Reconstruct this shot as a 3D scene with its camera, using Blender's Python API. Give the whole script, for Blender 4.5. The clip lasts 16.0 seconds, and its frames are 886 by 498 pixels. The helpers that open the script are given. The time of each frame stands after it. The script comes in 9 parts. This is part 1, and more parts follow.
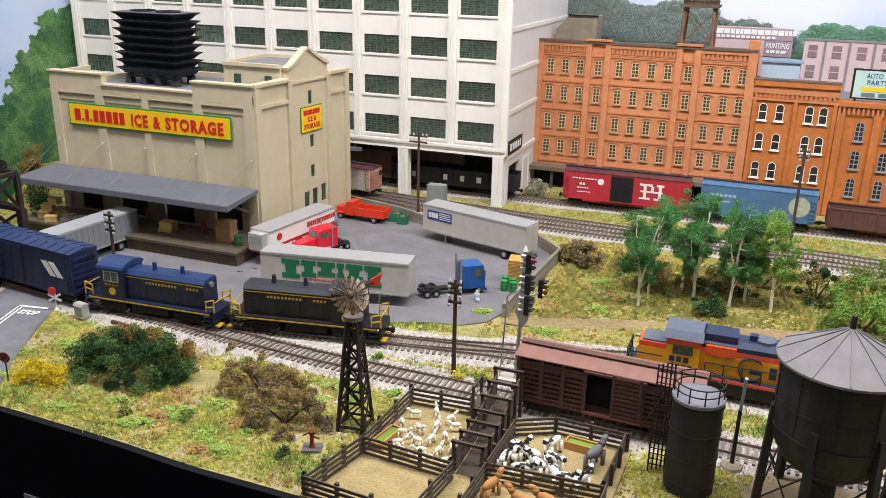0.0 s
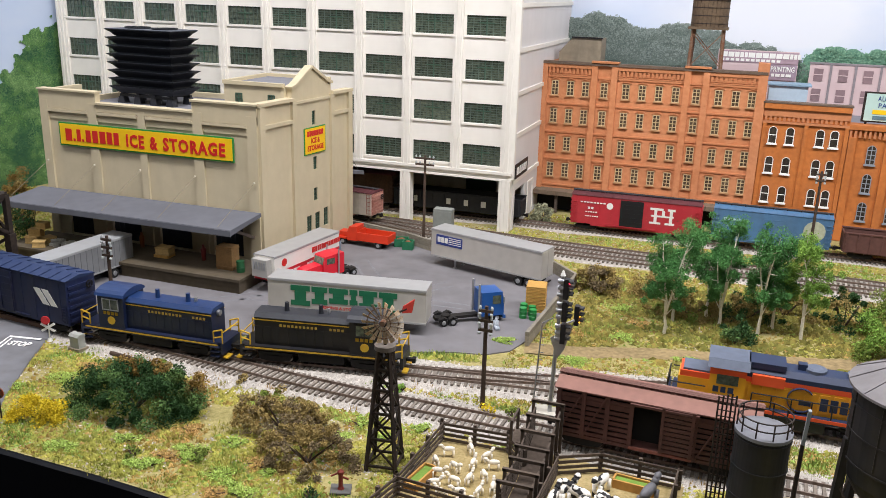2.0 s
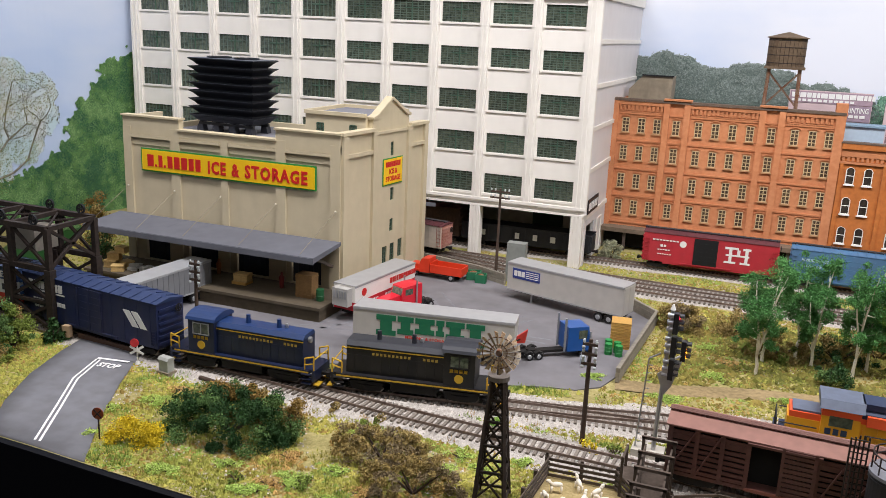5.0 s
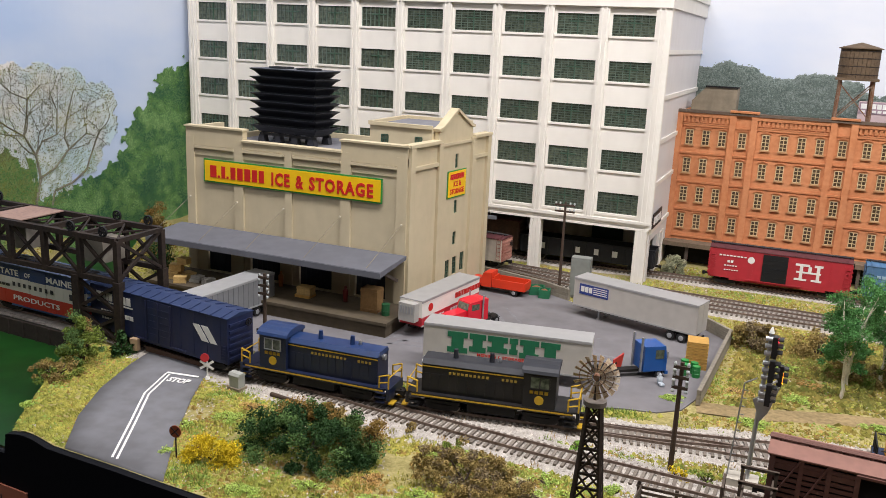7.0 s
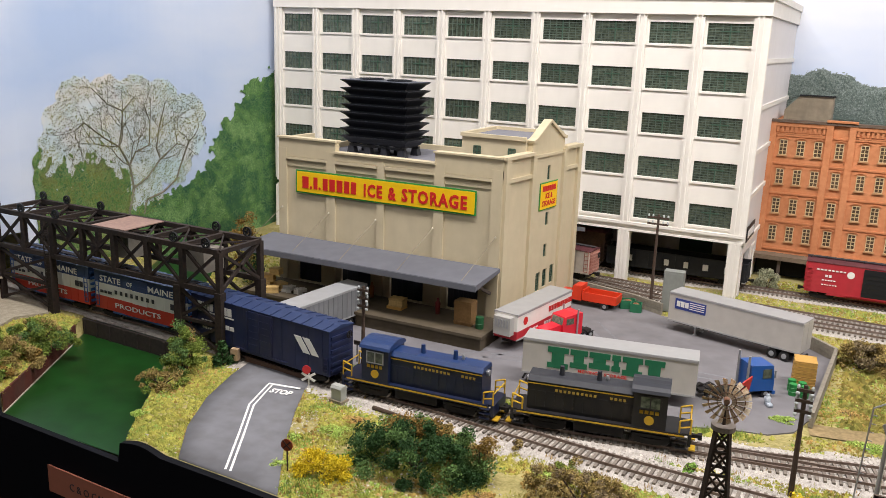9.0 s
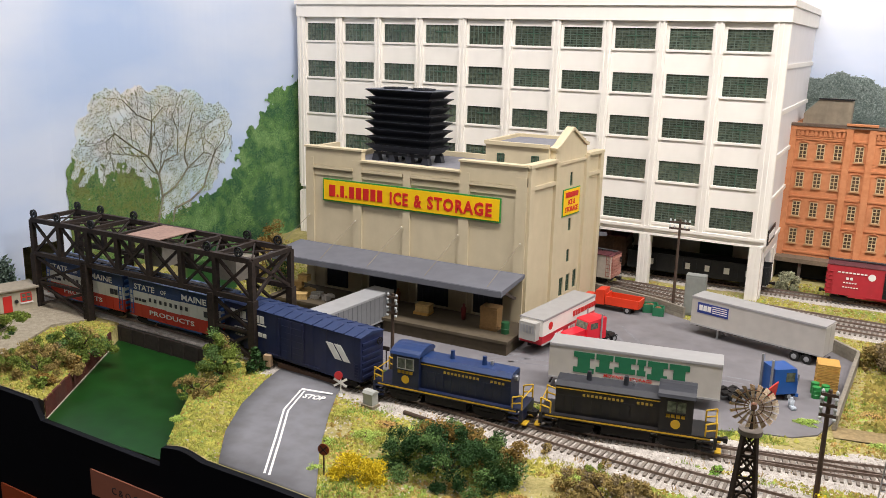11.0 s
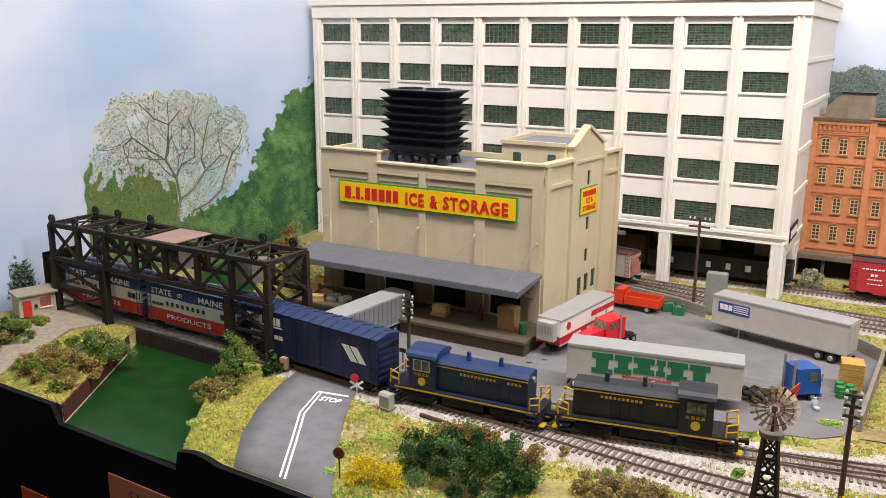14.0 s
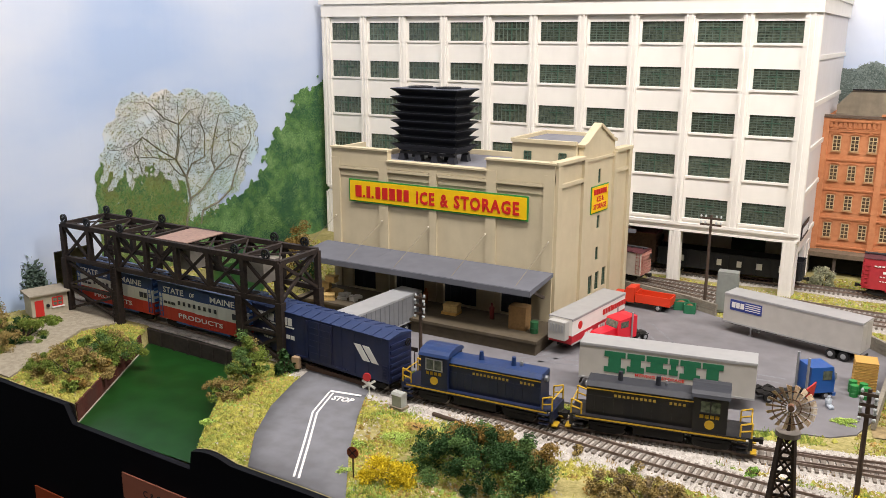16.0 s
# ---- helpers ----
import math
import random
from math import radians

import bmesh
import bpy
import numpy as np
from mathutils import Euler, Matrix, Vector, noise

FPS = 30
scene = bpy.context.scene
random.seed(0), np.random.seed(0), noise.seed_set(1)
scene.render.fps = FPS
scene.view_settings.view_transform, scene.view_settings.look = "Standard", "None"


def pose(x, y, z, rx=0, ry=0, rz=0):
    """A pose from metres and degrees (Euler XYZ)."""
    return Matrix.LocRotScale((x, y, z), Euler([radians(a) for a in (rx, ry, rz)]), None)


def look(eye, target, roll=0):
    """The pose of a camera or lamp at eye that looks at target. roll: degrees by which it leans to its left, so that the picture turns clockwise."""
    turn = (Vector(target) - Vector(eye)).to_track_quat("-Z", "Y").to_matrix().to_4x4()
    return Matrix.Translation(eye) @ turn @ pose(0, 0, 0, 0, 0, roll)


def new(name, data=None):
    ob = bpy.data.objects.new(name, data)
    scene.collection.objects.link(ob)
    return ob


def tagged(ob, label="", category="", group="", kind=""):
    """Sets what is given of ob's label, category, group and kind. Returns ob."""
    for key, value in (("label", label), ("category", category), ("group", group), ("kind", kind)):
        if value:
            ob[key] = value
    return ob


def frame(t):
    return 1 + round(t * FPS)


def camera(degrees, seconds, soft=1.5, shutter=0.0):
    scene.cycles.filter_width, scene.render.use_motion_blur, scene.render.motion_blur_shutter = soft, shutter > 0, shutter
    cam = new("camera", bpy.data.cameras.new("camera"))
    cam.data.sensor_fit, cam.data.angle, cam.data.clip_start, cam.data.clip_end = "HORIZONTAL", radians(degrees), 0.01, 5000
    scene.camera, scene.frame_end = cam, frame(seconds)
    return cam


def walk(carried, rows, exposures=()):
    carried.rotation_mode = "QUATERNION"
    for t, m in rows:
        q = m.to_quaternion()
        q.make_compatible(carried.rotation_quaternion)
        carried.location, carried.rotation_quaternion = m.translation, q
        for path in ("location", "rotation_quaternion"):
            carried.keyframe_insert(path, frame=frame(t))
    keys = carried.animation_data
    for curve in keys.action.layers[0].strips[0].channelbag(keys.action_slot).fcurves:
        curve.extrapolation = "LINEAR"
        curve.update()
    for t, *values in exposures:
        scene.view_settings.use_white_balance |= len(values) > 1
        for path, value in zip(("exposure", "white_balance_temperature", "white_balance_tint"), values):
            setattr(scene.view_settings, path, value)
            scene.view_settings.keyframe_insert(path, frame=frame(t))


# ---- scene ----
cam = camera(55.06, 16.0, soft=0.8)
ROWS = [
    (0, 0.0416, 0.0010, 0.3424, 20.95, -19.08, 1.14),
    (0.5, 0.0279, 0.0254, 0.3313, 20.30, -18.48, 1.37),
    (1, 0.0143, 0.0316, 0.3308, 19.55, -18.10, 1.44),
    (1.5, -0.0016, 0.0260, 0.3260, 19.08, -17.79, 1.60),
    (2, -0.0147, 0.0206, 0.3250, 19.00, -17.10, 1.63),
    (2.5, -0.0255, 0.0193, 0.3245, 18.83, -16.47, 1.68),
    (3, -0.0362, 0.0164, 0.3227, 18.78, -15.92, 2.09),
    (3.5, -0.0428, 0.0087, 0.3220, 19.03, -15.44, 2.36),
    (4, -0.0542, 0.0044, 0.3174, 19.64, -15.05, 2.46),
    (6.5, -0.1041, 0.0046, 0.3128, 22.42, -14.19, 2.52),
    (7, -0.1199, 0.0070, 0.3137, 22.96, -14.06, 2.50),
    (7.5, -0.1355, 0.0022, 0.3157, 23.79, -13.85, 2.36),
    (8, -0.1475, -0.0041, 0.3161, 24.97, -13.81, 2.22),
    (8.5, -0.1565, -0.0058, 0.3169, 26.23, -13.78, 2.22),
    (9, -0.1628, -0.0036, 0.3176, 26.77, -13.82, 2.06),
    (9.5, -0.1707, -0.0156, 0.3206, 27.01, -13.83, 1.97),
    (12, -0.1640, -0.0258, 0.3316, 28.49, -13.77, 1.01),
    (12.5, -0.1649, -0.0276, 0.3323, 28.84, -13.73, 0.92),
    (13, -0.1700, -0.0201, 0.3283, 29.03, -13.80, 0.82),
    (13.5, -0.1686, -0.0195, 0.3290, 29.08, -13.86, 0.64),
    (14, -0.1648, -0.0151, 0.3285, 29.27, -13.90, 0.48),
    (14.5, -0.1679, -0.0195, 0.3286, 29.41, -13.97, 0.38),
    (15, -0.1673, -0.0197, 0.3299, 29.49, -14.03, 0.34),
    (15.5, -0.1695, -0.0188, 0.3295, 29.65, -14.05, 0.29),
    (16, -0.1698, -0.0172, 0.3294, 29.70, -14.04, 0.23),
]
walk(cam, [(t, pose(x, y, z) @ pose(0, 0, 0, 0, 0, yaw) @ pose(0, 0, 0, 90 + pitch) @ pose(0, 0, 0, 0, 0, roll)) for t, x, y, z, yaw, pitch, roll in ROWS],
     exposures=[(0.0, 0.29, 6100, 14), (1.0, 0.26, 6100, 14), (3.0, 0.13, 6100, 15), (4.0, 0.11, 6100, 16), (7.8, 0.10, 6350, 15), (9.0, 0.23, 6400, 15), (12.0, 0.29, 6450, 15), (16.0, 0.32, 6500, 15)])

U = 0.0107  # one plan unit in metres: the plan below is written in these units, about a centimetre each

# ---------------------------------------------------------------- light
world = bpy.data.worlds.new("room_air")
scene.world = world
world.use_nodes = True
world.node_tree.nodes["Background"].inputs["Color"].default_value = (0.75, 0.85, 1.0, 1)
world.node_tree.nodes["Background"].inputs["Strength"].default_value = 0.02


def area_lamp(name, eye, target, sx, sy, watts, color):
    data = bpy.data.lights.new(name, "AREA")
    data.shape, data.size, data.size_y, data.energy, data.color = "RECTANGLE", sx, sy, watts, color
    ob = new(name, data)
    ob.matrix_basis = look(eye, target)
    return ob


area_lamp("valance_lamp", (0.14, 0.59, 1.13), (0.08, 0.94, 0.0), 2.0, 0.16, 30, (1.0, 0.96, 0.90))
area_lamp("room_lamp", (-0.2, -0.7, 1.44), (-0.2, -0.5, 0.0), 2.4, 1.2, 13, (1.0, 0.95, 0.88))
scene.view_settings.exposure = 0.0


# ---------------------------------------------------------------- materials
def rgb(h):
    h = h.lstrip("#")
    c = [int(h[i:i + 2], 16) / 255 for i in (0, 2, 4)]
    return [v / 12.92 if v <= 0.04045 else ((v + 0.055) / 1.055) ** 2.4 for v in c] + [1]


MATS = {}


def mat(name, color, rough=0.6, metal=0.0, vary=0.25, size=1.0, bump=0.0, second=None, per=0.0, grime=0.0, spec=0.5, bands=None, bias=0.5):
    """A painted or natural surface: two scales of noise mix color and second; size: grain in plan units; per: change from object to object; bands: (height, colour) paint along local z."""
    if name in MATS:
        return MATS[name]
    m = bpy.data.materials.new(name)
    m.use_nodes = True
    nt = m.node_tree
    N, K = nt.nodes, nt.links
    b = N["Principled BSDF"]
    b.inputs["Roughness"].default_value = rough
    b.inputs["Metallic"].default_value = metal
    b.inputs["Specular IOR Level"].default_value = spec
    tc = N.new("ShaderNodeTexCoord")
    n1, n2 = N.new("ShaderNodeTexNoise"), N.new("ShaderNodeTexNoise")
    for n, s, d in ((n1, 1 / (size * 4 * U), 5), (n2, 1 / (size * 0.5 * U), 3)):
        n.inputs["Scale"].default_value, n.inputs["Detail"].default_value = s, d
        K.new(tc.outputs["Object"], n.inputs["Vector"])
    c1 = rgb(color)
    c2 = rgb(second) if second else [v * (1 - vary) for v in c1[:3]] + [1]
    add = N.new("ShaderNodeMath")
    add.operation = "ADD"
    K.new(n1.outputs["Fac"], add.inputs[0]), K.new(n2.outputs["Fac"], add.inputs[1])
    ramp = N.new("ShaderNodeMapRange")
    ramp.inputs["From Min"].default_value, ramp.inputs["From Max"].default_value = 0.6 + bias * 0.3, 1.1 + bias * 0.3
    K.new(add.outputs[0], ramp.inputs["Value"])
    mix = N.new("ShaderNodeMix")
    mix.data_type = "RGBA"
    mix.inputs["A"].default_value, mix.inputs["B"].default_value = c1, c2
    K.new(ramp.outputs[0], mix.inputs["Factor"])
    out = mix.outputs["Result"]
    if bands:
        sep = N.new("ShaderNodeSeparateXYZ")
        K.new(tc.outputs["Object"], sep.inputs[0])
        for z, c in bands:
            lt = N.new("ShaderNodeMath")
            lt.operation = "LESS_THAN"
            lt.inputs[1].default_value = z * U
            K.new(sep.outputs["Z"], lt.inputs[0])
            mx = N.new("ShaderNodeMix")
            mx.data_type = "RGBA"
            mx.inputs["B"].default_value = rgb(c)
            K.new(lt.outputs[0], mx.inputs["Factor"]), K.new(out, mx.inputs["A"])
            out = mx.outputs["Result"]
    if grime:
        n3 = N.new("ShaderNodeTexNoise")
        n3.inputs["Scale"].default_value, n3.inputs["Detail"].default_value = 1 / (1.5 * U), 6
        mp = N.new("ShaderNodeMapping")
        mp.inputs["Scale"].default_value = (1, 1, 0.25)
        K.new(tc.outputs["Object"], mp.inputs["Vector"]), K.new(mp.outputs[0], n3.inputs["Vector"])
        r3 = N.new("ShaderNodeMapRange")
        r3.inputs["From Min"].default_value, r3.inputs["From Max"].default_value, r3.inputs["To Max"].default_value = 0.45, 0.75, grime
        K.new(n3.outputs["Fac"], r3.inputs["Value"])
        mx = N.new("ShaderNodeMix")
        mx.data_type = "RGBA"
        mx.inputs["B"].default_value = rgb("#5a5046")
        K.new(r3.outputs[0], mx.inputs["Factor"]), K.new(out, mx.inputs["A"])
        out = mx.outputs["Result"]
    if per:
        oi, hsv = N.new("ShaderNodeObjectInfo"), N.new("ShaderNodeHueSaturation")
        mr = N.new("ShaderNodeMapRange")
        mr.inputs["To Min"].default_value, mr.inputs["To Max"].default_value = 1 - per, 1 + per
        K.new(oi.outputs["Random"], mr.inputs["Value"]), K.new(mr.outputs[0], hsv.inputs["Value"]), K.new(out, hsv.inputs["Color"])
        out = hsv.outputs["Color"]
    K.new(out, b.inputs["Base Color"])
    if bump:
        bp = N.new("ShaderNodeBump")
        bp.inputs["Strength"].default_value, bp.inputs["Distance"].default_value = 0.6, bump * U
        K.new(n2.outputs["Fac"], bp.inputs["Height"]), K.new(bp.outputs[0], b.inputs["Normal"])
    MATS[name] = m
    return m


def leaf_mat(name, color, second, island=0.35, rough=0.8, size=3.0):
    """Foliage and scatter: shade changes from clump to clump and with a broad noise."""
    m = mat(name, color, rough, second=second, size=size, spec=0.15)
    nt = m.node_tree
    N, K = nt.nodes, nt.links
    b = N["Principled BSDF"]
    out = b.inputs["Base Color"].links[0].from_socket
    geo, hsv, mr = N.new("ShaderNodeNewGeometry"), N.new("ShaderNodeHueSaturation"), N.new("ShaderNodeMapRange")
    mr.inputs["To Min"].default_value, mr.inputs["To Max"].default_value = 1 - island, 1 + island
    K.new(geo.outputs["Random Per Island"], mr.inputs["Value"]), K.new(mr.outputs[0], hsv.inputs["Value"]), K.new(out, hsv.inputs["Color"])
    K.new(hsv.outputs["Color"], b.inputs["Base Color"])
    return m


def glow(name, color, strength):
    m = mat(name, color, 0.4)
    b = m.node_tree.nodes["Principled BSDF"]
    b.inputs["Emission Color"].default_value, b.inputs["Emission Strength"].default_value = rgb(color), strength
    return m


# ---------------------------------------------------------------- mesh helpers, in plan units
def box(bm, x0, y0, z0, x1, y1, z1):
    v = [bm.verts.new(p) for p in ((x0, y0, z0), (x1, y0, z0), (x1, y1, z0), (x0, y1, z0), (x0, y0, z1), (x1, y0, z1), (x1, y1, z1), (x0, y1, z1))]
    for f in ((0, 3, 2, 1), (4, 5, 6, 7), (0, 1, 5, 4), (1, 2, 6, 5), (2, 3, 7, 6), (3, 0, 4, 7)):
        bm.faces.new([v[i] for i in f])
    return bm


def prism(bm, poly, a, b, axis="z"):
    """A solid with the outline poly, reaching from a to b along the axis."""
    put = {"z": lambda u, v, w: (u, v, w), "y": lambda u, v, w: (u, w, v), "x": lambda u, v, w: (w, u, v)}[axis]
    lo, hi = [bm.verts.new(put(u, v, a)) for u, v in poly], [bm.verts.new(put(u, v, b)) for u, v in poly]
    bm.faces.new(lo), bm.faces.new(hi)
    for i in range(len(poly)):
        j = (i + 1) % len(poly)
        bm.faces.new((lo[i], lo[j], hi[j], hi[i]))
    return bm


def rod(bm, p, q, r0, r1=None, n=8):
    p, q = Vector(p), Vector(q)
    r1 = r0 if r1 is None else r1
    turn = (q - p).to_track_quat("Z", "Y").to_matrix()
    rings = []
    for c, r in ((p, r0), (q, r1)):
        rings.append([bm.verts.new(c + turn @ Vector((r * math.cos(2 * math.pi * i / n), r * math.sin(2 * math.pi * i / n), 0))) for i in range(n)])
    bm.faces.new(rings[0][::-1]), bm.faces.new(rings[1])
    for i in range(n):
        j = (i + 1) % n
        bm.faces.new((rings[0][i], rings[0][j], rings[1][j], rings[1][i]))
    return bm


def beam(bm, p, q, w, h=None):
    """A square bar from p to q."""
    p, q, h = Vector(p), Vector(q), h or w
    turn = (q - p).to_track_quat("Z", "Y").to_matrix()
    rings = [[bm.verts.new(c + turn @ Vector((a * w / 2, b * h / 2, 0))) for a, b in ((-1, -1), (1, -1), (1, 1), (-1, 1))] for c in (p, q)]
    bm.faces.new(rings[0][::-1]), bm.faces.new(rings[1])
    for i in range(4):
        j = (i + 1) % 4
        bm.faces.new((rings[0][i], rings[0][j], rings[1][j], rings[1][i]))
    return bm


def lathe(bm, rows, n=24, c=(0, 0)):
    """Rings of (radius, height) joined into a closed turned body."""
    rings = [[bm.verts.new((c[0] + r * math.cos(2 * math.pi * i / n), c[1] + r * math.sin(2 * math.pi * i / n), z)) for i in range(n)] for r, z in rows]
    if rows[0][1] == rows[-1][1]:
        rings.append(rings[0])
    else:
        bm.faces.new(rings[0][::-1]), bm.faces.new(rings[-1])
    for a, b in zip(rings, rings[1:]):
        for i in range(n):
            j = (i + 1) % n
            bm.faces.new((a[i], a[j], b[j], b[i]))
    return bm


def path_tube(bm, pts, r0, r1, n=6):
    for i, (p, q) in enumerate(zip(pts, pts[1:])):
        k = len(pts) - 1
        rod(bm, p, q, r0 + (r1 - r0) * i / k, r0 + (r1 - r0) * (i + 1) / k, n)
    return bm


def blob(bm, c, r, sub=2, rough=0.2, squash=(1, 1, 1)):
    made = bmesh.ops.create_icosphere(bm, subdivisions=sub, radius=1)["verts"]
    for v in made:
        k = 1 + rough * noise.noise(v.co * 2.3 + Vector(c))
        v.co = Vector((v.co.x * squash[0], v.co.y * squash[1], v.co.z * squash[2])) * (r * k) + Vector(c)
    return bm


def mesh_of(bm, name, material, bevel=0.0, smooth=False):
    if bevel:
        bmesh.ops.bevel(bm, geom=[e for e in bm.edges if e.is_manifold and e.calc_face_angle(0) > 0.5], offset=bevel, segments=1, affect="EDGES")
    bmesh.ops.recalc_face_normals(bm, faces=bm.faces)
    for v in bm.verts:
        v.co *= U
    me = bpy.data.meshes.new(name)
    bm.to_mesh(me)
    bm.free()
    me.materials.append(material)
    if smooth:
        for p in me.polygons:
            p.use_smooth = True
    return me


def thing(name, x, y, z=0.0, rz=0.0, label="", category="", group="", kind=""):
    """An Empty at the base of a thing with parts."""
    ob = new(name)
    ob.empty_display_size = 0.01
    ob.matrix_basis = pose(x * U, y * U, z * U, 0, 0, rz)
    return tagged(ob, label, category, group, kind)


def part(name, bm, material, parent, label="", bevel=0.0, smooth=False):
    ob = new(name, mesh_of(bm, name, material, bevel, smooth))
    ob.parent = parent
    return tagged(ob, label)


def solid(name, bm, material, x=0.0, y=0.0, z=0.0, rz=0.0, label="", category="", group="", kind="", bevel=0.0, smooth=False):
    ob = new(name, mesh_of(bm, name, material, bevel, smooth))
    ob.matrix_basis = pose(x * U, y * U, z * U, 0, 0, rz)
    return tagged(ob, label, category, group, kind)


def raw(name, verts, faces, material, parent=None, label="", category="", kind="", smooth=False):
    """A large mesh straight from lists, in plan units."""
    me = bpy.data.meshes.new(name)
    me.from_pydata([(x * U, y * U, z * U) for x, y, z in verts], [], faces)
    me.materials.append(material)
    if smooth:
        for p in me.polygons:
            p.use_smooth = True
    ob = new(name, me)
    ob.parent = parent
    return tagged(ob, label, category, "", kind)


def letters(text, height, depth=0.03, width=None, bold=0.0, wide=1.0):
    """A bmesh of words in the built-in font, standing in the xz plane, facing -y, its left foot at the origin."""
    cu = bpy.data.curves.new("words", "FONT")
    cu.body, cu.size, cu.extrude, cu.offset, cu.resolution_u = text, height * 1.38, depth, bold * height, 2
    cu.space_character = wide
    ob = bpy.data.objects.new("words", cu)
    scene.collection.objects.link(ob)
    me = bpy.data.meshes.new_from_object(ob.evaluated_get(bpy.context.evaluated_depsgraph_get()))
    bpy.data.objects.remove(ob)
    bm = bmesh.new()
    bm.from_mesh(me)
    bpy.data.meshes.remove(me)
    xs = [v.co.x for v in bm.verts]
    k = width / (max(xs) - min(xs)) if width else 1
    x0 = min(xs)
    for v in bm.verts:
        v.co = Vector(((v.co.x - x0) * k, -v.co.z, v.co.y))
    return bm


def spell(parent, bm, material, label=""):
    """Each letter of a word as a part of its own."""
    bmesh.ops.remove_doubles(bm, verts=bm.verts, dist=1e-4)
    left = set(bm.verts)
    while left:
        todo, seen = [left.pop()], []
        while todo:
            v = todo.pop()
            seen.append(v)
            for e in v.link_edges:
                w = e.other_vert(v)
                if w in left:
                    left.remove(w)
                    todo.append(w)
        faces = {f for v in seen for f in v.link_faces}
        one = bmesh.new()
        at = {v: one.verts.new(v.co) for v in seen}
        for f in faces:
            one.faces.new([at[v] for v in f.verts])
        part("letter", one, material, parent, label)
    bm.free()


def moved(bm, m):
    bmesh.ops.transform(bm, matrix=m, verts=bm.verts)
    return bm


def T(x, y, z, rz=0.0, rx=0.0):
    return Matrix.Translation((x, y, z)) @ Matrix.Rotation(radians(rz), 4, "Z") @ Matrix.Rotation(radians(rx), 4, "X")


B = bmesh.new


def bar_row(parent, material, x, z, widths, height, y=0.0, gap=0.15, depth=0.05):
    """Plain bars in a row, each one a part of the sign."""
    for w in widths:
        part("bar", box(B(), x, y - depth, z, x + w, y, z + height), material, parent)
        x += w + gap

M_CREAM = mat("cream_plaster", "#c9bc9d", 0.8, vary=0.08, size=3, bump=0.02, grime=0.08)
M_WHITE = mat("white_paint", "#e7e3db", 0.7, vary=0.05, size=4, grime=0.04)
M_WALL_SIDE = mat("white_board", "#dcd9d8", 0.7, vary=0.04, size=5, grime=0.03)
M_GREEN_IRON = mat("green_sash", "#3c5a48", 0.6, vary=0.25)
M_PANE = mat("dark_glass", "#333b35", 0.2, vary=0.45, size=0.8, second="#6b7362", per=0.3)
M_BLACK = mat("black_plastic", "#16181c", 0.5, vary=0.3, size=1)
M_TOWER = mat("tower_black", "#1b1e26", 0.5, vary=0.3, size=1)
M_GREYROOF = mat("grey_roofing", "#7b7c84", 0.85, vary=0.18, size=2)
M_AWNING = mat("slate_awning", "#62646c", 0.8, vary=0.14, size=2.5)
M_CONC = mat("concrete", "#8f8470", 0.9, vary=0.25, size=1.5, bump=0.03, grime=0.35)
# weathered concrete, its colour darkened further for the shade under the awning
M_DOCK = mat("shaded_dock_concrete", "#534937", 0.9, vary=0.3, size=1.5, bump=0.03, grime=0.5)
M_ASPHALT = mat("lot_asphalt", "#777578", 0.85, second="#676568", size=5, bump=0.015, grime=0.16)
M_ROAD = mat("road_asphalt", "#75767b", 0.85, second="#696a6f", size=3, bump=0.015, grime=0.2)
M_LINE = mat("road_paint", "#e8e8e6", 0.7, vary=0.1)
M_BRICK = mat("orange_brick", "#cd8a5e", 0.85, second="#bf7a4e", size=1.2, bump=0.03, grime=0.14)
M_BRICK2 = mat("deep_orange_brick", "#c37434", 0.85, second="#ae652b", size=1.2, bump=0.03, grime=0.2)
M_TRIM = mat("brick_trim", "#c27f53", 0.85, vary=0.15, size=1)
# near-black colour that stands for shade in openings and hollows
M_SHADE = mat("painted_shade", "#141310", 0.9, vary=0.4)
M_YELLOW = mat("sign_yellow", "#f2c400", 0.55, vary=0.06)
M_RED = mat("sign_red", "#c9231c", 0.55, vary=0.08)
M_SIGNGREEN = mat("sign_green", "#2d8a3c", 0.55, vary=0.1)
M_RAIL = mat("rail_steel", "#8f8076", 0.45, 0.45, second="#6e5d52", size=0.6)
M_TIE = mat("tie_wood", "#7c7369", 0.9, vary=0.3, size=0.5, per=0.22)
M_BALLAST = mat("ballast_bed", "#c2bcb4", 0.95, second="#8f8981", size=0.16, bump=0.12)
M_STONE = leaf_mat("ballast_stone", "#c9c3bb", "#a09a92", 0.38)
M_DIRT = mat("dirt", "#9a8660", 0.95, second="#776746", size=0.8, bump=0.08)
M_GROUND = mat("turf", "#a59a66", 0.95, second="#827a45", size=0.6, bump=0.2)
M_GRASS = leaf_mat("grass_fibre", "#aaa250", "#80873e", 0.28, size=1.6)
M_GRASS2 = leaf_mat("spring_grass", "#93a855", "#7b9344", 0.22)
M_TAN = leaf_mat("dry_grass", "#b79a5e", "#a08048", 0.28)
M_WATER = mat("canal_water", "#1a431a", 0.3, second="#143513", size=4, spec=0.25, bump=0.02)
M_FASCIA = mat("navy_fascia", "#070911", 0.7, vary=0.3, size=4, spec=0.2)
M_WOODDARK = mat("weathered_wood", "#5b5048", 0.9, vary=0.35, size=0.6, bump=0.03, per=0.15)
M_POLE = mat("pole_wood", "#4a3b30", 0.9, vary=0.3, size=0.6)
M_STEELDK = mat("black_iron", "#26211f", 0.7, 0.1, second="#3a302a", size=0.6, spec=0.3)
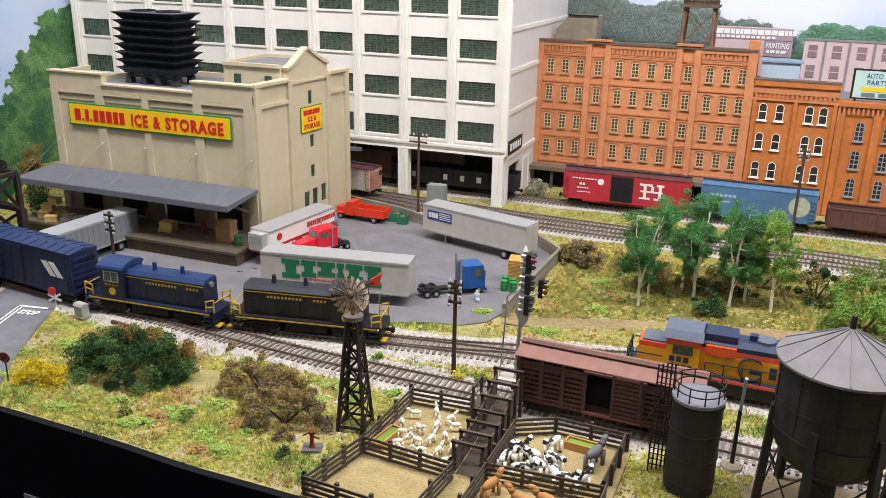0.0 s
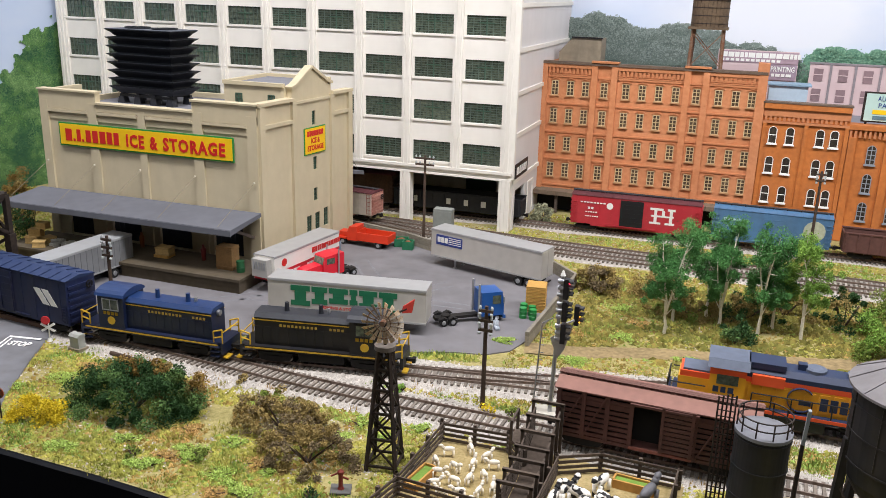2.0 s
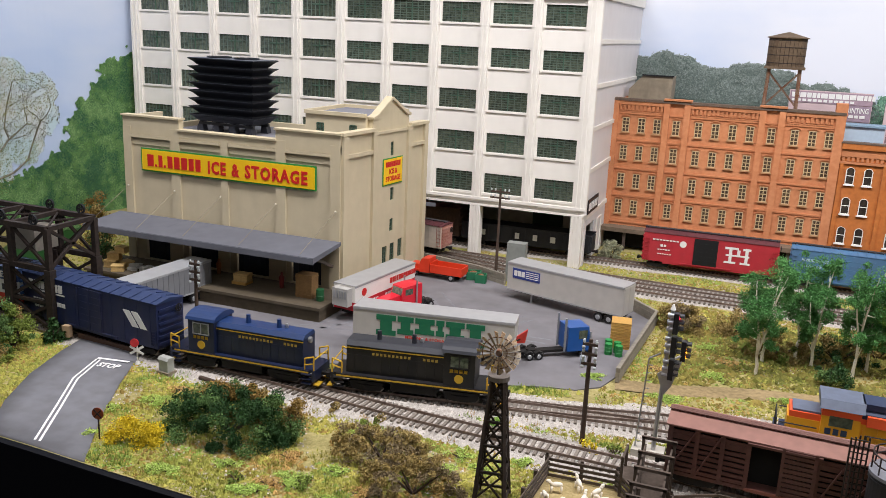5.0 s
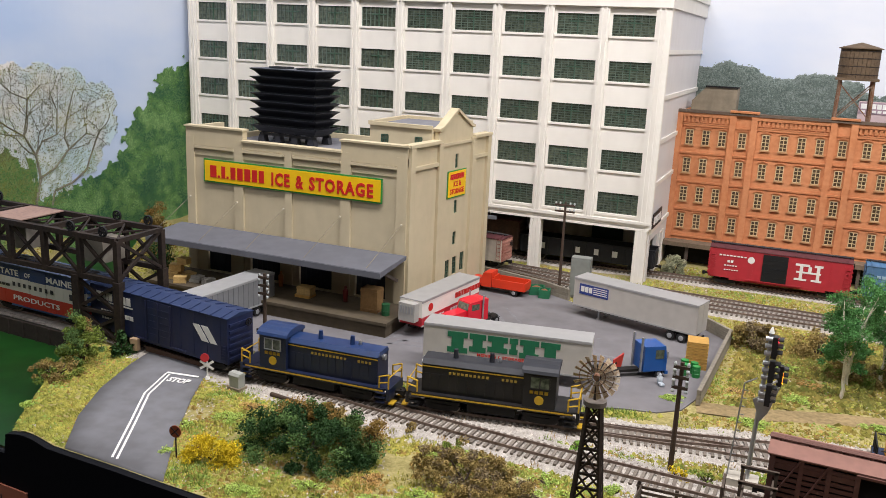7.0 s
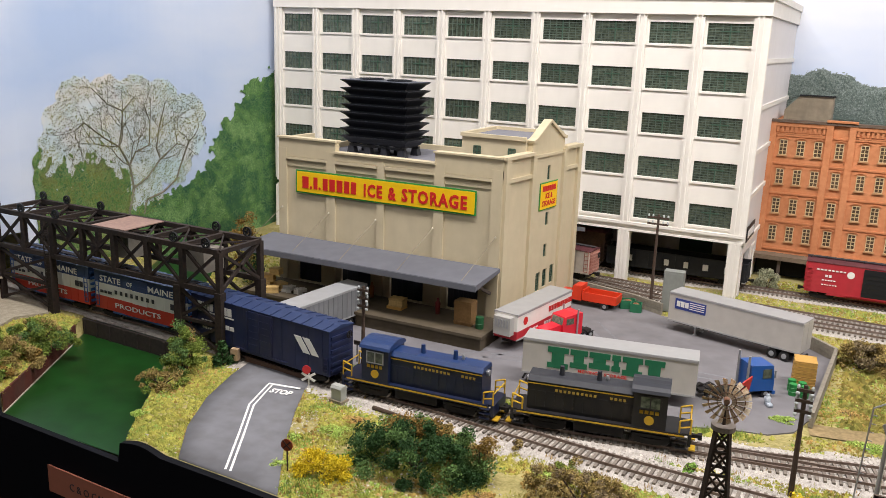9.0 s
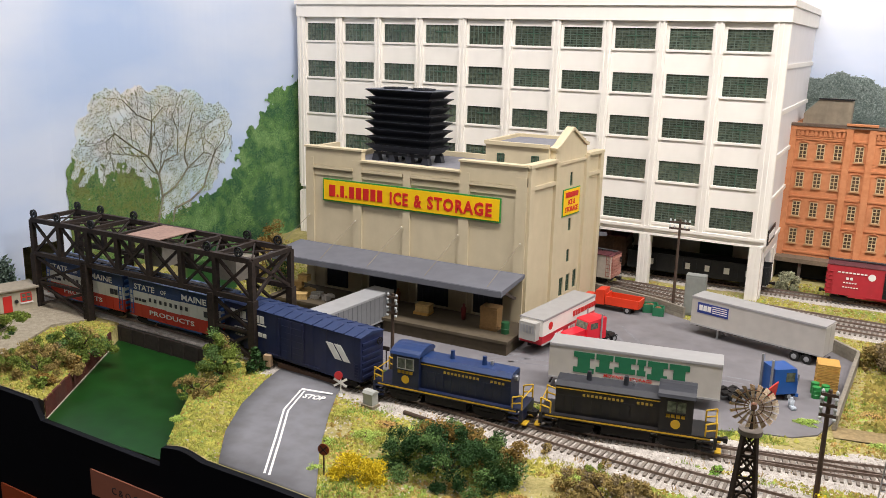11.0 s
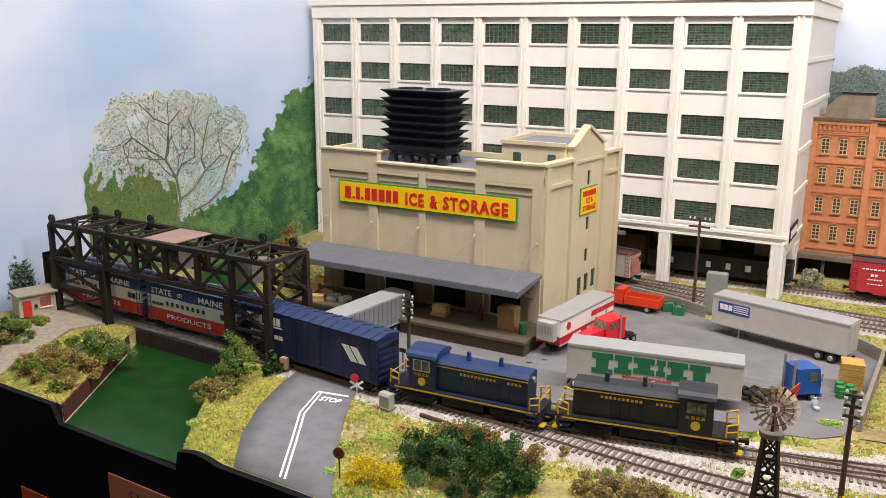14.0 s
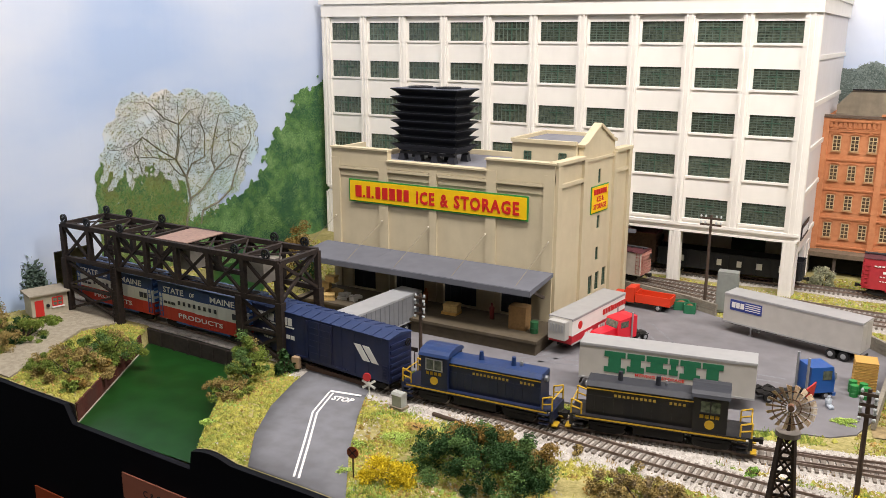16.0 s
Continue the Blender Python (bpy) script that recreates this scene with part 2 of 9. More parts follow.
M_RUST = mat("rusty_iron", "#7a4a2c", 0.8, 0.2, second="#8d7a68", size=0.4)
M_SILVER = mat("bare_metal", "#b3b5b8", 0.35, 0.7, vary=0.2)
M_TYRE = mat("tyre_rubber", "#1b1b1c", 0.85, vary=0.2)


def rect_wall(name, x0, x1, z0, z1, y, thick, holes, material, kind="structure", parent=None, bevel=0.0):
    """A wall in the xz plane whose front lies at y, with rectangular holes (x0, z0, x1, z1) cut right through."""
    xs = sorted({x0, x1, *[h[0] for h in holes], *[h[2] for h in holes]})
    zs = sorted({z0, z1, *[h[1] for h in holes], *[h[3] for h in holes]})
    bm = B()
    grid = {}

    def vert(i, j, k):
        if (i, j, k) not in grid:
            grid[i, j, k] = bm.verts.new((xs[i], y + k * thick, zs[j]))
        return grid[i, j, k]

    def full(i, j):
        if not (0 <= i < len(xs) - 1 and 0 <= j < len(zs) - 1):
            return False
        cx, cz = (xs[i] + xs[i + 1]) / 2, (zs[j] + zs[j + 1]) / 2
        return not any(h[0] < cx < h[2] and h[1] < cz < h[3] for h in holes)

    for i in range(len(xs) - 1):
        for j in range(len(zs) - 1):
            if not full(i, j):
                continue
            for k in (0, 1):
                bm.faces.new([vert(i, j, k), vert(i + 1, j, k), vert(i + 1, j + 1, k), vert(i, j + 1, k)])
            for di, dj, e in ((-1, 0, ((i, j), (i, j + 1))), (1, 0, ((i + 1, j), (i + 1, j + 1))), (0, -1, ((i, j), (i + 1, j))), (0, 1, ((i, j + 1), (i + 1, j + 1)))):
                if not full(i + di, j + dj):
                    (a, b), (c, d) = e
                    bm.faces.new([vert(a, b, 0), vert(c, d, 0), vert(c, d, 1), vert(a, b, 1)])
    return part(name, bm, material, parent) if parent else solid(name, bm, material, kind=kind, label="", category="wall")


# ---------------------------------------------------------------- the table: ground, canal, roads, backdrop, room
def front_edge(x):
    return 40.6 - 0.044 * (x + 55)


def canal_left(y):
    return -77.1 - (y - 42) * 0.605


def canal_right(y):
    return -62.0 - (y - 41) * 0.682


def ground_height(x, y):
    h = 0.18 * noise.noise(Vector((x * 0.12, y * 0.12, 3.1))) - 0.12
    if y > 52:
        h = min(h, -0.06)
    l, r = canal_left(y), canal_right(y)
    if l < x < r:
        return -2.6
    if r <= x < r + 4 and y < 57:
        h += 0.35 * math.sin(math.pi * min(1, (x - r) / 4))
    if y > 66 and x < -72:
        h += 0.5 * noise.noise(Vector((x * 0.2, y * 0.2, 0))) + 0.2
    return h


NX, NY, GX0, GX1, GY1 = 300, 200, -128.0, 64.0, 141.0
verts, faces = [], []
for j in range(NY + 1):
    for i in range(NX + 1):
        x = GX0 + (GX1 - GX0) * i / NX
        f = front_edge(x)
        k = j / NY
        y = f + (GY1 - f) * k ** 1.25
        l, r = canal_left(y), canal_right(y)
        for edge, lo, hi in ((l, -0.06, 0.03), (r, -0.03, 0.06)):
            if -0.64 < x - edge <= 0:
                x = edge + lo
            elif 0 < x - edge < 0.64:
                x = edge + hi
        verts.append((x, y, ground_height(x, y)))
for j in range(NY):
    for i in range(NX):
        a = j * (NX + 1) + i
        faces.append((a, a + 1, a + NX + 2, a + NX + 1))
raw("ground", verts, faces, M_GROUND, label="yellow-green scenic turf over the layout table", category="ground", kind="structure", smooth=True)

bm = B()
n = 260
rings = []
xs = [-128 + 192 * i / n for i in range(n + 1)]
for e in (canal_left(41.6), canal_right(40.95)):
    xs = sorted([x for x in xs if abs(x - e) > 0.3] + [e - 0.02, e + 0.02])
for x in xs:
    y = front_edge(x)
    z = max(ground_height(x, y + 0.1) - 0.05, -1.72)
    rings.append([bm.verts.new(p) for p in ((x, y - 0.5, -100), (x, y - 0.5, z), (x, y + 0.02, z), (x, y + 0.02, -100))])
for p, q in zip(rings, rings[1:]):
    for k in range(4):
        bm.faces.new((p[k], p[(k + 1) % 4], q[(k + 1) % 4], q[k]))
bm.faces.new(rings[0]), bm.faces.new(rings[-1])
solid("fascia", bm, M_FASCIA, label="dark navy painted board along the table's front", category="fascia", kind="structure")

bm = B()
ys = [front_edge(-68) + 0.05 + 70 * i / 30 for i in range(31)]
row = [[bm.verts.new((x, y, -1.75)) for x in (canal_left(y) - 0.05, canal_right(y) + 0.02)] for y in ys]
for a, b in zip(row, row[1:]):
    bm.faces.new((a[0], a[1], b[1], b[0]))
solid("water", bm, M_WATER, label="still dark green canal water", category="water", kind="structure")

canal_wall = thing("canal_wall", 0, 0, label="red brick retaining wall along the canal", category="wall", kind="structure")
bm = B()
ya, yb = front_edge(-77) + 0.05, 56.5
prism(bm, [(canal_left(ya) - 0.12, ya), (canal_left(ya) + 0.08, ya), (canal_left(yb) + 0.08, yb), (canal_left(yb) - 0.12, yb)], -2.5, 0.0)
part("wall_body", bm, mat("canal_brick", "#5a2519", 0.9, second="#431a10", size=0.4, bump=0.08, grime=0.2), canal_wall)
part("waterline", beam(B(), (canal_left(ya) + 0.12, ya, -1.72), (canal_left(yb) + 0.12, yb, -1.72), 0.09, 0.1), mat("lime_crust", "#b9b2a0", 0.9, vary=0.3, size=0.3), canal_wall, "pale crust along the water's edge")
bank = thing("bank_wall", 0, 0, label="dark earth face of the canal's east bank", category="wall", kind="structure")
part("wall_body", prism(B(), [(canal_right(ya) - 0.05, ya), (canal_right(ya) + 0.1, ya), (canal_right(yb) + 0.1, yb), (canal_right(yb) - 0.05, yb)], -2.5, -0.2), M_DIRT, bank)

# room round the table
bm = B()
box(bm, -330, -330, -108, 260, 150, -104)
solid("floor", bm, mat("room_floor", "#3a3634", 0.8, size=20), label="dark hall floor", category="floor", kind="structure")
bm = B()
box(bm, -330, -330, 140, 260, 150, 144)
solid("ceiling", bm, mat("room_ceiling", "#c9c6c0", 0.9, size=30), label="pale hall ceiling", category="ceiling", kind="structure")
M_ROOM = mat("room_wall", "#8d8a86", 0.9, size=30)
for nm, b in (("wall_south", (-330, -334, -104, 260, -330, 140)), ("wall_west", (-334, -330, -104, -330, 150, 140)), ("wall_east", (260, -330, -104, 264, 150, 140)), ("wall_north", (-330, 150, -104, 260, 154, 140))):
    solid(nm, box(B(), *b), M_ROOM, label="plain hall wall", category="wall", kind="structure")

# painted sky
sky = bpy.data.materials.new("painted_sky")
sky.use_nodes = True
nt = sky.node_tree
N, K = nt.nodes, nt.links
pb = N["Principled BSDF"]
pb.inputs["Roughness"].default_value = 0.75
tc, mp, ns, sep, ml, ad, rm, mx = [N.new("ShaderNode" + k) for k in ("TexCoord", "Mapping", "TexNoise", "SeparateXYZ", "Math", "Math", "MapRange", "Mix")]
mp.inputs["Scale"].default_value = (1.0, 1.0, 2.2)
ns.inputs["Scale"].default_value, ns.inputs["Detail"].default_value, ns.inputs["Roughness"].default_value = 2.3, 5, 0.45
mx.data_type = "RGBA"
mx.inputs["A"].default_value, mx.inputs["B"].default_value = rgb("#aabfe0"), rgb("#dadfe8")
K.new(tc.outputs["Object"], mp.inputs[0]), K.new(mp.outputs[0], ns.inputs["Vector"]), K.new(tc.outputs["Object"], sep.inputs[0])
ml.operation, ad.operation = "MULTIPLY", "ADD"
ml.inputs[1].default_value = 0.5
K.new(sep.outputs["Z"], ml.inputs[0]), K.new(ml.outputs[0], ad.inputs[0]), K.new(ns.outputs["Fac"], ad.inputs[1])
rm.inputs["From Min"].default_value, rm.inputs["From Max"].default_value = 0.5, 0.78
K.new(ad.outputs[0], rm.inputs["Value"]), K.new(rm.outputs[0], mx.inputs["Factor"]), K.new(mx.outputs["Result"], pb.inputs["Base Color"])

# the backdrop board runs along the back and then forward on the west side, with an opening for the main track
def board(name, line, z0, z1, label):
    bm = B()
    back = [(x, y + 0.8) if y > 130 else (x - 0.8, y + 0.2) for x, y in line]
    rings = [[bm.verts.new((x, y, z)) for x, y in pts] for pts, z in ((line, z0), (line, z1), (back, z1), (back, z0))]
    for i in range(len(line) - 1):
        for k in range(4):
            a, b = rings[k], rings[(k + 1) % 4]
            bm.faces.new((a[i], a[i + 1], b[i + 1], b[i]))
    for i in (0, -1):
        bm.faces.new([r[i] for r in rings])
    solid(name, bm, sky, label=label, category="backdrop", kind="structure")


WEST = [(-98.9, 137.5), (-99.1, 118), (-99.6, 108), (-101, 99), (-103.0, 90), (-103.9, 78.5), (-103.6, 65.0)]
def rounded(line, times=3):
    """Corner cutting: the bent line of the board without kinks."""
    for _ in range(times):
        out = [line[0]]
        for (a, b), (c, d) in zip(line, line[1:]):
            out += [(a * 0.75 + c * 0.25, b * 0.75 + d * 0.25), (a * 0.25 + c * 0.75, b * 0.25 + d * 0.75)]
        line = out + [line[-1]]
    return line


WEST = rounded(WEST)
board("backdrop", [(64, 137.5), (-20, 137.5)] + WEST, -3, 75, "pale blue painted sky board with soft clouds")
board("backdrop_lintel", [WEST[-1], (-103.9, 60.0)], 5.9, 75, "pale blue painted sky board above the track opening")
board("backdrop_end", rounded([(-103.9, 60.0), (-104.6, 54), (-109, 45), (-118, 30)]), -3, 75, "pale blue painted sky board at the table's west end")
# added board: its dark colour stands for the shade beyond the track opening
solid("tunnel_back", box(B(), -126, 50, -3, -124, 76, 12), M_SHADE, label="dark board added in place of shade behind the track opening", category="wall", kind="structure")

# the paved lot beside the warehouse
LOT = [(-79, 64.5), (-66, 63.2), (-61, 62.6), (-55, 62.4), (-46, 62.8), (-40, 63.2), (-31, 64.6), (-26, 65.4), (-22.5, 66.8), (-19.8, 67.4), (-18, 69), (-17, 72.5), (-16.5, 80), (-16.3, 88.5), (-17.5, 91.5), (-26, 92), (-34, 93.5), (-38, 95.5), (-44, 96.5), (-48, 98), (-48.3, 79), (-78, 79)]
solid("lot", prism(B(), LOT, -0.3, 0.02), M_ASPHALT, label="worn grey asphalt truck yard", category="pavement", kind="structure")
M_TYREMARK = mat("tyre_mark", "#68686c", 0.85, second="#7a7a7e", size=0.6)
MARKS = (((-41, 86), (-36, 80), (-30, 77), (-25, 77)), ((-40, 87.4), (-35, 81.4), (-29.4, 78.4), (-24.6, 78.2)), ((-46, 72), (-40, 74), (-33, 79), (-29, 84)), ((-46.4, 70.7), (-39.6, 72.7), (-32.2, 77.8), (-28, 83)), ((-58, 66), (-52, 68), (-47, 72), (-45, 77)), ((-57.4, 64.8), (-51.2, 66.9), (-45.8, 71.2), (-43.8, 76.6)))
# the curving road over the crossing
ROADL = [(-56.5, 40.75), (-59.5, 44.8), (-61.9, 49.5), (-63.5, 54.5), (-64.0, 57), (-64.5, 60.5), (-66.0, 64)]
ROADR = [(-47.4, 40.35), (-51.2, 46.0), (-54.5, 51.8), (-56.2, 55.4), (-56.8, 57.5), (-56.9, 60.5), (-56.5, 64)]
bm = B()
strips = []
for (a, b), (c, d) in zip(ROADL, ROADR):
    strips.append([bm.verts.new((a + (c - a) * k, b + (d - b) * k, 0.10 + 0.10 * math.sin(math.pi * k))) for k in (0, .25, .5, .75, 1)] + [bm.verts.new((c, d, -0.5)), bm.verts.new((a, b, -0.5))])
for p, q in zip(strips, strips[1:]):
    for i in range(7):
        j = (i + 1) % 7
        bm.faces.new((p[i], p[j], q[j], q[i]))
bm.faces.new(strips[0]), bm.faces.new(strips[-1])
solid("road", bm, M_ROAD, label="grey asphalt road with a level crossing", category="road", kind="structure", smooth=True)


def ribbon(bm, pts, w, z):
    left, right = [], []
    for i, p in enumerate(pts):
        a, b = Vector(pts[max(0, i - 1)]), Vector(pts[min(len(pts) - 1, i + 1)])
        n = Vector((-(b - a).y, (b - a).x)).normalized() * w / 2
        left.append(bm.verts.new((p[0] + n.x, p[1] + n.y, z))), right.append(bm.verts.new((p[0] - n.x, p[1] - n.y, z)))
    for i in range(len(pts) - 1):
        bm.faces.new((left[i], right[i], right[i + 1], left[i + 1]))
    return bm


for off in (-0.22, 0.22):
    pts = [(-52.1 + off, 40.9), (-54.9 + off, 45.6), (-57.7 + off, 50.2), (-59.0 + off * 0.9, 54.2)]
    solid("road_line", ribbon(B(), pts, 0.17, 0.225), M_LINE, label="white painted double centre line", category="road marking", kind="structure")
solid("stop_line", ribbon(B(), [(-59.3, 54.4), (-56.3, 54.9)], 0.32, 0.225), M_LINE, label="white painted stop line", category="road marking", kind="structure")
solid("stop_word", moved(letters("STOP", 0.85, 0.004, 2.0, 0.06), T(-58.15, 52.95, 0.226, 9, -90)), M_LINE, label="white painted word STOP on the road", category="road marking", kind="structure")
solid("stop_line", ribbon(B(), [(-64.2, 62.9), (-60.9, 62.0)], 0.32, 0.21), M_LINE, label="white painted stop line", category="road marking", kind="structure")
solid("stop_word", moved(letters("STOP", 0.8, 0.004, 2.2, 0.06), T(-60.7, 63.8, 0.211, 172, -90)), M_LINE, label="white painted word STOP on the road", category="road marking", kind="structure")
for i in range(4):
    solid("lane_dash", ribbon(B(), [(-60.3 + i * 0.85, 61.9), (-59.8 + i * 0.85, 61.75)], 0.25, 0.21), M_LINE, label="white painted lane dash", category="road marking", kind="structure", )


# ---------------------------------------------------------------- tracks
def spline(pts, step=0.5):
    out = []
    P = [Vector((*p, 0)) for p in pts]
    P = [2 * P[0] - P[1]] + P + [2 * P[-1] - P[-2]]
    for i in range(1, len(P) - 2):
        n = max(1, int((P[i + 1] - P[i]).length / step))
        for k in range(n):
            t = k / n
            a, b, c, d = P[i - 1:i + 3]
            out.append(0.5 * ((2 * b) + (c - a) * t + (2 * a - 5 * b + 4 * c - d) * t * t + (3 * b - a - 3 * c + d) * t ** 3))
    return out + [P[-2]]


TRACK_A = [(-125, 63.5), (-112, 62.4), (-100, 61.3), (-88, 60.6), (-76, 60.0), (-68, 59.3), (-61, 58.4), (-52, 57.8), (-45, 57.95), (-38, 58.9), (-30, 60.3), (-20, 62.3), (-12, 64.4), (0, 67.6), (14, 71.8), (30, 77), (62, 88)]
TRACK_B = [(-26, 60.9), (-20, 61.9), (-12, 62.9), (0, 63.3), (20, 63.2), (62, 63)]
TRACK_C = [(-50, 57.75), (-45, 57.5), (-40, 57.0), (-31, 56.2), (-23, 55.9), (-13, 55.7), (4, 55.0), (20, 54.2), (62, 52)]
TRACK_D = [(-60, 104.2), (-47, 102.4), (-40, 100.8), (-33, 99.8), (-22, 99.3), (0, 98.9), (25, 98.5), (62, 98)]
TRACK_E = [(-46, 104.4), (-34, 103.6), (-22, 102.7), (-10, 102.3), (8, 102.2), (30, 101), (62, 100)]
TRACK_F = [(-60, 110.5), (-44, 110.3), (-28, 110.8), (-18, 111.2), (0, 111.5), (20, 111.8), (62, 112)]


def lay_track(pts, label, z=0.0, near=True, ties=True):
    mid = spline(pts, 0.4)
    t = thing("track", 0, 0, label=label, category="railway track", kind="structure")
    bm = B()
    n = len(mid)
    side = []
    for i in range(n):
        d = (mid[min(n - 1, i + 1)] - mid[max(0, i - 1)]).normalized()
        side.append(Vector((-d.y, d.x, 0)))
    lift = 0.012 * len(TIE_ROWS)
    prof = [(-3.3, -0.16 + lift), (-1.5, 0.08 - lift), (1.5, 0.08 - lift), (3.3, -0.16 + lift)] if near else [(-2.3, -0.35 + lift), (-1.45, 0.08 - lift), (1.45, 0.08 - lift), (2.3, -0.35 + lift)]
    prev = None
    for i in range(0, n, 3):
        wide = 0.48 if near and mid[i].x < -66.5 else 1.0
        cur = [bm.verts.new(mid[i] + side[i] * ((a if abs(a) < 2 else a * wide) + (0.25 if abs(a) < 2.5 else 1.1 if wide == 1.0 else 0.0) * noise.noise(Vector((i * 0.3, a, 1)))) + Vector((0, 0, z + b))) for a, b in prof]
        if prev:
            for k in range(3):
                bm.faces.new((prev[k], prev[k + 1], cur[k + 1], cur[k]))
        prev = cur
    part("ballast", bm, M_BALLAST, t, "grey stone ballast bed")
    for s in (-0.77, 0.77):
        bm = B()
        prev = None
        for i in range(n):
            c = mid[i] + side[i] * s
            cur = [bm.verts.new(c + side[i] * a + Vector((0, 0, z + b))) for a, b in ((-0.045, 0.2), (0.045, 0.2), (0.045, 0.42), (-0.045, 0.42))]
            if prev:
                for k in range(4):
                    bm.faces.new((prev[k], prev[(k + 1) % 4], cur[(k + 1) % 4], cur[k]))
            else:
                bm.faces.new(cur)
            prev = cur
        bm.faces.new(prev)
        part("rail", bm, M_RAIL, t)
    return mid, side, t


TIE_ROWS = []
for pts, label in ((TRACK_A, "main track with weathered rails on grey ballast"), (TRACK_B, "branch track with weathered rails on grey ballast"), (TRACK_C, "siding track with weathered rails beside the stock pens")):
    TIE_ROWS.append((*lay_track(pts, label), 0.0, True))
for pts in (TRACK_D, TRACK_E, TRACK_F):
    TIE_ROWS.append((*lay_track(pts, "yard track with weathered rails behind the truck lot", near=False), 0.0, False))

# ---------------------------------------------------------------- white loft building
WX0, WX1, WY, WTOP = -98.2, -28.1, 106.0, 33.6
loft = thing("loft_building", 0, 0, label="white concrete loft building with green steel sash windows", category="building")
pitch_x = (WX1 - 0.9 - (WX0 + 0.4)) / 10
cols_x = [WX0 + 0.4 + pitch_x * i for i in range(11)]
rows_z = [(8.5, 11.1), (13.9, 16.4), (19.35, 21.8), (24.8, 27.2), (30.2, 32.7)]
holes = [(cols_x[i] + 0.95, a, cols_x[i + 1] - 0.75, b) for i in range(10) for a, b in rows_z]
rect_wall("front_wall", WX0, WX1, 7.0, WTOP, WY, 0.5, holes, M_WHITE, parent=loft)
for i, x in enumerate(cols_x):
    bm = B()
    w = 0.62 if 0 < i < 10 else 0.75
    f, g = WY - 0.34, WY - 0.5
    prism(bm, [(x - w, WY - 0.002), (x - w, f), (x - 0.38, f), (x - 0.38, g), (x - 0.18, g), (x - 0.18, f), (x + 0.18, f), (x + 0.18, g), (x + 0.38, g), (x + 0.38, f), (x + w, f), (x + w, WY - 0.002)], 7.9, WTOP - 0.001)
    part("pilaster", bm, M_WHITE, loft)
for x0, x1 in ((WX0, WX1),):
    part("beam", box(B(), x0, WY - 0.42, 6.75, x1, WY + 0.5, 7.0), M_WHITE, loft)
    part("beam", box(B(), x0, WY - 0.5, 7.55, x1, WY - 0.003, 7.9), M_WHITE, loft)
    bm = B()
    box(bm, x0 - 0.3, WY - 0.55, WTOP, x1 + 0.3, 138, WTOP + 1.8)
    box(bm, x0 - 0.5, WY - 0.8, WTOP + 1.8, x1 + 0.5, 138, WTOP + 2.6)
    part("cornice", bm, M_WHITE, loft, bevel=0.03)
for i in range(10):
    for a, b in rows_z:
        x0, x1 = cols_x[i] + 0.95, cols_x[i + 1] - 0.75
        win = new("window")
        win.parent = loft
        win.location = (x0 * U, (WY + 0.12) * U, a * U)
        w, h = x1 - x0, b - a
        bm = B()
        box(bm, -0.22, -0.3, -0.28, w + 0.22, 0.05, -0.02)
        part("sill", bm, M_WHITE, win)
        part("pane", box(B(), 0, 0.1, 0, w, 0.14, h), M_PANE, win)
        bm = B()
        nv, nh, tv, th = (8, 3, 0.055, 0.025) if i < 5 else (6, 8, 0.03, 0.04)
        for k in range(nv + 1):
            box(bm, w * k / nv - tv, 0.02, 0, w * k / nv + tv, 0.1, h)
        for k in range(nh + 1):
            box(bm, 0, 0.03, h * k / nh - th, w, 0.09, h * k / nh + th)
        part("sash", bm, mat("green_grey_sash", "#55655a", 0.6, vary=0.3, per=0.25), win)
        bm = B()
        box(bm, w * 0.5 - 0.07, -0.02, 0, w * 0.5 + 0.07, 0.1, h)
        box(bm, w * 0.3, -0.02, h * 0.6, w * 0.7, 0.1, h * 0.66)
        part("vent_frame", bm, M_GREEN_IRON, win)
for b in ((WX1 - 0.5, WY + 0.5, 5.2, WX1, 138, WTOP), (WX0, WY + 0.5, 0, WX0 + 0.5, 138, WTOP), (WX0 + 0.5, 122, 7.3, WX1 - 0.5, 122.5, WTOP - 0.4)):
    part("side_wall", box(B(), *b), M_WALL_SIDE, loft)
for z in (28.6, 23.2, 17.9, 12.6, 6.6):
    part("band", box(B(), WX1 - 0.002, WY + 0.45, z - 0.3, WX1 + 0.2, 138, z + 0.25), M_WHITE, loft)
part("corner_post", box(B(), WX1 - 0.4, WY - 0.3, 7.0, WX1 + 0.22, WY + 0.5, WTOP), M_WHITE, loft)
part("floor_slab", box(B(), WX0 + 0.5, WY + 0.5, 6.75, WX1 - 0.5, 138, 7.3), M_WHITE, loft)
part("roof_slab", box(B(), WX0 + 0.5, WY + 0.5, WTOP - 0.4, WX1 - 0.5, 138, WTOP), M_GREYROOF, loft)
for i in range(0, 11, 2):
    x = cols_x[i]
    bm = B()
    box(bm, x - 0.75, WY - 0.34, -0.3, x + 0.75, WY + 0.9, 6.75)
    for q in (-1, 0, 1):
        box(bm, x + q * 0.48 - 0.13, WY - 0.46, -0.3, x + q * 0.48 + 0.13, WY - 0.34, 6.75)
    part("column", bm, M_WHITE, loft, bevel=0.04)
x, z1 = WX1 - 0.5, 5.2
part("column", box(B(), x, WY + 0.9, 0, x + 0.5, WY + 1.8, z1), M_WALL_SIDE, loft)
part("side_wall", box(B(), x, 113.0, 0, x + 0.5, 138, z1), M_WALL_SIDE, loft)
for y in (114.6, 117.4):
    part("door_jamb", box(B(), WX1 - 0.002, y, 0, WX1 + 0.12, y + 0.25, 4.8), M_WHITE, loft)
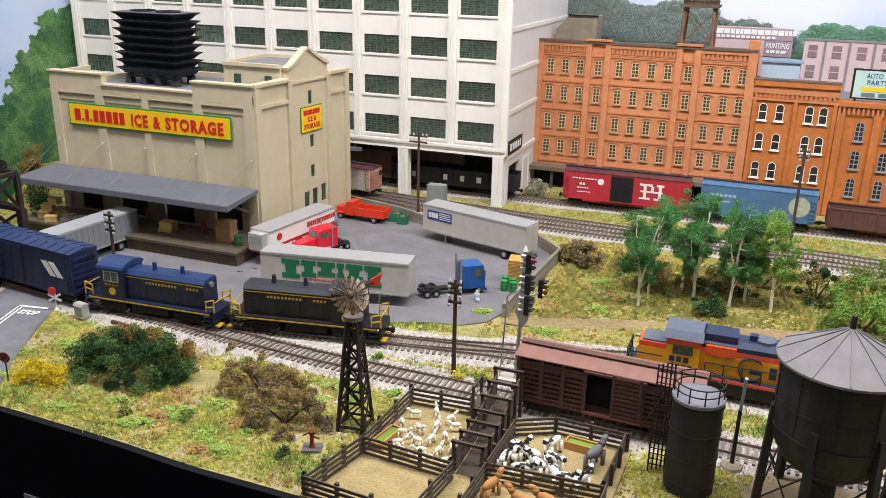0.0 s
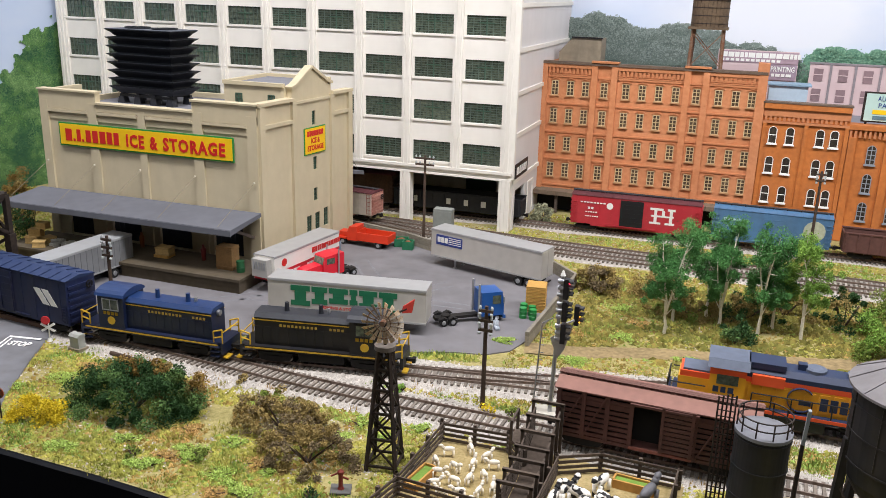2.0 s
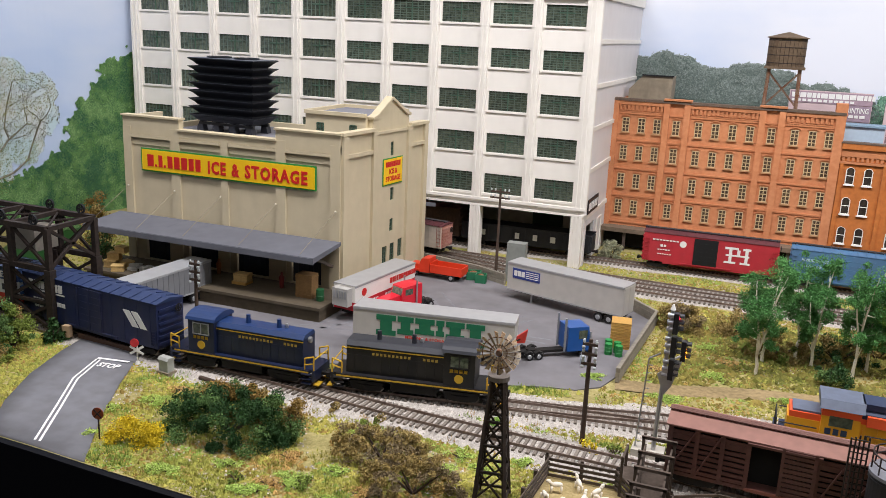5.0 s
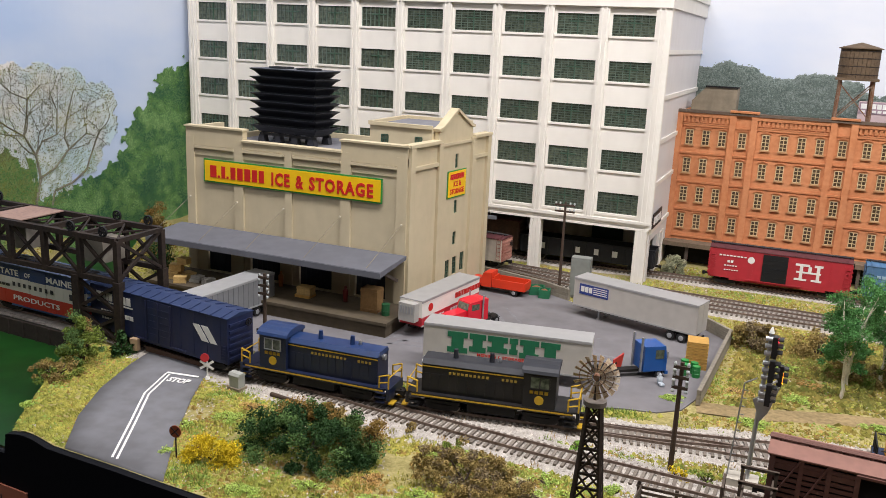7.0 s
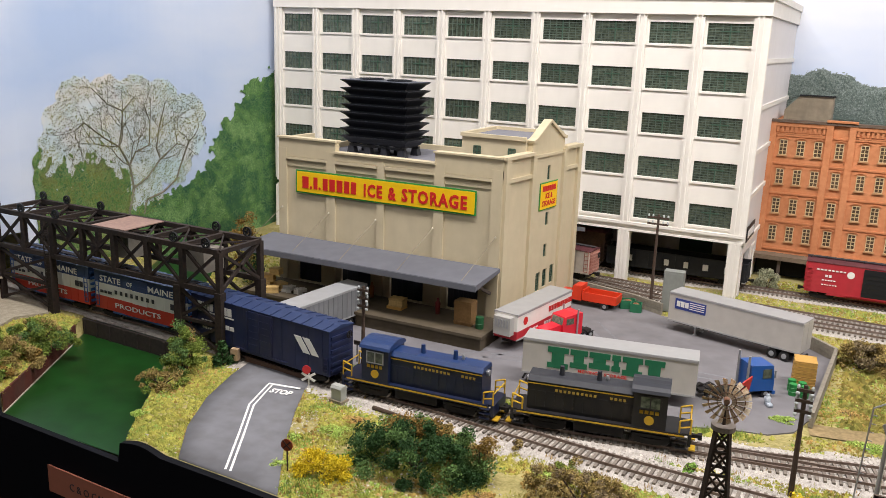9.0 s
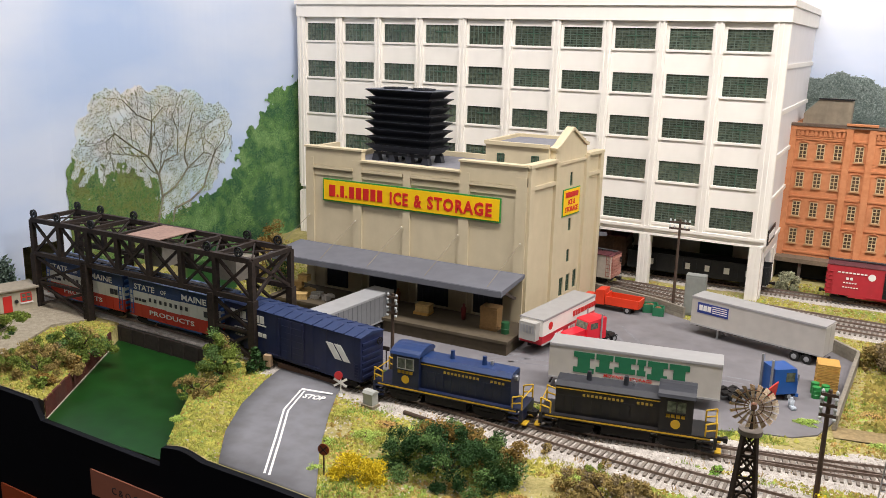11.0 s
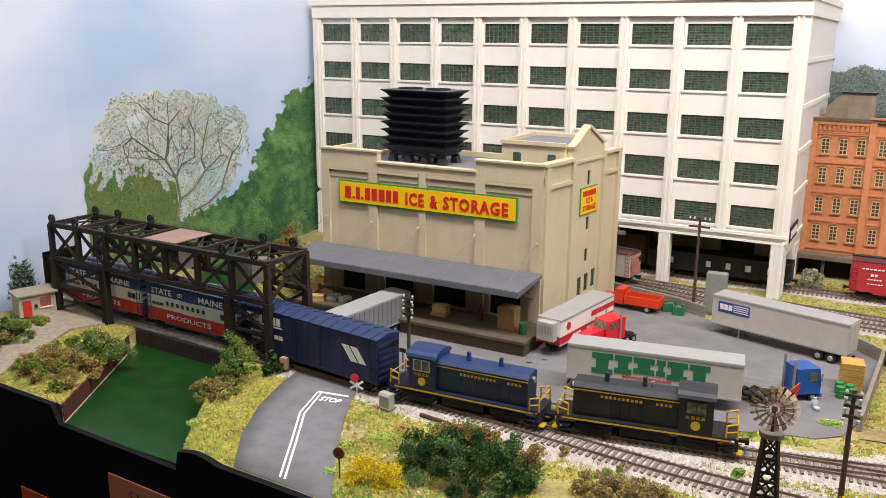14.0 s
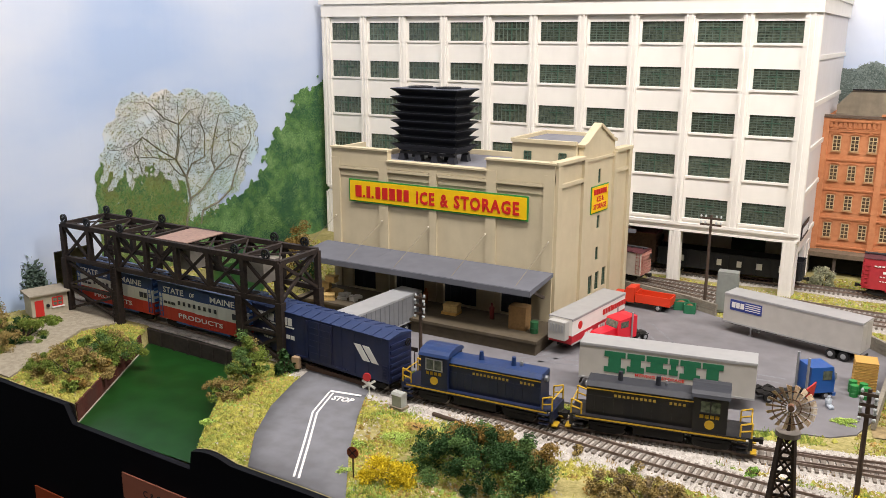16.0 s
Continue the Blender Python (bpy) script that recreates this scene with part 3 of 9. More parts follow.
part("door_head", box(B(), WX1 - 0.002, 114.6, 4.8, WX1 + 0.12, 117.65, 5.05), M_WHITE, loft)
bm = B()
box(bm, WX0 + 0.5, 117.5, 0.0, WX1 - 1, 118, 6.75)
part("rear_wall", bm, mat("shed_board", "#c9c7c2", 0.8, size=3), loft)
for x in (-37.8, -52.0):
    part("dock_door", box(B(), x, 117.2, 0, x + 4.4, 117.5, 5.6), mat("dark_green_door", "#173a2a", 0.6), loft)
# the flat board with the maker's name on the side wall
sgn = thing("wall_sign", WX1 + 0.22, WY + 0.3, 7.0, 90, label="black sign board with white block shapes on the loft building", category="sign")
part("board", box(B(), 0, -0.12, 0, 6.4, -0.02, 1.9), M_BLACK, sgn)
bar_row(sgn, M_LINE, 0.6, 0.45, (0.95, 0.6, 0.6, 0.6, 0.6), 0.95, -0.12, 0.42)
# roof sign: black board on the cornice
sgn = thing("roof_sign", -84, WY - 0.4, WTOP + 2.6, label="long black roof sign with pale bars", category="sign")
part("board", box(B(), 0, 0, 0, 44, 0.3, 3), M_BLACK, sgn)
bar_row(sgn, M_LINE, 1, 0.7, (3, 3, 3, 2.6, 3, 3, 1.2, 3, 3, 3, 2.8, 3, 3), 1.6, 0, 0.3)

# ---------------------------------------------------------------- ice house
FX0, FX1, FY, FYB = -76.4, -48.3, 78.3, 96.4
SD, LEAN = 18.2, 6.0  # length of the side wall, and the angle by which it opens from square
ice = thing("ice_house", 0, 0, label="cream plastered ice and storage house with a yellow painted sign", category="building")
bays = [(-75.3, -69.8), (-68.6, -63.2), (-62.1, -56.1), (-54.9, -49.5)]
doors = [(-73.9, 1.6, -70.6, 5.6), (-67.9, 1.6, -63.9, 5.6), (-61.4, 1.6, -57.2, 5.6), (-54.3, 1.6, -50.6, 5.6)]
rect_wall("front_wall", FX0, FX1, 0, 17.1, FY, 0.6, doors, M_CREAM, parent=ice)
bm = B()
for x0, x1 in ((FX0, -75.3), (-69.8, -68.6), (-63.1, -62.2), (-56.1, -54.9), (-49.5, FX1)):
    box(bm, x0, FY - 0.24, 0, x1, FY - 0.002, 17.1 if x0 != -63.1 else 16.6)
    part("pilaster", bm, M_CREAM, ice, bevel=0.05)
    bm = B()
bm.free()
for x0, x1, z in ((FX0, -68.6, 18.4), (-68.6, -56.1, 17.2), (-56.1, FX1, 18.4)):
    bm = B()
    box(bm, x0, FY - 0.2, 16.2, x1, FY - 0.003, z - 0.2)
    if z > 17.5:
        box(bm, x0, FY, 17.1, x1, FY + 0.6, z - 0.2)
    part("parapet", bm, M_CREAM, ice, bevel=0.04)
    part("coping", box(B(), x0 - 0.12, FY - 0.38, z - 0.2, x1 + 0.12, FY + 0.75, z), M_CREAM, ice, bevel=0.05)
for x0, x1 in bays:
    part("string_course", box(B(), x0, FY - 0.3, 15.85, x1, FY - 0.004, 16.15), M_CREAM, ice, bevel=0.05)
    part("string_course", box(B(), x0, FY - 0.1, 15.05, x1, FY - 0.003, 15.5), M_CREAM, ice, bevel=0.05)
# south side wall in x = FX1, made as a front wall and turned
side = new("side_wall_frame")
side.parent = ice
side.matrix_basis = pose(FX1 * U, FY * U, 0, 0, 0, 90 - LEAN)
wins = [(9.95, 15.0, 10.65, 16.6), (10.1, 9.8, 10.85, 11.3), (10.1, 6.1, 10.85, 7.6), (8.6, 2.3, 9.6, 4.5), (10.3, 2.5, 11.3, 4.6), (12.1, 2.6, 13.1, 4.8)]
prof_holes = wins
rect_wall("side_wall", 0, SD, 0, 18.1, 0, 0.6, prof_holes, M_CREAM, parent=side)
bm = B()
prism(bm, [(6.1, 18.1), (13.9, 18.1), (13.9, 19.5), (13.1, 19.7), (9.9, 21.5), (6.8, 19.7), (6.1, 19.5)], 0, 0.6, "y")
part("gable", bm, M_CREAM, side, bevel=0.04)
bm = B()
for p, q in (((5.9, 19.5), (6.8, 19.75)), ((6.8, 19.75), (9.9, 21.55)), ((9.9, 21.55), (13.2, 19.75)), ((13.2, 19.75), (14.1, 19.5))):
    beam(bm, (p[0], 0.25, p[1]), (q[0], 0.25, q[1]), 0.95, 0.3)
part("gable_coping", bm, M_CREAM, side)
for x0, x1, z in ((0, 0.9, 18.2), (5.8, 6.6, 18.2), (13.5, 14.2, 18.2), (SD - 0.8, SD, 18.2)):
    part("pilaster", box(B(), x0, -0.35, 0, x1, -0.002, z), M_CREAM, side, bevel=0.05)
for x0, x1 in ((-0.1, 6.1), (13.9, SD + 0.1)):
    part("coping", box(B(), x0, -0.4, 18.1, x1, 0.7, 18.45), M_CREAM, side, bevel=0.05)
for x0, x1 in ((0.9, 5.8), (14.2, SD - 0.8)):
    part("string_course", box(B(), x0, -0.28, 15.7, x1, -0.002, 16.1), M_CREAM, side, bevel=0.05)
part("string_course", box(B(), 6.6, -0.2, 17.7, 13.5, -0.002, 18.0), M_CREAM, side, bevel=0.04)
for x0, z0, x1, z1 in wins:
    w, h = x1 - x0, z1 - z0
    win = new("window")
    win.parent = side
    win.location = (x0 * U, 0.12 * U, z0 * U)
    part("pane", box(B(), 0, 0.12, 0, w, 0.16, h), M_PANE, win)
    bm = B()
    for k in range(3):
        box(bm, w * k / 2 - 0.04, 0.02, 0, w * k / 2 + 0.04, 0.12, h)
    for k in range(4):
        box(bm, 0, 0.03, h * k / 3 - 0.04, w, 0.11, h * k / 3 + 0.04)
    part("sash", bm, M_GREEN_IRON, win)
bm = B()
for b in ((FX0, FY + 0.6, 0, FX0 + 0.6, FY + 6.0, 18.2), (FX0, FY + 6.0, 0, FX0 + 0.6, FYB, 16.6), (FX0 + 0.6, FYB - 0.6, 0, FX1 + 1.2, FYB, 16.6)):
    part("rear_wall", box(bm, *b), M_CREAM, ice)
    bm = B()
bm.free()
part("roof", prism(B(), [(FX0 + 0.6, FY + 0.6), (FX1 - 0.6, FY + 0.6), (FX1 + 1.1, FYB - 0.6), (FX0 + 0.6, FYB - 0.6)], 15.6, 16.0), M_GREYROOF, ice)
PENT = [(-55.9, 84.0), (FX1 - 0.05, 84.0), (FX1 + 0.85, 93.2), (-55.9, 93.2)]
part("penthouse", prism(B(), PENT, 16.0, 19.55), M_CREAM, ice, bevel=0.05)
part("penthouse_roof", prism(B(), [(-55.5, 84.4), (FX1 - 0.1, 84.4), (FX1 + 0.7, 92.8), (-55.5, 92.8)], 19.55, 19.62), M_GREYROOF, ice)
for a, b in ((PENT[0], PENT[1]), (PENT[0], PENT[3]), (PENT[3], PENT[2])):
    part("coping", beam(B(), (*a, 19.75), (*b, 19.75), 0.45, 0.4), M_CREAM, ice)
for x in (-54.0, -49.9):
    win = new("window")
    win.parent = ice
    win.location = (x * U, 84.0 * U, 17.4 * U)
    part("pane", box(B(), -0.4, -0.05, 0.2, 0.4, 0.04, 1.2), M_PANE, win)
    bm = B()
    for k in (-0.4, 0, 0.4):
        box(bm, k - 0.05, -0.12, 0.2, k + 0.05, -0.04, 1.2)
    for k in (0.2, 0.7, 1.2):
        box(bm, -0.4, -0.11, k - 0.05, 0.4, -0.04, k + 0.05)
    part("sash", bm, M_GREEN_IRON, win)
# dock doors, platform, awning
for x0, z0, x1, z1 in doors:
    bm = B()
    box(bm, x0, FY + 0.4, z0, x1, FY + 0.55, z1)
    dock = part("dock_door", bm, mat("dock_door_blue", "#2a303c", 0.7, vary=0.3), ice)
    for k in range(1, 6):
        part("batten", box(B(), x0 + (x1 - x0) * k / 6 - 0.04, FY + 0.33, z0, x0 + (x1 - x0) * k / 6 + 0.04, FY + 0.4, z1), mat("dock_door_blue", "#2a303c", 0.7, vary=0.3), dock)
bm = B()
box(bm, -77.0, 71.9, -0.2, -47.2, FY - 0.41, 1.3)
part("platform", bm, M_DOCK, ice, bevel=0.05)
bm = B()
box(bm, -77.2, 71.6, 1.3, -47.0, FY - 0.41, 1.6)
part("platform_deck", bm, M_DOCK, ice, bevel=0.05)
bm = B()
prism(bm, [(72.0, 6.0), (72.0, 6.6), (FY - 0.42, 7.0), (FY - 0.42, 6.6)], -77.2, -48.0, "x")
part("awning", bm, M_AWNING, ice)
for x in (-67.9, -58.2):
    part("awning_seam", beam(B(), (x, 72.1, 6.6), (x, FY - 0.45, 7.0), 0.05, 0.02), M_AWNING, ice)
part("awning_edge", box(B(), -77.25, 71.9, 5.95, -47.95, 72.0, 6.55), M_AWNING, ice)
for x in (-77.0, -70.5, -64.3, -57.2, -49.9):
    part("stay_rod", rod(B(), (x, 72.6, 6.62), (x + 1.2, FY - 0.42, 10.2), 0.028), mat("stay_iron", "#8f8670", 0.6), ice)
    part("stay_plate", blob(B(), (x + 1.2, FY - 0.45, 10.2), 0.13, 1, 0), mat("pale_rod", "#cfc6b0", 0.6), ice)
for x in (-76.0, -69.2, -62.6, -55.5, -49.0):
    part("bracket", beam(B(), (x, FY - 0.5, 4.2), (x, 74.0, 6.0), 0.3), M_WOODDARK, ice)
rear = thing("rear_awning", 0, 0, label="grey tin awning on the back wall of the ice house", category="awning")
part("roof", prism(B(), [(FYB + 0.02, 7.9), (FYB + 0.02, 8.3), (FYB + 3.2, 7.7), (FYB + 3.2, 7.2)], -54, FX1 + 2.3, "x"), M_AWNING, rear)
for x in (-53.0, FX1 + 1.6):
    part("stay_rod", rod(B(), (x, FYB + 3.0, 7.75), (x, FYB + 0.02, 10.6), 0.03), mat("stay_iron", "#8f8670", 0.6), rear)
# the painted sign
sgn = thing("wall_sign", -73.9, FY - 0.27, 12.1, label="yellow sign with red letters and a green border", category="sign")
part("board", box(B(), 0, -0.05, 0, 22.8, 0.08, 2.65), M_SIGNGREEN, sgn)
part("field", box(B(), 0.16, -0.09, 0.16, 22.64, -0.05, 2.49), M_YELLOW, sgn)
bar_row(sgn, M_RED, 0.95, 0.62, (0.85,), 1.35, -0.09)
bar_row(sgn, M_RED, 2.0, 0.62, (0.26,), 0.28, -0.09)
bar_row(sgn, M_RED, 2.5, 0.62, (0.52,), 1.35, -0.09)
bar_row(sgn, M_RED, 3.2, 0.62, (0.26,), 0.28, -0.09)
bar_row(sgn, M_RED, 3.75, 0.62, (0.66, 0.72, 0.76, 0.66, 0.66), 1.35, -0.09, 0.25)
for word, x, w in (("ICE", 9.2, 2.35), ("&", 12.3, 1.0), ("STORAGE", 14.0, 7.8)):
    spell(sgn, moved(letters(word, 1.38, 0.03, w, 0.05, 1.18), T(x, -0.11, 0.6)), M_RED)
sgn = thing("wall_sign", FX1 + 0.02 + 8.2 * math.sin(radians(LEAN)), FY + 8.2 * math.cos(radians(LEAN)), 11.7, 90 - LEAN, label="small yellow sign with red letters on the side wall", category="sign")
part("board", box(B(), 0, -0.1, 0, 4.3, -0.01, 3.1), M_SIGNGREEN, sgn)
part("field", box(B(), 0.12, -0.14, 0.12, 4.18, -0.1, 2.98), M_YELLOW, sgn)
bar_row(sgn, M_RED, 0.5, 2.1, (0.36, 0.26, 0.4, 0.4, 0.4, 0.38, 0.38), 0.6, -0.14, 0.1)
spell(sgn, moved(letters("ICE &", 0.6, 0.02, 1.7, 0.03), T(1.3, -0.16, 1.28)), M_RED)
spell(sgn, moved(letters("STORAGE", 0.6, 0.02, 3.2, 0.03), T(0.55, -0.16, 0.45)), M_RED)

# cooling tower on the roof
tower = thing("cooling_tower", -68.4, 88.3, 16.0, -3, label="black louvred cooling tower standing on the flat roof", category="cooling tower")
TA, TB = 4.0, 1.75
for sx in (-3.6, -1.2, 1.2, 3.6):
    for sy in (-1.5, 1.5):
        bm = B()
        prism(bm, [(-0.5, 0), (0.5, 0), (0.32, 0.8), (-0.32, 0.8)], sy - 0.45, sy + 0.45, "y")
        part("foot", moved(bm, T(sx, 0, 0)), mat("tower_foot", "#33353c", 0.6, vary=0.3), tower, bevel=0.04)
for sy in (-1.5, 1.5):
    part("base_beam", beam(B(), (-TA, sy, 0.95), (TA, sy, 0.95), 0.4, 0.3), M_BLACK, tower)
for sx in (-3.6, -1.2, 1.2, 3.6):
    part("base_beam", beam(B(), (sx, -TB, 1.15), (sx, TB, 1.15), 0.3, 0.2), M_BLACK, tower)
part("core", box(B(), -TA + 0.1, -TB + 0.1, 1.2, TA - 0.1, TB - 0.1, 8.65), M_TOWER, tower)
for k in range(8):
    z, d = 1.25 + k * 0.95, 0.8
    bm = B()
    rows = []
    for o, h in ((0.0, 0.0), (d * 0.45, 0.42), (d, 0.74), (d, 0.8), (d - 0.12, 0.8), (0.05, 0.2)):
        rows.append([bm.verts.new((sx * (TA + o), sy * (TB + o), z + h)) for sx, sy in ((-1, -1), (1, -1), (1, 1), (-1, 1))])
    for p, q in zip(rows, rows[1:]):
        for a in range(4):
            bm.faces.new((p[a], p[(a + 1) % 4], q[(a + 1) % 4], q[a]))
    part("louvre", bm, M_TOWER, tower)
part("deck", box(B(), -TA - 0.7, -TB - 0.7, 8.6, TA + 0.72, TB + 0.72, 8.74), mat("tower_deck", "#565b66", 0.6, vary=0.25), tower, bevel=0.03)
for sx in (-2.0, 2.0):
    ring = part("fan_ring", lathe(B(), [(1.5, 8.74), (1.5, 8.92), (1.3, 8.92), (1.3, 8.74)], 24, (sx, 0)), M_TOWER, tower)
    bm = rod(B(), (sx, 0, 8.76), (sx, 0, 8.9), 0.3, n=12)
    for q in range(6):
        a = math.pi * q / 3
        beam(bm, (sx + 0.25 * math.cos(a), 0.25 * math.sin(a), 8.82), (sx + 1.28 * math.cos(a), 1.28 * math.sin(a), 8.82), 0.22, 0.05)
    part("fan_blades", bm, M_BLACK, ring)
bm = B()
for i in range(8):
    x = -76.6 + i * 0.55
    rod(bm, (x + 0.8, 94, 16.0), (x + 0.8, 94, 18.2), 0.06)
beam(bm, (-75.8, 94, 18.2), (-71.9, 94, 18.2), 0.12)
solid("roof_ladder_rail", bm, M_STEELDK, label="black iron railing on the warehouse roof", category="railing")

# ---------------------------------------------------------------- brick mills
def arch_outline(w, h, rise, n=6):
    pts = [(0, 0), (w, 0), (w, h - rise)]
    for i in range(1, n):
        a = math.pi * i / n
        pts.append((w / 2 + w / 2 * math.cos(a), h - rise + rise * math.sin(a)))
    return pts + [(0, h - rise)]


def mill_window(parent, x, y, z, w, h, sash, rise=0.0, hood=True, cols=2, rows=4):
    win = new("window")
    win.parent = parent
    win.location = (x * U, y * U, z * U)
    out = arch_outline(w, h, rise) if rise else [(0, 0), (w, 0), (w, h), (0, h)]
    part("pane", prism(B(), out, -0.03, 0.2, "y"), mat("dusty_pane", "#3f3226", 0.35, second="#66513a", size=0.8, per=0.25) if hood else mat("dark_arch_pane", "#2b2724", 0.25, second="#453d36", size=0.8, per=0.25), win)
    bm = B()
    for k in range(cols + 1):
        box(bm, w * k / cols - 0.05, -0.1, 0, w * k / cols + 0.05, -0.03, h - (rise * 0.8 if k in (0, cols) else 0.05))
    for k in range(rows):
        box(bm, 0, -0.1, h * k / rows - 0.045, w, -0.03, h * k / rows + 0.045)
    if rise:
        for (a, b), (c, d) in zip(out[2:], out[3:]):
            beam(bm, (a, -0.065, b), (c, -0.065, d), 0.1, 0.07)
    else:
        box(bm, 0, -0.1, h - 0.08, w, -0.03, h + 0.02)
    part("sash", bm, sash, win)
    part("sill", box(B(), -0.18, -0.22, -0.22, w + 0.18, 0.05, -0.04), sash if not hood else mat("stone_sill", "#b98d62", 0.8, vary=0.2), win)
    if hood:
        n = 8
        arc = [math.pi * (0.15 + 0.7 * i / n) for i in range(n + 1)]
        outer = [(w / 2 + 0.79 * math.cos(a), h - 0.15 + 0.57 * math.sin(a)) for a in arc]
        inner = [(w / 2 + 0.65 * math.cos(a), h - 0.15 + 0.43 * math.sin(a)) for a in arc]
        part("hood", prism(B(), outer + inner[::-1], -0.15, 0.0, "y"), M_TRIM, win)


BY = 120.5
mill = thing("brick_mill", 0, 0, label="four-storey orange brick mill with cream sash windows", category="building")
part("wall", box(B(), -28.0, BY, 3.2, 1.2, 136, 19.7), M_BRICK, mill)
part("parapet", box(B(), -28.0, BY, 19.7, 1.2, BY + 0.6, 20.75), M_BRICK, mill)
part("parapet", box(B(), -28.0, BY + 0.6, 19.7, -27.4, 136, 20.75), M_BRICK, mill)
for z in (19.0,):
    bm = B()
    for x0, x1 in ((-28.0, -21.3), (-17.8, -9.0), (-5.8, 1.2)):
        n = int((x1 - x0) / 0.55)
        for k in range(n):
            part("corbel", box(B(), x0 + (x1 - x0) * (k + 0.2) / n, BY - 0.22, z + 0.5, x0 + (x1 - x0) * (k + 0.8) / n, BY - 0.002, z + 1.25), M_TRIM, mill)
        part("cornice", box(B(), x0, BY - 0.3, z + 1.25, x1, BY - 0.002, z + 1.75), M_TRIM, mill)
        part("string_course", box(B(), x0, BY - 0.12, z + 0.22, x1, BY - 0.002, z + 0.36), M_TRIM, mill)
    bm.free()
for x0, x1 in ((-28.15, -27.4), (-21.3, -20.5), (-18.6, -17.8), (-9.0, -8.2), (-6.6, -5.8), (0.2, 1.35)):
    part("pilaster", box(B(), x0, BY - 0.35, 3.2, x1, BY - 0.002, 21.0), M_BRICK, mill, bevel=0.04)
for x0, x1 in ((-21.4, -17.7), (-9.1, -5.7)):
    part("bay_cap", box(B(), x0, BY - 0.42, 20.95, x1, BY + 0.6, 21.35), M_TRIM, mill, bevel=0.05)
part("chimney", box(B(), 0.0, BY - 0.3, 20.6, 1.4, BY + 1.5, 22.2), M_BRICK, mill, bevel=0.05)
part("coping", box(B(), -28.3, BY - 0.42, 20.75, 1.3, BY + 0.75, 21.1), mat("mill_roof", "#6b5a4c", 0.9, vary=0.3), mill, bevel=0.04)
part("roof", box(B(), -27.4, BY + 0.6, 19.7, 1.2, 136, 19.8), M_GREYROOF, mill)
for z in (18.95, 15.2, 11.25, 7.4, 3.6):
    part("string_course", box(B(), -28.0, BY - 0.14, z, 1.2, BY - 0.003, z + 0.22), M_TRIM, mill)
XS = [-26.75, -24.6, -22.5, -19.95, -17.0, -14.8, -12.6, -10.4, -7.75, -4.9, -2.75, -0.75]
for x in XS:
    for z in (16.5, 12.65, 8.7, 4.95):
        mill_window(mill, x, BY - 0.02, z, 0.9, 1.95, mat("tan_sash", "#cdb78e", 0.7, vary=0.15))
part("loading_deck", box(B(), -29, BY - 2.2, 2.6, 2, BY - 0.01, 3.2), mat("loading_wood", "#7a6a58", 0.9, vary=0.3, size=0.6), mill)
# dark sheet painted as the shade beneath the mill and its deck
part("undercroft", box(B(), -28, BY + 0.5, 0, 12, BY + 1, 3.2), M_SHADE, mill)
for i in range(9):
    part("post", beam(B(), (-28.4 + i * 3.6, BY - 1.6, 0), (-28.4 + i * 3.6, BY - 1.6, 2.6), 0.4), M_WOODDARK, mill)
loft2 = thing("roof_house", -27.3, 126.5, 19.8, label="grey plastered roof house with a sloping top", category="roof structure")
part("wall", prism(B(), [(0, 0), (6.0, 0), (6.0, 4.2), (1.8, 4.2), (0, 2.2)], 0, 4, "y"), M_CONC, loft2)
part("roof_edge", beam(B(), (1.7, -0.1, 4.28), (6.2, -0.1, 4.28), 0.2), M_BLACK, loft2)

mill2 = thing("brick_warehouse", 0, 0, label="three-storey deep orange brick warehouse with white arched windows", category="building")
part("wall", box(B(), 1.2, BY + 0.1, 0.0, 11.8, 136, 15.8), M_BRICK2, mill2)
part("parapet", box(B(), 1.2, BY + 0.1, 15.8, 11.8, BY + 0.8, 16.6), M_BRICK2, mill2)
part("roof", box(B(), 1.2, BY + 0.8, 15.8, 11.8, 136, 15.9), M_GREYROOF, mill2)
M_WSASH = mat("white_sash", "#eeece6", 0.6, vary=0.08)
for x in (2.35, 4.45, 8.05, 9.75):
    for z in (12.1, 8.2, 4.3):
        mill_window(mill2, x, BY + 0.06, z, 0.95, 2.15, M_WSASH, rise=0.4, hood=False, cols=1, rows=2)
for z0, z1, o in ((16.6, 17.3, 0.45), (15.6, 16.6, 0.2), (14.7, 15.0, 0.25)):
    part("cornice", box(B(), 1.25, BY + 0.1 - o, z0, 11.8, BY + 0.1 if z0 < 16 else BY + 1.0, z1), M_TRIM if z0 < 16.5 else M_BRICK2, mill2, bevel=0.05)
for x in (1.45, 6.5, 11.3):
    part("pilaster", box(B(), x, BY - 0.15, 0, x + 0.5, BY + 0.098, 14.7), M_BRICK2, mill2)
bm = B()
for k in range(18):
    part("corbel", box(B(), 1.6 + k * 0.56, BY - 0.12, 15.05, 1.9 + k * 0.56, BY + 0.098, 15.55), M_TRIM, mill2)
bm.free()

part("coping", box(B(), 1.2, BY - 0.4, 17.3, 11.9, BY + 1.1, 17.5), mat("mill_roof", "#6b5a4c", 0.9, vary=0.3), mill2)
mill3 = thing("brick_foundry", 0, 0, label="orange brick hall with grey arched windows", category="building")
part("wall", box(B(), 11.8, BY + 0.3, 0, 40, 136, 14.6), M_BRICK2, mill3)
part("roof", box(B(), 11.8, BY + 2.4, 14.6, 40, 136, 14.7), M_GREYROOF, mill3)
part("cornice", box(B(), 11.8, BY - 0.15, 14.6, 40, BY + 2.4, 15.2), M_BRICK2, mill3, bevel=0.05)
bm = B()
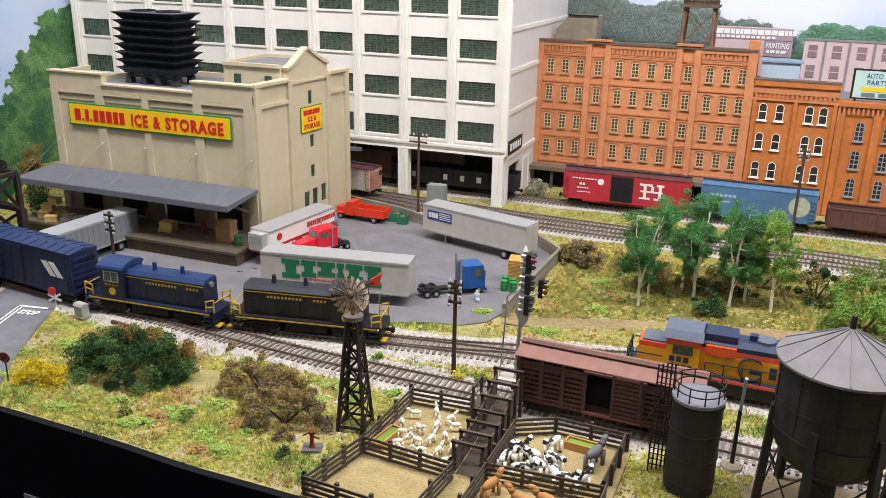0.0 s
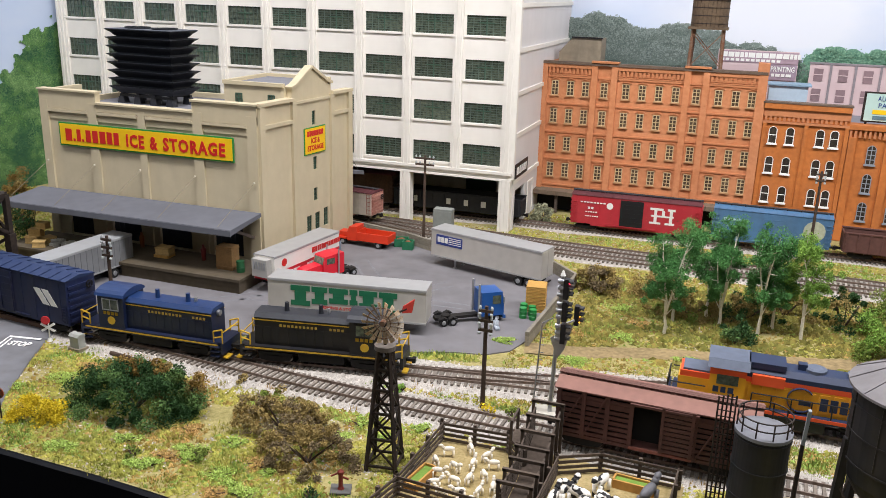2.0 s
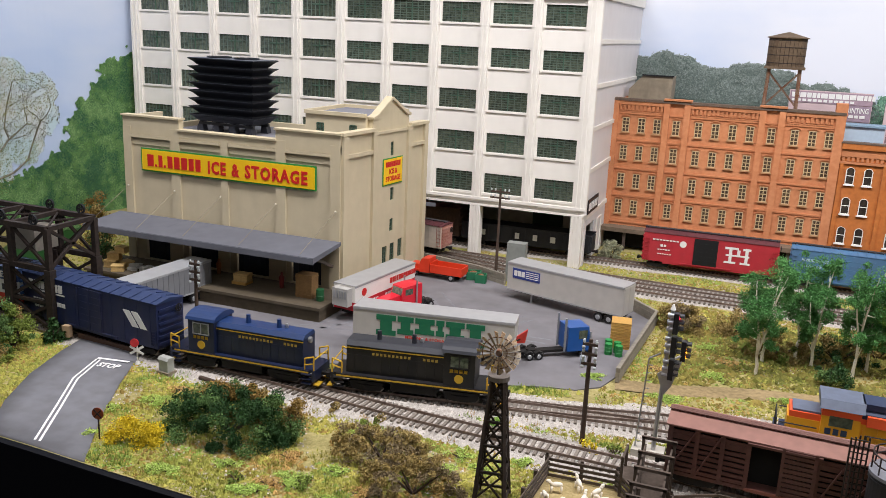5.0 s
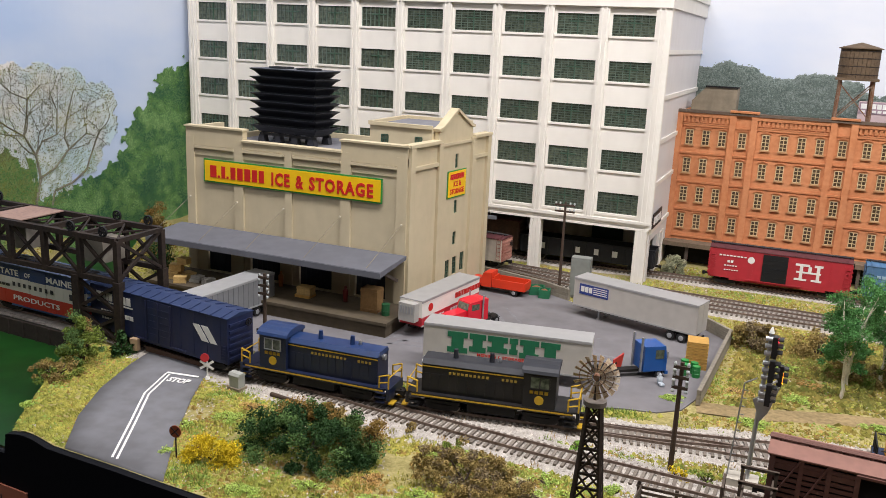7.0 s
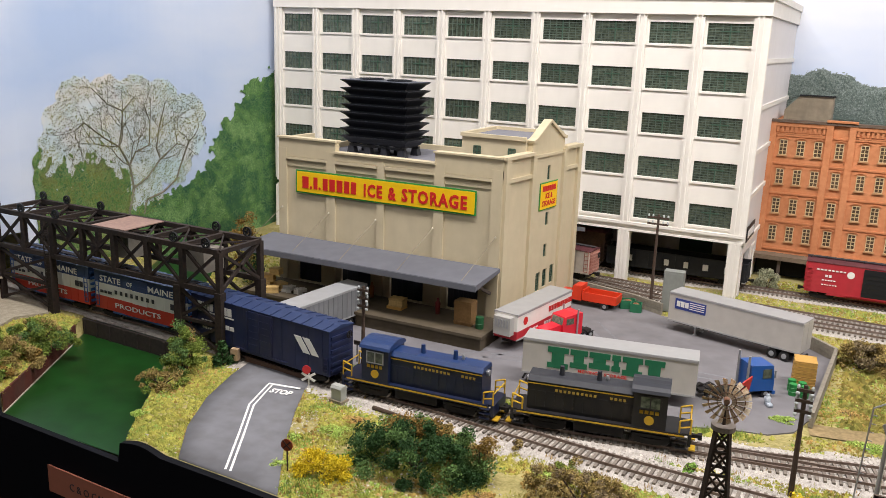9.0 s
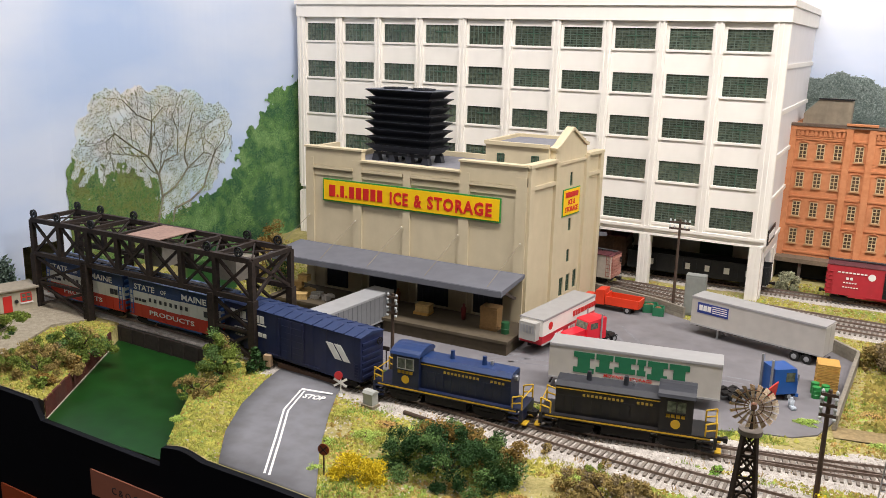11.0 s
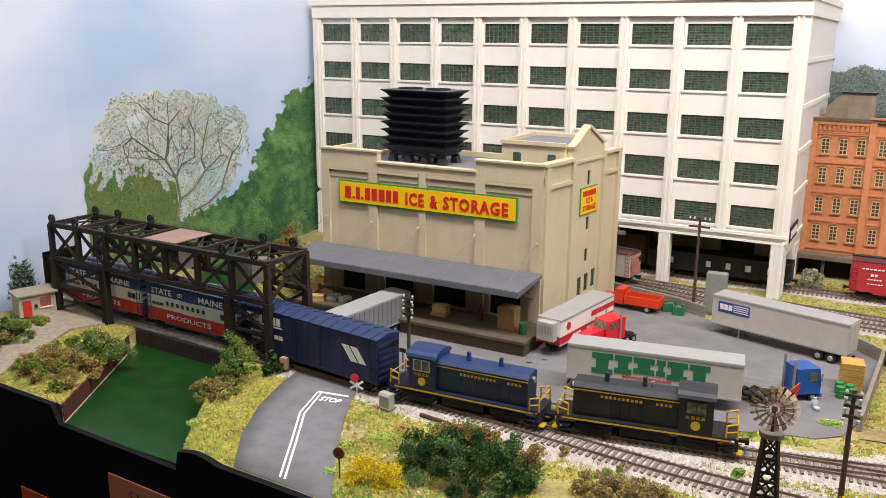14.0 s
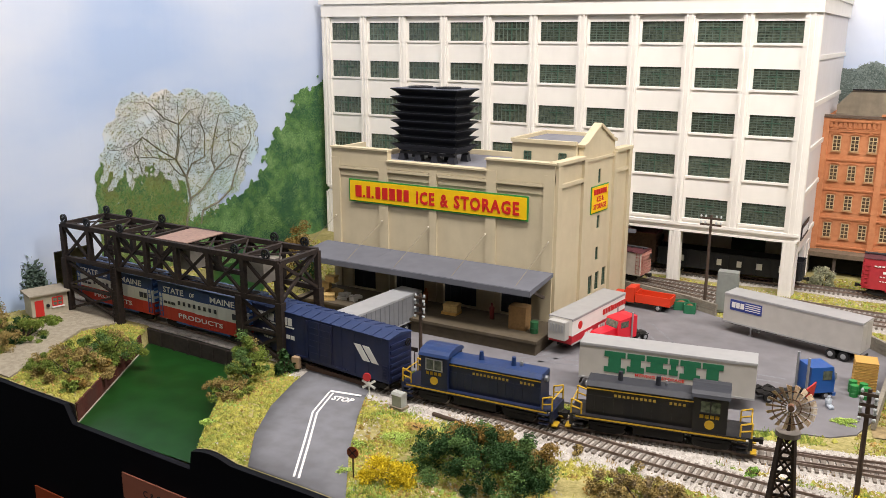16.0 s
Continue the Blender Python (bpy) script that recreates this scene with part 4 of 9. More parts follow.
for k in range(50):
    part("corbel", box(B(), 11.9 + k * 0.56, BY - 0.02, 13.6, 12.2 + k * 0.56, BY + 0.298, 14.5), M_TRIM, mill3)
bm.free()
M_GSASH = mat("grey_sash", "#8d939a", 0.6, vary=0.1)
for x in (14.3, 17.6, 20.9, 24.2, 27.5, 30.8):
    for z in (10.3, 6.6, 2.9):
        mill_window(mill3, x, BY + 0.26, z, 1.0, 2.4, M_GSASH, rise=0.5, hood=False, cols=2, rows=4)
for x in (11.9, 16.2, 22.6, 29.2):
    part("pilaster", box(B(), x, BY - 0.1, 0, x + 0.9, BY + 0.298, 13.6), M_BRICK2, mill3)

# rooftop water tank on the mill
tank = thing("roof_tank", -6.8, 123.5, 19.8, label="weathered wooden water tank on an iron trestle", category="water tank")
M_TANKWOOD = mat("tank_wood", "#6a5844", 0.9, vary=0.35, size=0.5)
for sx in (-1.9, 1.9):
    for sy in (-1.9, 1.9):
        part("leg", beam(B(), (sx * 1.08, sy * 1.08, 0), (sx, sy, 6.25), 0.3), M_RUST, tank)
bm = B()
for a, b in (((-2, -2), (2, -2)), ((2, -2), (2, 2)), ((-2, 2), (2, 2)), ((-2, -2), (-2, 2))):
    part("brace", beam(B(), (*a, 1.4), (*b, 5.9), 0.12), M_RUST, tank)
    part("brace", beam(B(), (*b, 1.4), (*a, 5.9), 0.12), M_RUST, tank)
bm.free()
part("floor", box(B(), -2.5, -2.5, 6.25, 2.5, 2.5, 6.55), M_TANKWOOD, tank)
for i in range(28):
    part("stave", moved(box(B(), 2.05, -0.24, 6.55, 2.35, 0.24, 10.15), T(0, 0, 0, 360 * i / 28)), M_TANKWOOD, tank)
for z in (6.95, 7.95, 8.95, 9.85):
    part("hoop", lathe(B(), [(2.4, z), (2.4, z + 0.1), (2.33, z + 0.1), (2.33, z)], 28), M_STEELDK, tank)
part("lid", lathe(B(), [(2.6, 10.15), (2.6, 10.27), (0.1, 10.95)], 20), M_TANKWOOD, tank)

# ---------------------------------------------------------------- truss bridge over the canal
br = thing("truss_bridge", 0, 0, label="black iron signal-style truss bridge over the canal", category="bridge")
BX0, BX1, BYF, BYB, BZ0, BZ1 = -99.4, -67.2, 57.4, 63.2, 6.3, 10.15
def bridge_y(x, back=False):
    return (BYB if back else BYF) + 0.9 * (BX1 - x) / (BX1 - BX0)
def bar(name, p, q, w, h=None):
    return part(name, beam(B(), p, q, w, h), M_STEELDK, br)
xs = [BX0 + (BX1 - BX0) * i / 7 for i in range(8)]
for back in (False, True):
    for z in (BZ0, BZ1):
        bar("chord", (BX0, bridge_y(BX0, back), z), (BX1, bridge_y(BX1, back), z), 0.5)
    for i, x in enumerate(xs):
        y = bridge_y(x, back)
        bar("vertical", (x, y, BZ0), (x, y, BZ1), 0.5)
        if i < 7:
            y2 = bridge_y(xs[i + 1], back)
            bar("diagonal", (x, y, BZ0), (xs[i + 1], y2, BZ1), 0.26)
            bar("diagonal", (x, y, BZ1), (xs[i + 1], y2, BZ0), 0.26)
    for x in (xs[0], xs[0] + 8.6, xs[7] - 5.2, xs[7]):
        y = bridge_y(x, back)
        bar("leg", (x, y, -0.4), (x, y, BZ0), 0.75)
    for xa, xb in ((xs[0], xs[0] + 8.6), (xs[7] - 5.2, xs[7])):
        ya, yb = bridge_y(xa, back), bridge_y(xb, back)
        bar("leg_brace", (xa, ya, 0.3), (xb, yb, 3.0), 0.28)
        bar("leg_brace", (xb, yb, 0.3), (xa, ya, 3.0), 0.28)
        bar("leg_brace", (xa, ya, 3.1), (xb, yb, 6.0), 0.28)
        bar("leg_brace", (xb, yb, 3.1), (xa, ya, 6.0), 0.28)
        bar("leg_tie", (xa, ya, 3.05), (xb, yb, 3.05), 0.32)
for i, x in enumerate(xs):
    bar("cross_beam", (x, bridge_y(x), BZ1), (x, bridge_y(x, True), BZ1), 0.42)
    if i < 7:
        x2 = xs[i + 1]
        bar("top_lacing", (x, bridge_y(x), BZ1), (x2, bridge_y(x2, True), BZ1), 0.15)
        bar("top_lacing", (x, bridge_y(x, True), BZ1), (x2, bridge_y(x2), BZ1), 0.15)
bar("portal_brace", (BX1, bridge_y(BX1), BZ0), (BX1, bridge_y(BX1, True), BZ1), 0.28)
bar("portal_brace", (BX1, bridge_y(BX1), BZ1), (BX1, bridge_y(BX1, True), BZ0), 0.28)
bar("portal_brace", (BX1, bridge_y(BX1, True), 3.0), (BX1, bridge_y(BX1, True), BZ0), 0.3)
for x in (BX0 + 0.5, BX0 + 4.5, BX0 + 10, BX1 - 5.5, BX1 - 1.5):
    for back in (False, True):
        y = bridge_y(x, back) - 0.1
        bm = B()
        lathe(bm, [(0.5, -0.1), (0.5, 0.1), (0.36, 0.1), (0.36, -0.1)], 16)
        rod(bm, (0, 0, -0.16), (0, 0, 0.16), 0.13)
        for k in range(3):
            a = math.pi * k / 3
            beam(bm, (0.4 * math.cos(a), 0.4 * math.sin(a), 0), (-0.4 * math.cos(a), -0.4 * math.sin(a), 0), 0.08)
        part("sheave", moved(bm, T(x, y, BZ1 + 0.7, 0, 90)), M_BLACK, br)
bm = B()
prism(bm, [(-84.3, 58.0), (-79.7, 58.0), (-79.7, 63.2), (-84.3, 63.2)], 0, 0.1)
for v in bm.verts:
    v.co.z += 10.35 + 0.5 * (1 - abs(v.co.y - 60.7) / 2.7)
part("machine_roof", bm, mat("faded_red_roof", "#9a7f74", 0.9, vary=0.25, size=0.7), br)
M_MACH = mat("machine_grey", "#8b857a", 0.85, vary=0.2, size=0.8, grime=0.2)
for x0, x1 in ((-83.4, -80.8), (-73.6, -70.9)):
    part("machine_house", box(B(), x0, 59.4, BZ1 - 3.1, x1, 62.2, BZ1 - 0.9), M_MACH, br, "grey machine house hung in the truss", bevel=0.05)
bm = B()
for x in (BX0 + 8.2, BX0 + 9.0):
    beam(bm, (x, bridge_y(x) - 0.45, 0), (x, bridge_y(x) - 0.45, 9.4), 0.08)
for k in range(22):
    beam(bm, (BX0 + 8.2, bridge_y(BX0 + 8.2) - 0.45, 0.4 + k * 0.41), (BX0 + 9.0, bridge_y(BX0 + 9) - 0.45, 0.4 + k * 0.41), 0.05)
part("ladder", bm, M_STEELDK, br)
for s in (-1, 1):
    bm = B()
    mid = spline([(-96, 61.05), (-84, 60.4), (-76, 60.0), (-68.5, 59.3)], 1.0)
    rings = [[bm.verts.new((p.x, p.y + s * 2.0 + a, b)) for a, b in ((-0.12, -1.9), (0.12, -1.9), (0.12, -0.1), (-0.12, -0.1))] for p in mid]
    for p, q in zip(rings, rings[1:]):
        for k in range(4):
            bm.faces.new((p[k], p[(k + 1) % 4], q[(k + 1) % 4], q[k]))
    bm.faces.new(rings[0]), bm.faces.new(rings[-1])
    part("plate_girder", bm, mat("girder_iron", "#3a322d", 0.8, vary=0.4, size=0.8), br)
    for p in mid[1::2]:
        part("stiffener", box(B(), p.x - 0.1, p.y + s * 2.0 - 0.24, -1.85, p.x + 0.1, p.y + s * 2.0 + 0.24, -0.15), mat("girder_iron", "#3a322d", 0.8, vary=0.4, size=0.8), br)

# ---------------------------------------------------------------- rolling stock
M_TRUCK = mat("truck_iron", "#1b1816", 0.8, 0.2, vary=0.4, size=0.5)
M_TREAD = mat("wheel_tread", "#8a847e", 0.35, 0.8)
M_WALKDK = mat("roof_walk", "#3a393d", 0.85, vary=0.3)
RAILTOP = 0.42


def on_track(pts, x):
    """Place and heading at x along a track."""
    mid = spline(pts, 0.3)
    i = min(range(1, len(mid) - 1), key=lambda k: abs(mid[k].x - x))
    d = mid[i + 1] - mid[i - 1]
    return mid[i].y, math.degrees(math.atan2(d.y, d.x))


def add_bogie(parent, x, w=3.0, dark=M_TRUCK):
    bogie = new("truck")
    bogie.parent = parent
    bogie.location = (x * U, 0, 0)
    for s in (-1, 1):
        bm = B()
        prism(bm, [(-1.45, 0.55), (-1.2, 0.25), (-0.5, 0.15), (0.5, 0.15), (1.2, 0.25), (1.45, 0.55), (1.2, 0.75), (0.55, 0.62), (-0.55, 0.62), (-1.2, 0.75)], s * 1.12 - 0.12, s * 1.12 + 0.12, "y")
        part("side_frame", bm, dark, bogie)
    part("bolster", box(B(), -0.35, -1.1, 0.35, 0.35, 1.1, 0.75), dark, bogie)
    for a in (-0.95, 0.95):
        bm = B()
        rod(bm, (a, -0.9, 0.45), (a, 0.9, 0.45), 0.09)
        for s in (-1, 1):
            rod(bm, (a, s * 0.72, 0.45), (a, s * 0.88, 0.45), 0.46, n=16)
        part("wheelset", bm, M_TREAD, bogie)
    return bogie


def add_coupler(parent, x, s, z=0.9):
    bm = B()
    box(bm, min(x, x + s * 0.55), -0.14, z - 0.13, max(x, x + s * 0.55), 0.14, z + 0.13)
    box(bm, min(x + s * 0.5, x + s * 0.8), -0.26, z - 0.2, max(x + s * 0.5, x + s * 0.8), 0.2, z + 0.2)
    part("coupler", bm, M_TRUCK, parent)


def add_ladder(parent, x, y, z0, z1, m, w=0.5, n=6):
    bm = B()
    for k in range(n):
        z = z0 + (z1 - z0) * k / (n - 1)
        beam(bm, (x - w / 2, y, z), (x + w / 2, y, z), 0.06)
    for s in (-1, 1):
        beam(bm, (x + s * w / 2, y, z0 - 0.05), (x + s * w / 2, y, z1 + 0.05), 0.06)
    part("ladder", bm, m, parent)


def boxcar(x, y, z, rz, L, H, paint, roof, label, door=None, door_w=2.0, door_m=None, ribs=0, walk=True, W=3.1, group="freight cars of the train", end=None):
    c = thing("boxcar", x, y, z, rz, label, "boxcar", group)
    z0 = 0.95
    bm = box(B(), -L / 2, -W / 2, z0, L / 2, W / 2, H)
    part("body", bm, paint, c, bevel=0.05)
    for k in range(11):
        xx = -L / 2 + L * (k + 0.5) / 11
        for s in (-1, 1):
            part("side_seam", box(B(), xx - 0.035, s * W / 2 - 0.03, z0 + 0.1, xx + 0.035, s * W / 2 + 0.03, H - 0.08), paint, c)
    for s in (-1, 1):
        bm = B()
        for k in range(6):
            zz = z0 + 0.35 + (H - z0 - 0.5) * k / 6
            prism(bm, [(zz, 0), (zz + 0.2, 0.16), (zz + 0.34, 0.16), (zz + 0.5, 0)], -W / 2 + 0.2, W / 2 - 0.2, "x")
        mm = Matrix(((0, s, 0, s * L / 2), (1, 0, 0, 0), (0, 0, 1, 0), (0, 0, 0, 1)))
        bm.free()
        for k in range(6):
            zz = z0 + 0.3 + (H - z0 - 0.45) * k / 6
            part("end_rib", box(B(), s * L / 2 - 0.02, -W / 2 + 0.2, zz, s * L / 2 + 0.14 * s, W / 2 - 0.2, zz + 0.26), end or paint, c, bevel=0.05)
    bm = prism(B(), [(-W / 2 - 0.06, H), (W / 2 + 0.06, H), (W / 2 + 0.06, H + 0.06), (0, H + 0.34), (-W / 2 - 0.06, H + 0.06)], -L / 2 - 0.08, L / 2 + 0.08, "x")
    part("roof", bm, roof, c)
    for k in range(14):
        xx = -L / 2 + L * (k + 0.5) / 14
        for s in (-1, 1):
            part("roof_rib", beam(B(), (xx, s * (W / 2 + 0.03), H + 0.1), (xx, s * 0.3, H + 0.34), 0.12, 0.06), roof, c)
    if walk:
        bm = B()
        for k in (-1, 0, 1):
            box(bm, -L / 2 - 0.1, k * 0.22 - 0.1, H + 0.42, L / 2 + 0.1, k * 0.22 + 0.1, H + 0.48)
        for k in range(9):
            xx = -L / 2 + 0.3 + (L - 0.6) * k / 8
            box(bm, xx - 0.06, -0.3, H + 0.28, xx + 0.06, 0.3, H + 0.42)
        part("roof_walk", bm, M_WALKDK, c)
    for s in (-1, 1):
        if door is not None:
            bm = box(B(), door - door_w / 2, s * W / 2 - 0.02, z0 + 0.15, door + door_w / 2, s * W / 2 + 0.1 * s, H - 0.15)
            leaf = part("door", bm, door_m or paint, c)
            for k in range(1, 6):
                zz = z0 + 0.2 + (H - z0 - 0.4) * k / 6
                part("door_rib", box(B(), door - door_w / 2 + 0.06, s * (W / 2 + 0.1) - 0.03, zz - 0.04, door + door_w / 2 - 0.06, s * (W / 2 + 0.1) + 0.03, zz + 0.04), door_m or paint, leaf)
            part("door_track", box(B(), door - door_w * 1.1, s * W / 2 - 0.02 if s > 0 else s * W / 2 - 0.12, z0 + 0.02, door + door_w * 1.1, s * W / 2 + 0.12 if s > 0 else s * W / 2 + 0.02, z0 + 0.14), paint, c)
        for e in (-1, 1):
            add_ladder(c, e * (L / 2 - 0.4), s * (W / 2 + 0.08), z0 + 0.3, z0 + (2.9 if walk else 1.6), end or paint)
    part("underframe", box(B(), -L / 2 + 0.2, -0.5, 0.65, L / 2 - 0.2, 0.5, z0 + 0.02), M_TRUCK, c)
    part("side_sill", box(B(), -L / 2 + 2.6, -W / 2 + 0.02, z0 - 0.22, L / 2 - 2.6, W / 2 - 0.02, z0 + 0.01), paint if not end else end, c)
    for s in (-1, 1):
        add_bogie(c, s * (L / 2 - 2.0))
        add_coupler(c, s * L / 2, s)
    bm = lathe(B(), [(0.36, 0), (0.36, 0.06), (0.28, 0.06), (0.28, 0)], 14)
    for k in range(3):
        a = math.pi * k / 3
        beam(bm, (0.3 * math.cos(a), 0.3 * math.sin(a), 0.03), (-0.3 * math.cos(a), -0.3 * math.sin(a), 0.03), 0.05)
    part("brake_wheel", moved(bm, T(L / 2 + 0.3, 0.7, H - 0.7) @ Matrix.Rotation(radians(90), 4, "Y")), M_TRUCK, c)
    return c


def lettering(car, y, rows, m, label="painted lettering"):
    """rows: (text or list of bar widths, x, z, height, width)."""
    for what, x, z, h, w in rows:
        if isinstance(what, str):
            spell(car, moved(letters(what, h, 0.012, w, 0.018), T(x, y - 0.012, z)), m, label)
        else:
            bar_row(car, m, x, z, what, h, y, w, 0.025)


M_LETW = mat("letter_white", "#e4e4e0", 0.6, vary=0.12)
M_LETK = mat("letter_black", "#33343a", 0.6, vary=0.2)
M_LETY = mat("letter_gold", "#c9a227", 0.5, vary=0.12)
M_MAINE = mat("maine_paint", "#2a4472", 0.6, vary=0.16, size=1.5, bands=((3.72, "#d3d3ca"), (2.35, "#bb3626")), grime=0.18)
M_MBLUE = mat("maine_blue", "#3a5f99", 0.6, vary=0.2, size=1)
M_MROOF = mat("maine_roof", "#6d7fa3", 0.7, vary=0.25, size=1)
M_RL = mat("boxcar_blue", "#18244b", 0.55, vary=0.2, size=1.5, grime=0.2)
# same blue made lighter: light from above is put into the roof colour
M_RLROOF = mat("boxcar_blue_roof_lit", "#22345c", 0.65, vary=0.18, size=1.5)

HEAD = -24.6  # east end of the standing train


def maine(x, second):
    y, a = on_track(TRACK_A, x)
    c = boxcar(x, y, RAILTOP, a, 13.2, 5.0, M_MAINE, M_MROOF, "blue, white and red boxcar with painted lettering", door=0.2, door_w=2.1, end=M_MBLUE)
    lettering(c, -1.68, [("STATE", -5.6, 4.0, 0.62, 3.1), ("OF", -1.6, 4.05, 0.45, 0.8), ("MAINE", 1.5, 4.0, 0.62, 3.5)], M_LETW)
    lettering(c, -1.68, [("PRODUCTS", -3.4, 1.5, 0.5, 6.6)], M_LETW)
    lettering(c, -1.68, [([0.35] * (8 if second else 7), -3.4, 2.9, 0.42, 0.42), ([0.5, 0.4, 0.6], -5.6, 2.75, 0.28, 0.12), ([0.6, 0.5], 4.6, 2.75, 0.6, 0.1)], M_LETK)
    return c


def bogie_engine(parent, x, L=2.9):
    add = add_bogie(parent, x)
    bm = box(B(), -L / 2, -1.25, 0.7, L / 2, 1.25, 0.95)
    part("spring_plank", bm, M_TRUCK, add)


def switcher(x, rz, y, body_m, roof_m, label, west_cab, trim=M_LETY):
    """A yard diesel: hood, cab at one end, walkway, yellow rails."""
    L, W = 13.7, 3.0
    c = thing("switcher_locomotive", x, y, RAILTOP, rz, label, "locomotive", "locomotives of the train")
    s = -1 if west_cab else 1
    part("frame", box(B(), -L / 2 + 0.5, -W / 2, 1.15, L / 2 - 0.5, W / 2, 1.5), body_m, c, bevel=0.04)
    for k in (-1, 1):
        part("sill_stripe", box(B(), -L / 2 + 0.5, k * W / 2 - 0.02, 1.26, L / 2 - 0.5, k * W / 2 + 0.03, 1.38), trim, c)
    hx0, hx1 = (-L / 2 + 1.9 + 2.5, L / 2 - 1.2) if west_cab else (-L / 2 + 1.2, L / 2 - 1.9 - 2.5)
    part("hood", prism(B(), [(-1.05, 1.5), (1.05, 1.5), (1.05, 3.9), (0.75, 4.15), (-0.75, 4.15), (-1.05, 3.9)], hx0, hx1, "x"), body_m, c)
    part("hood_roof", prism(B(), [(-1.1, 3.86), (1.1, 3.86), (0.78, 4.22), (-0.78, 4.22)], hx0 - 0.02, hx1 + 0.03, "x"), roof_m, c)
    for k in range(11):
        xx = hx0 + (hx1 - hx0) * (k + 0.5) / 11
        for q in (-1, 1):
            part("hood_door", box(B(), xx - 0.3, q * 1.05 - 0.03, 1.75, xx + 0.3, q * 1.05 + 0.03, 3.1), body_m, c)
    for q in (-1, 1):
        part("hood_stripe", box(B(), hx0, q * 1.05 - 0.035, 3.62, hx1, q * 1.05 + 0.035, 3.7), trim, c)
    cx0, cx1 = (hx0 - 2.5, hx0) if west_cab else (hx1, hx1 + 2.5)
    part("cab", box(B(), cx0, -1.45, 1.5, cx1, 1.45, 4.35), body_m, c, bevel=0.05)
    n = 8
    outl = [(1.58 * math.cos(math.pi * i / n), 4.3 + 0.6 * math.sin(math.pi * i / n)) for i in range(n + 1)]
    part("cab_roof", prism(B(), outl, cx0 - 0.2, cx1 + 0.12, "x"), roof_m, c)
    for q in (-1, 1):
        win = part("cab_window", box(B(), (cx0 + cx1) / 2 - 0.75, q * 1.45 - 0.03, 3.1, (cx0 + cx1) / 2 + 0.75, q * 1.45 + 0.03, 4.05), M_PANE, c)
        bm = B()
        for k in (-0.75, 0, 0.75):
            box(bm, (cx0 + cx1) / 2 + k - 0.05, q * 1.45 - 0.06, 3.05, (cx0 + cx1) / 2 + k + 0.05, q * 1.45 + 0.06, 4.1)
        for k in (3.1, 4.05):
            box(bm, (cx0 + cx1) / 2 - 0.75, q * 1.45 - 0.06, k - 0.04, (cx0 + cx1) / 2 + 0.75, q * 1.45 + 0.06, k + 0.04)
        part("window_frame", bm, M_SILVER if west_cab else body_m, win)
        part("emblem", rod(B(), ((cx0 + cx1) / 2, q * 1.44, 2.15), ((cx0 + cx1) / 2, q * 1.5, 2.15), 0.36, n=18), trim, c)
        bar_row(c, trim, (cx0 + cx1) / 2 - 0.75, 2.65, (0.28, 0.28, 0.28, 0.28), 0.28, -1.45, 0.1, 0.03)
    for xx in ((hx0 + hx1) / 2 - 1.6, (hx0 + hx1) / 2 + 1.3):
        part("exhaust_pipe", rod(B(), (xx, 0, 4.15), (xx, 0, 4.95), 0.22, 0.17, 10), roof_m, c)
    bm = lathe(B(), [(0.12, 0), (0.16, 0.2), (0.1, 0.4)], 10)
    part("bell", moved(bm, T((hx0 + hx1) / 2 + 1.9, 0.2, 4.2)), M_SILVER, c)
    for e in (-1, 1):
        xe = e * L / 2
        part("end_sheet", box(B(), min(xe, xe - e * 0.25), -1.45, 0.55, max(xe, xe - e * 0.25), 1.45, 1.5), body_m, c)
        part("end_deck", box(B(), min(xe - e * 0.2, xe - e * 1.4), -1.4, 1.38, max(xe - e * 0.2, xe - e * 1.4), 1.4, 1.52), body_m, c)
        for q in (-1, 1):
            bm = B()
            for k in range(3):
                box(bm, min(xe - e * 0.3, xe - e * 1.1), q * 1.5 - 0.2, 0.35 + k * 0.4, max(xe - e * 0.3, xe - e * 1.1), q * 1.5 + 0.1, 0.43 + k * 0.4)
            part("step_ladder", bm, body_m, c)
            bm = B()
            for p, r in (((xe - e * 0.1, q * 1.35, 1.0), (xe - e * 0.1, q * 1.35, 2.7)), ((xe - e * 0.1, q * 1.35, 2.7), (xe - e * 0.9, q * 1.35, 2.45)), ((xe - e * 0.9, q * 1.35, 2.45), (xe - e * 0.9, q * 1.35, 1.5)), ((xe - e * 0.1, q * 1.35, 2.1), (xe - e * 0.9, q * 1.35, 1.9))):
                rod(bm, p, r, 0.07, n=6)
            part("handrail", bm, trim, c)
        bm = B()
        rod(bm, (xe - e * 0.12, -1.3, 2.4), (xe - e * 0.12, 1.3, 2.4), 0.05, n=6)
        part("end_rail", bm, trim, c)
        add_coupler(c, xe, e, 0.85)
        part("footboard", box(B(), min(xe - e * 0.1, xe + e * 0.35), -1.4, 0.22, max(xe - e * 0.1, xe + e * 0.35), -0.5, 0.32), trim, c)
        part("footboard", box(B(), min(xe - e * 0.1, xe + e * 0.35), 0.5, 0.22, max(xe - e * 0.1, xe + e * 0.35), 1.4, 0.32), trim, c)
    for k in (-1, 1):
        bogie_engine(c, k * 3.9)
    part("fuel_tank", box(B(), -1.9, -1.25, 0.35, 1.9, 1.25, 1.15), M_TRUCK, c, bevel=0.15)
    part("headlight", rod(B(), ((hx1 if west_cab else hx0), 0, 3.6), ((hx1 + 0.25 if west_cab else hx0 - 0.25), 0, 3.6), 0.25, n=12), M_SILVER, c)
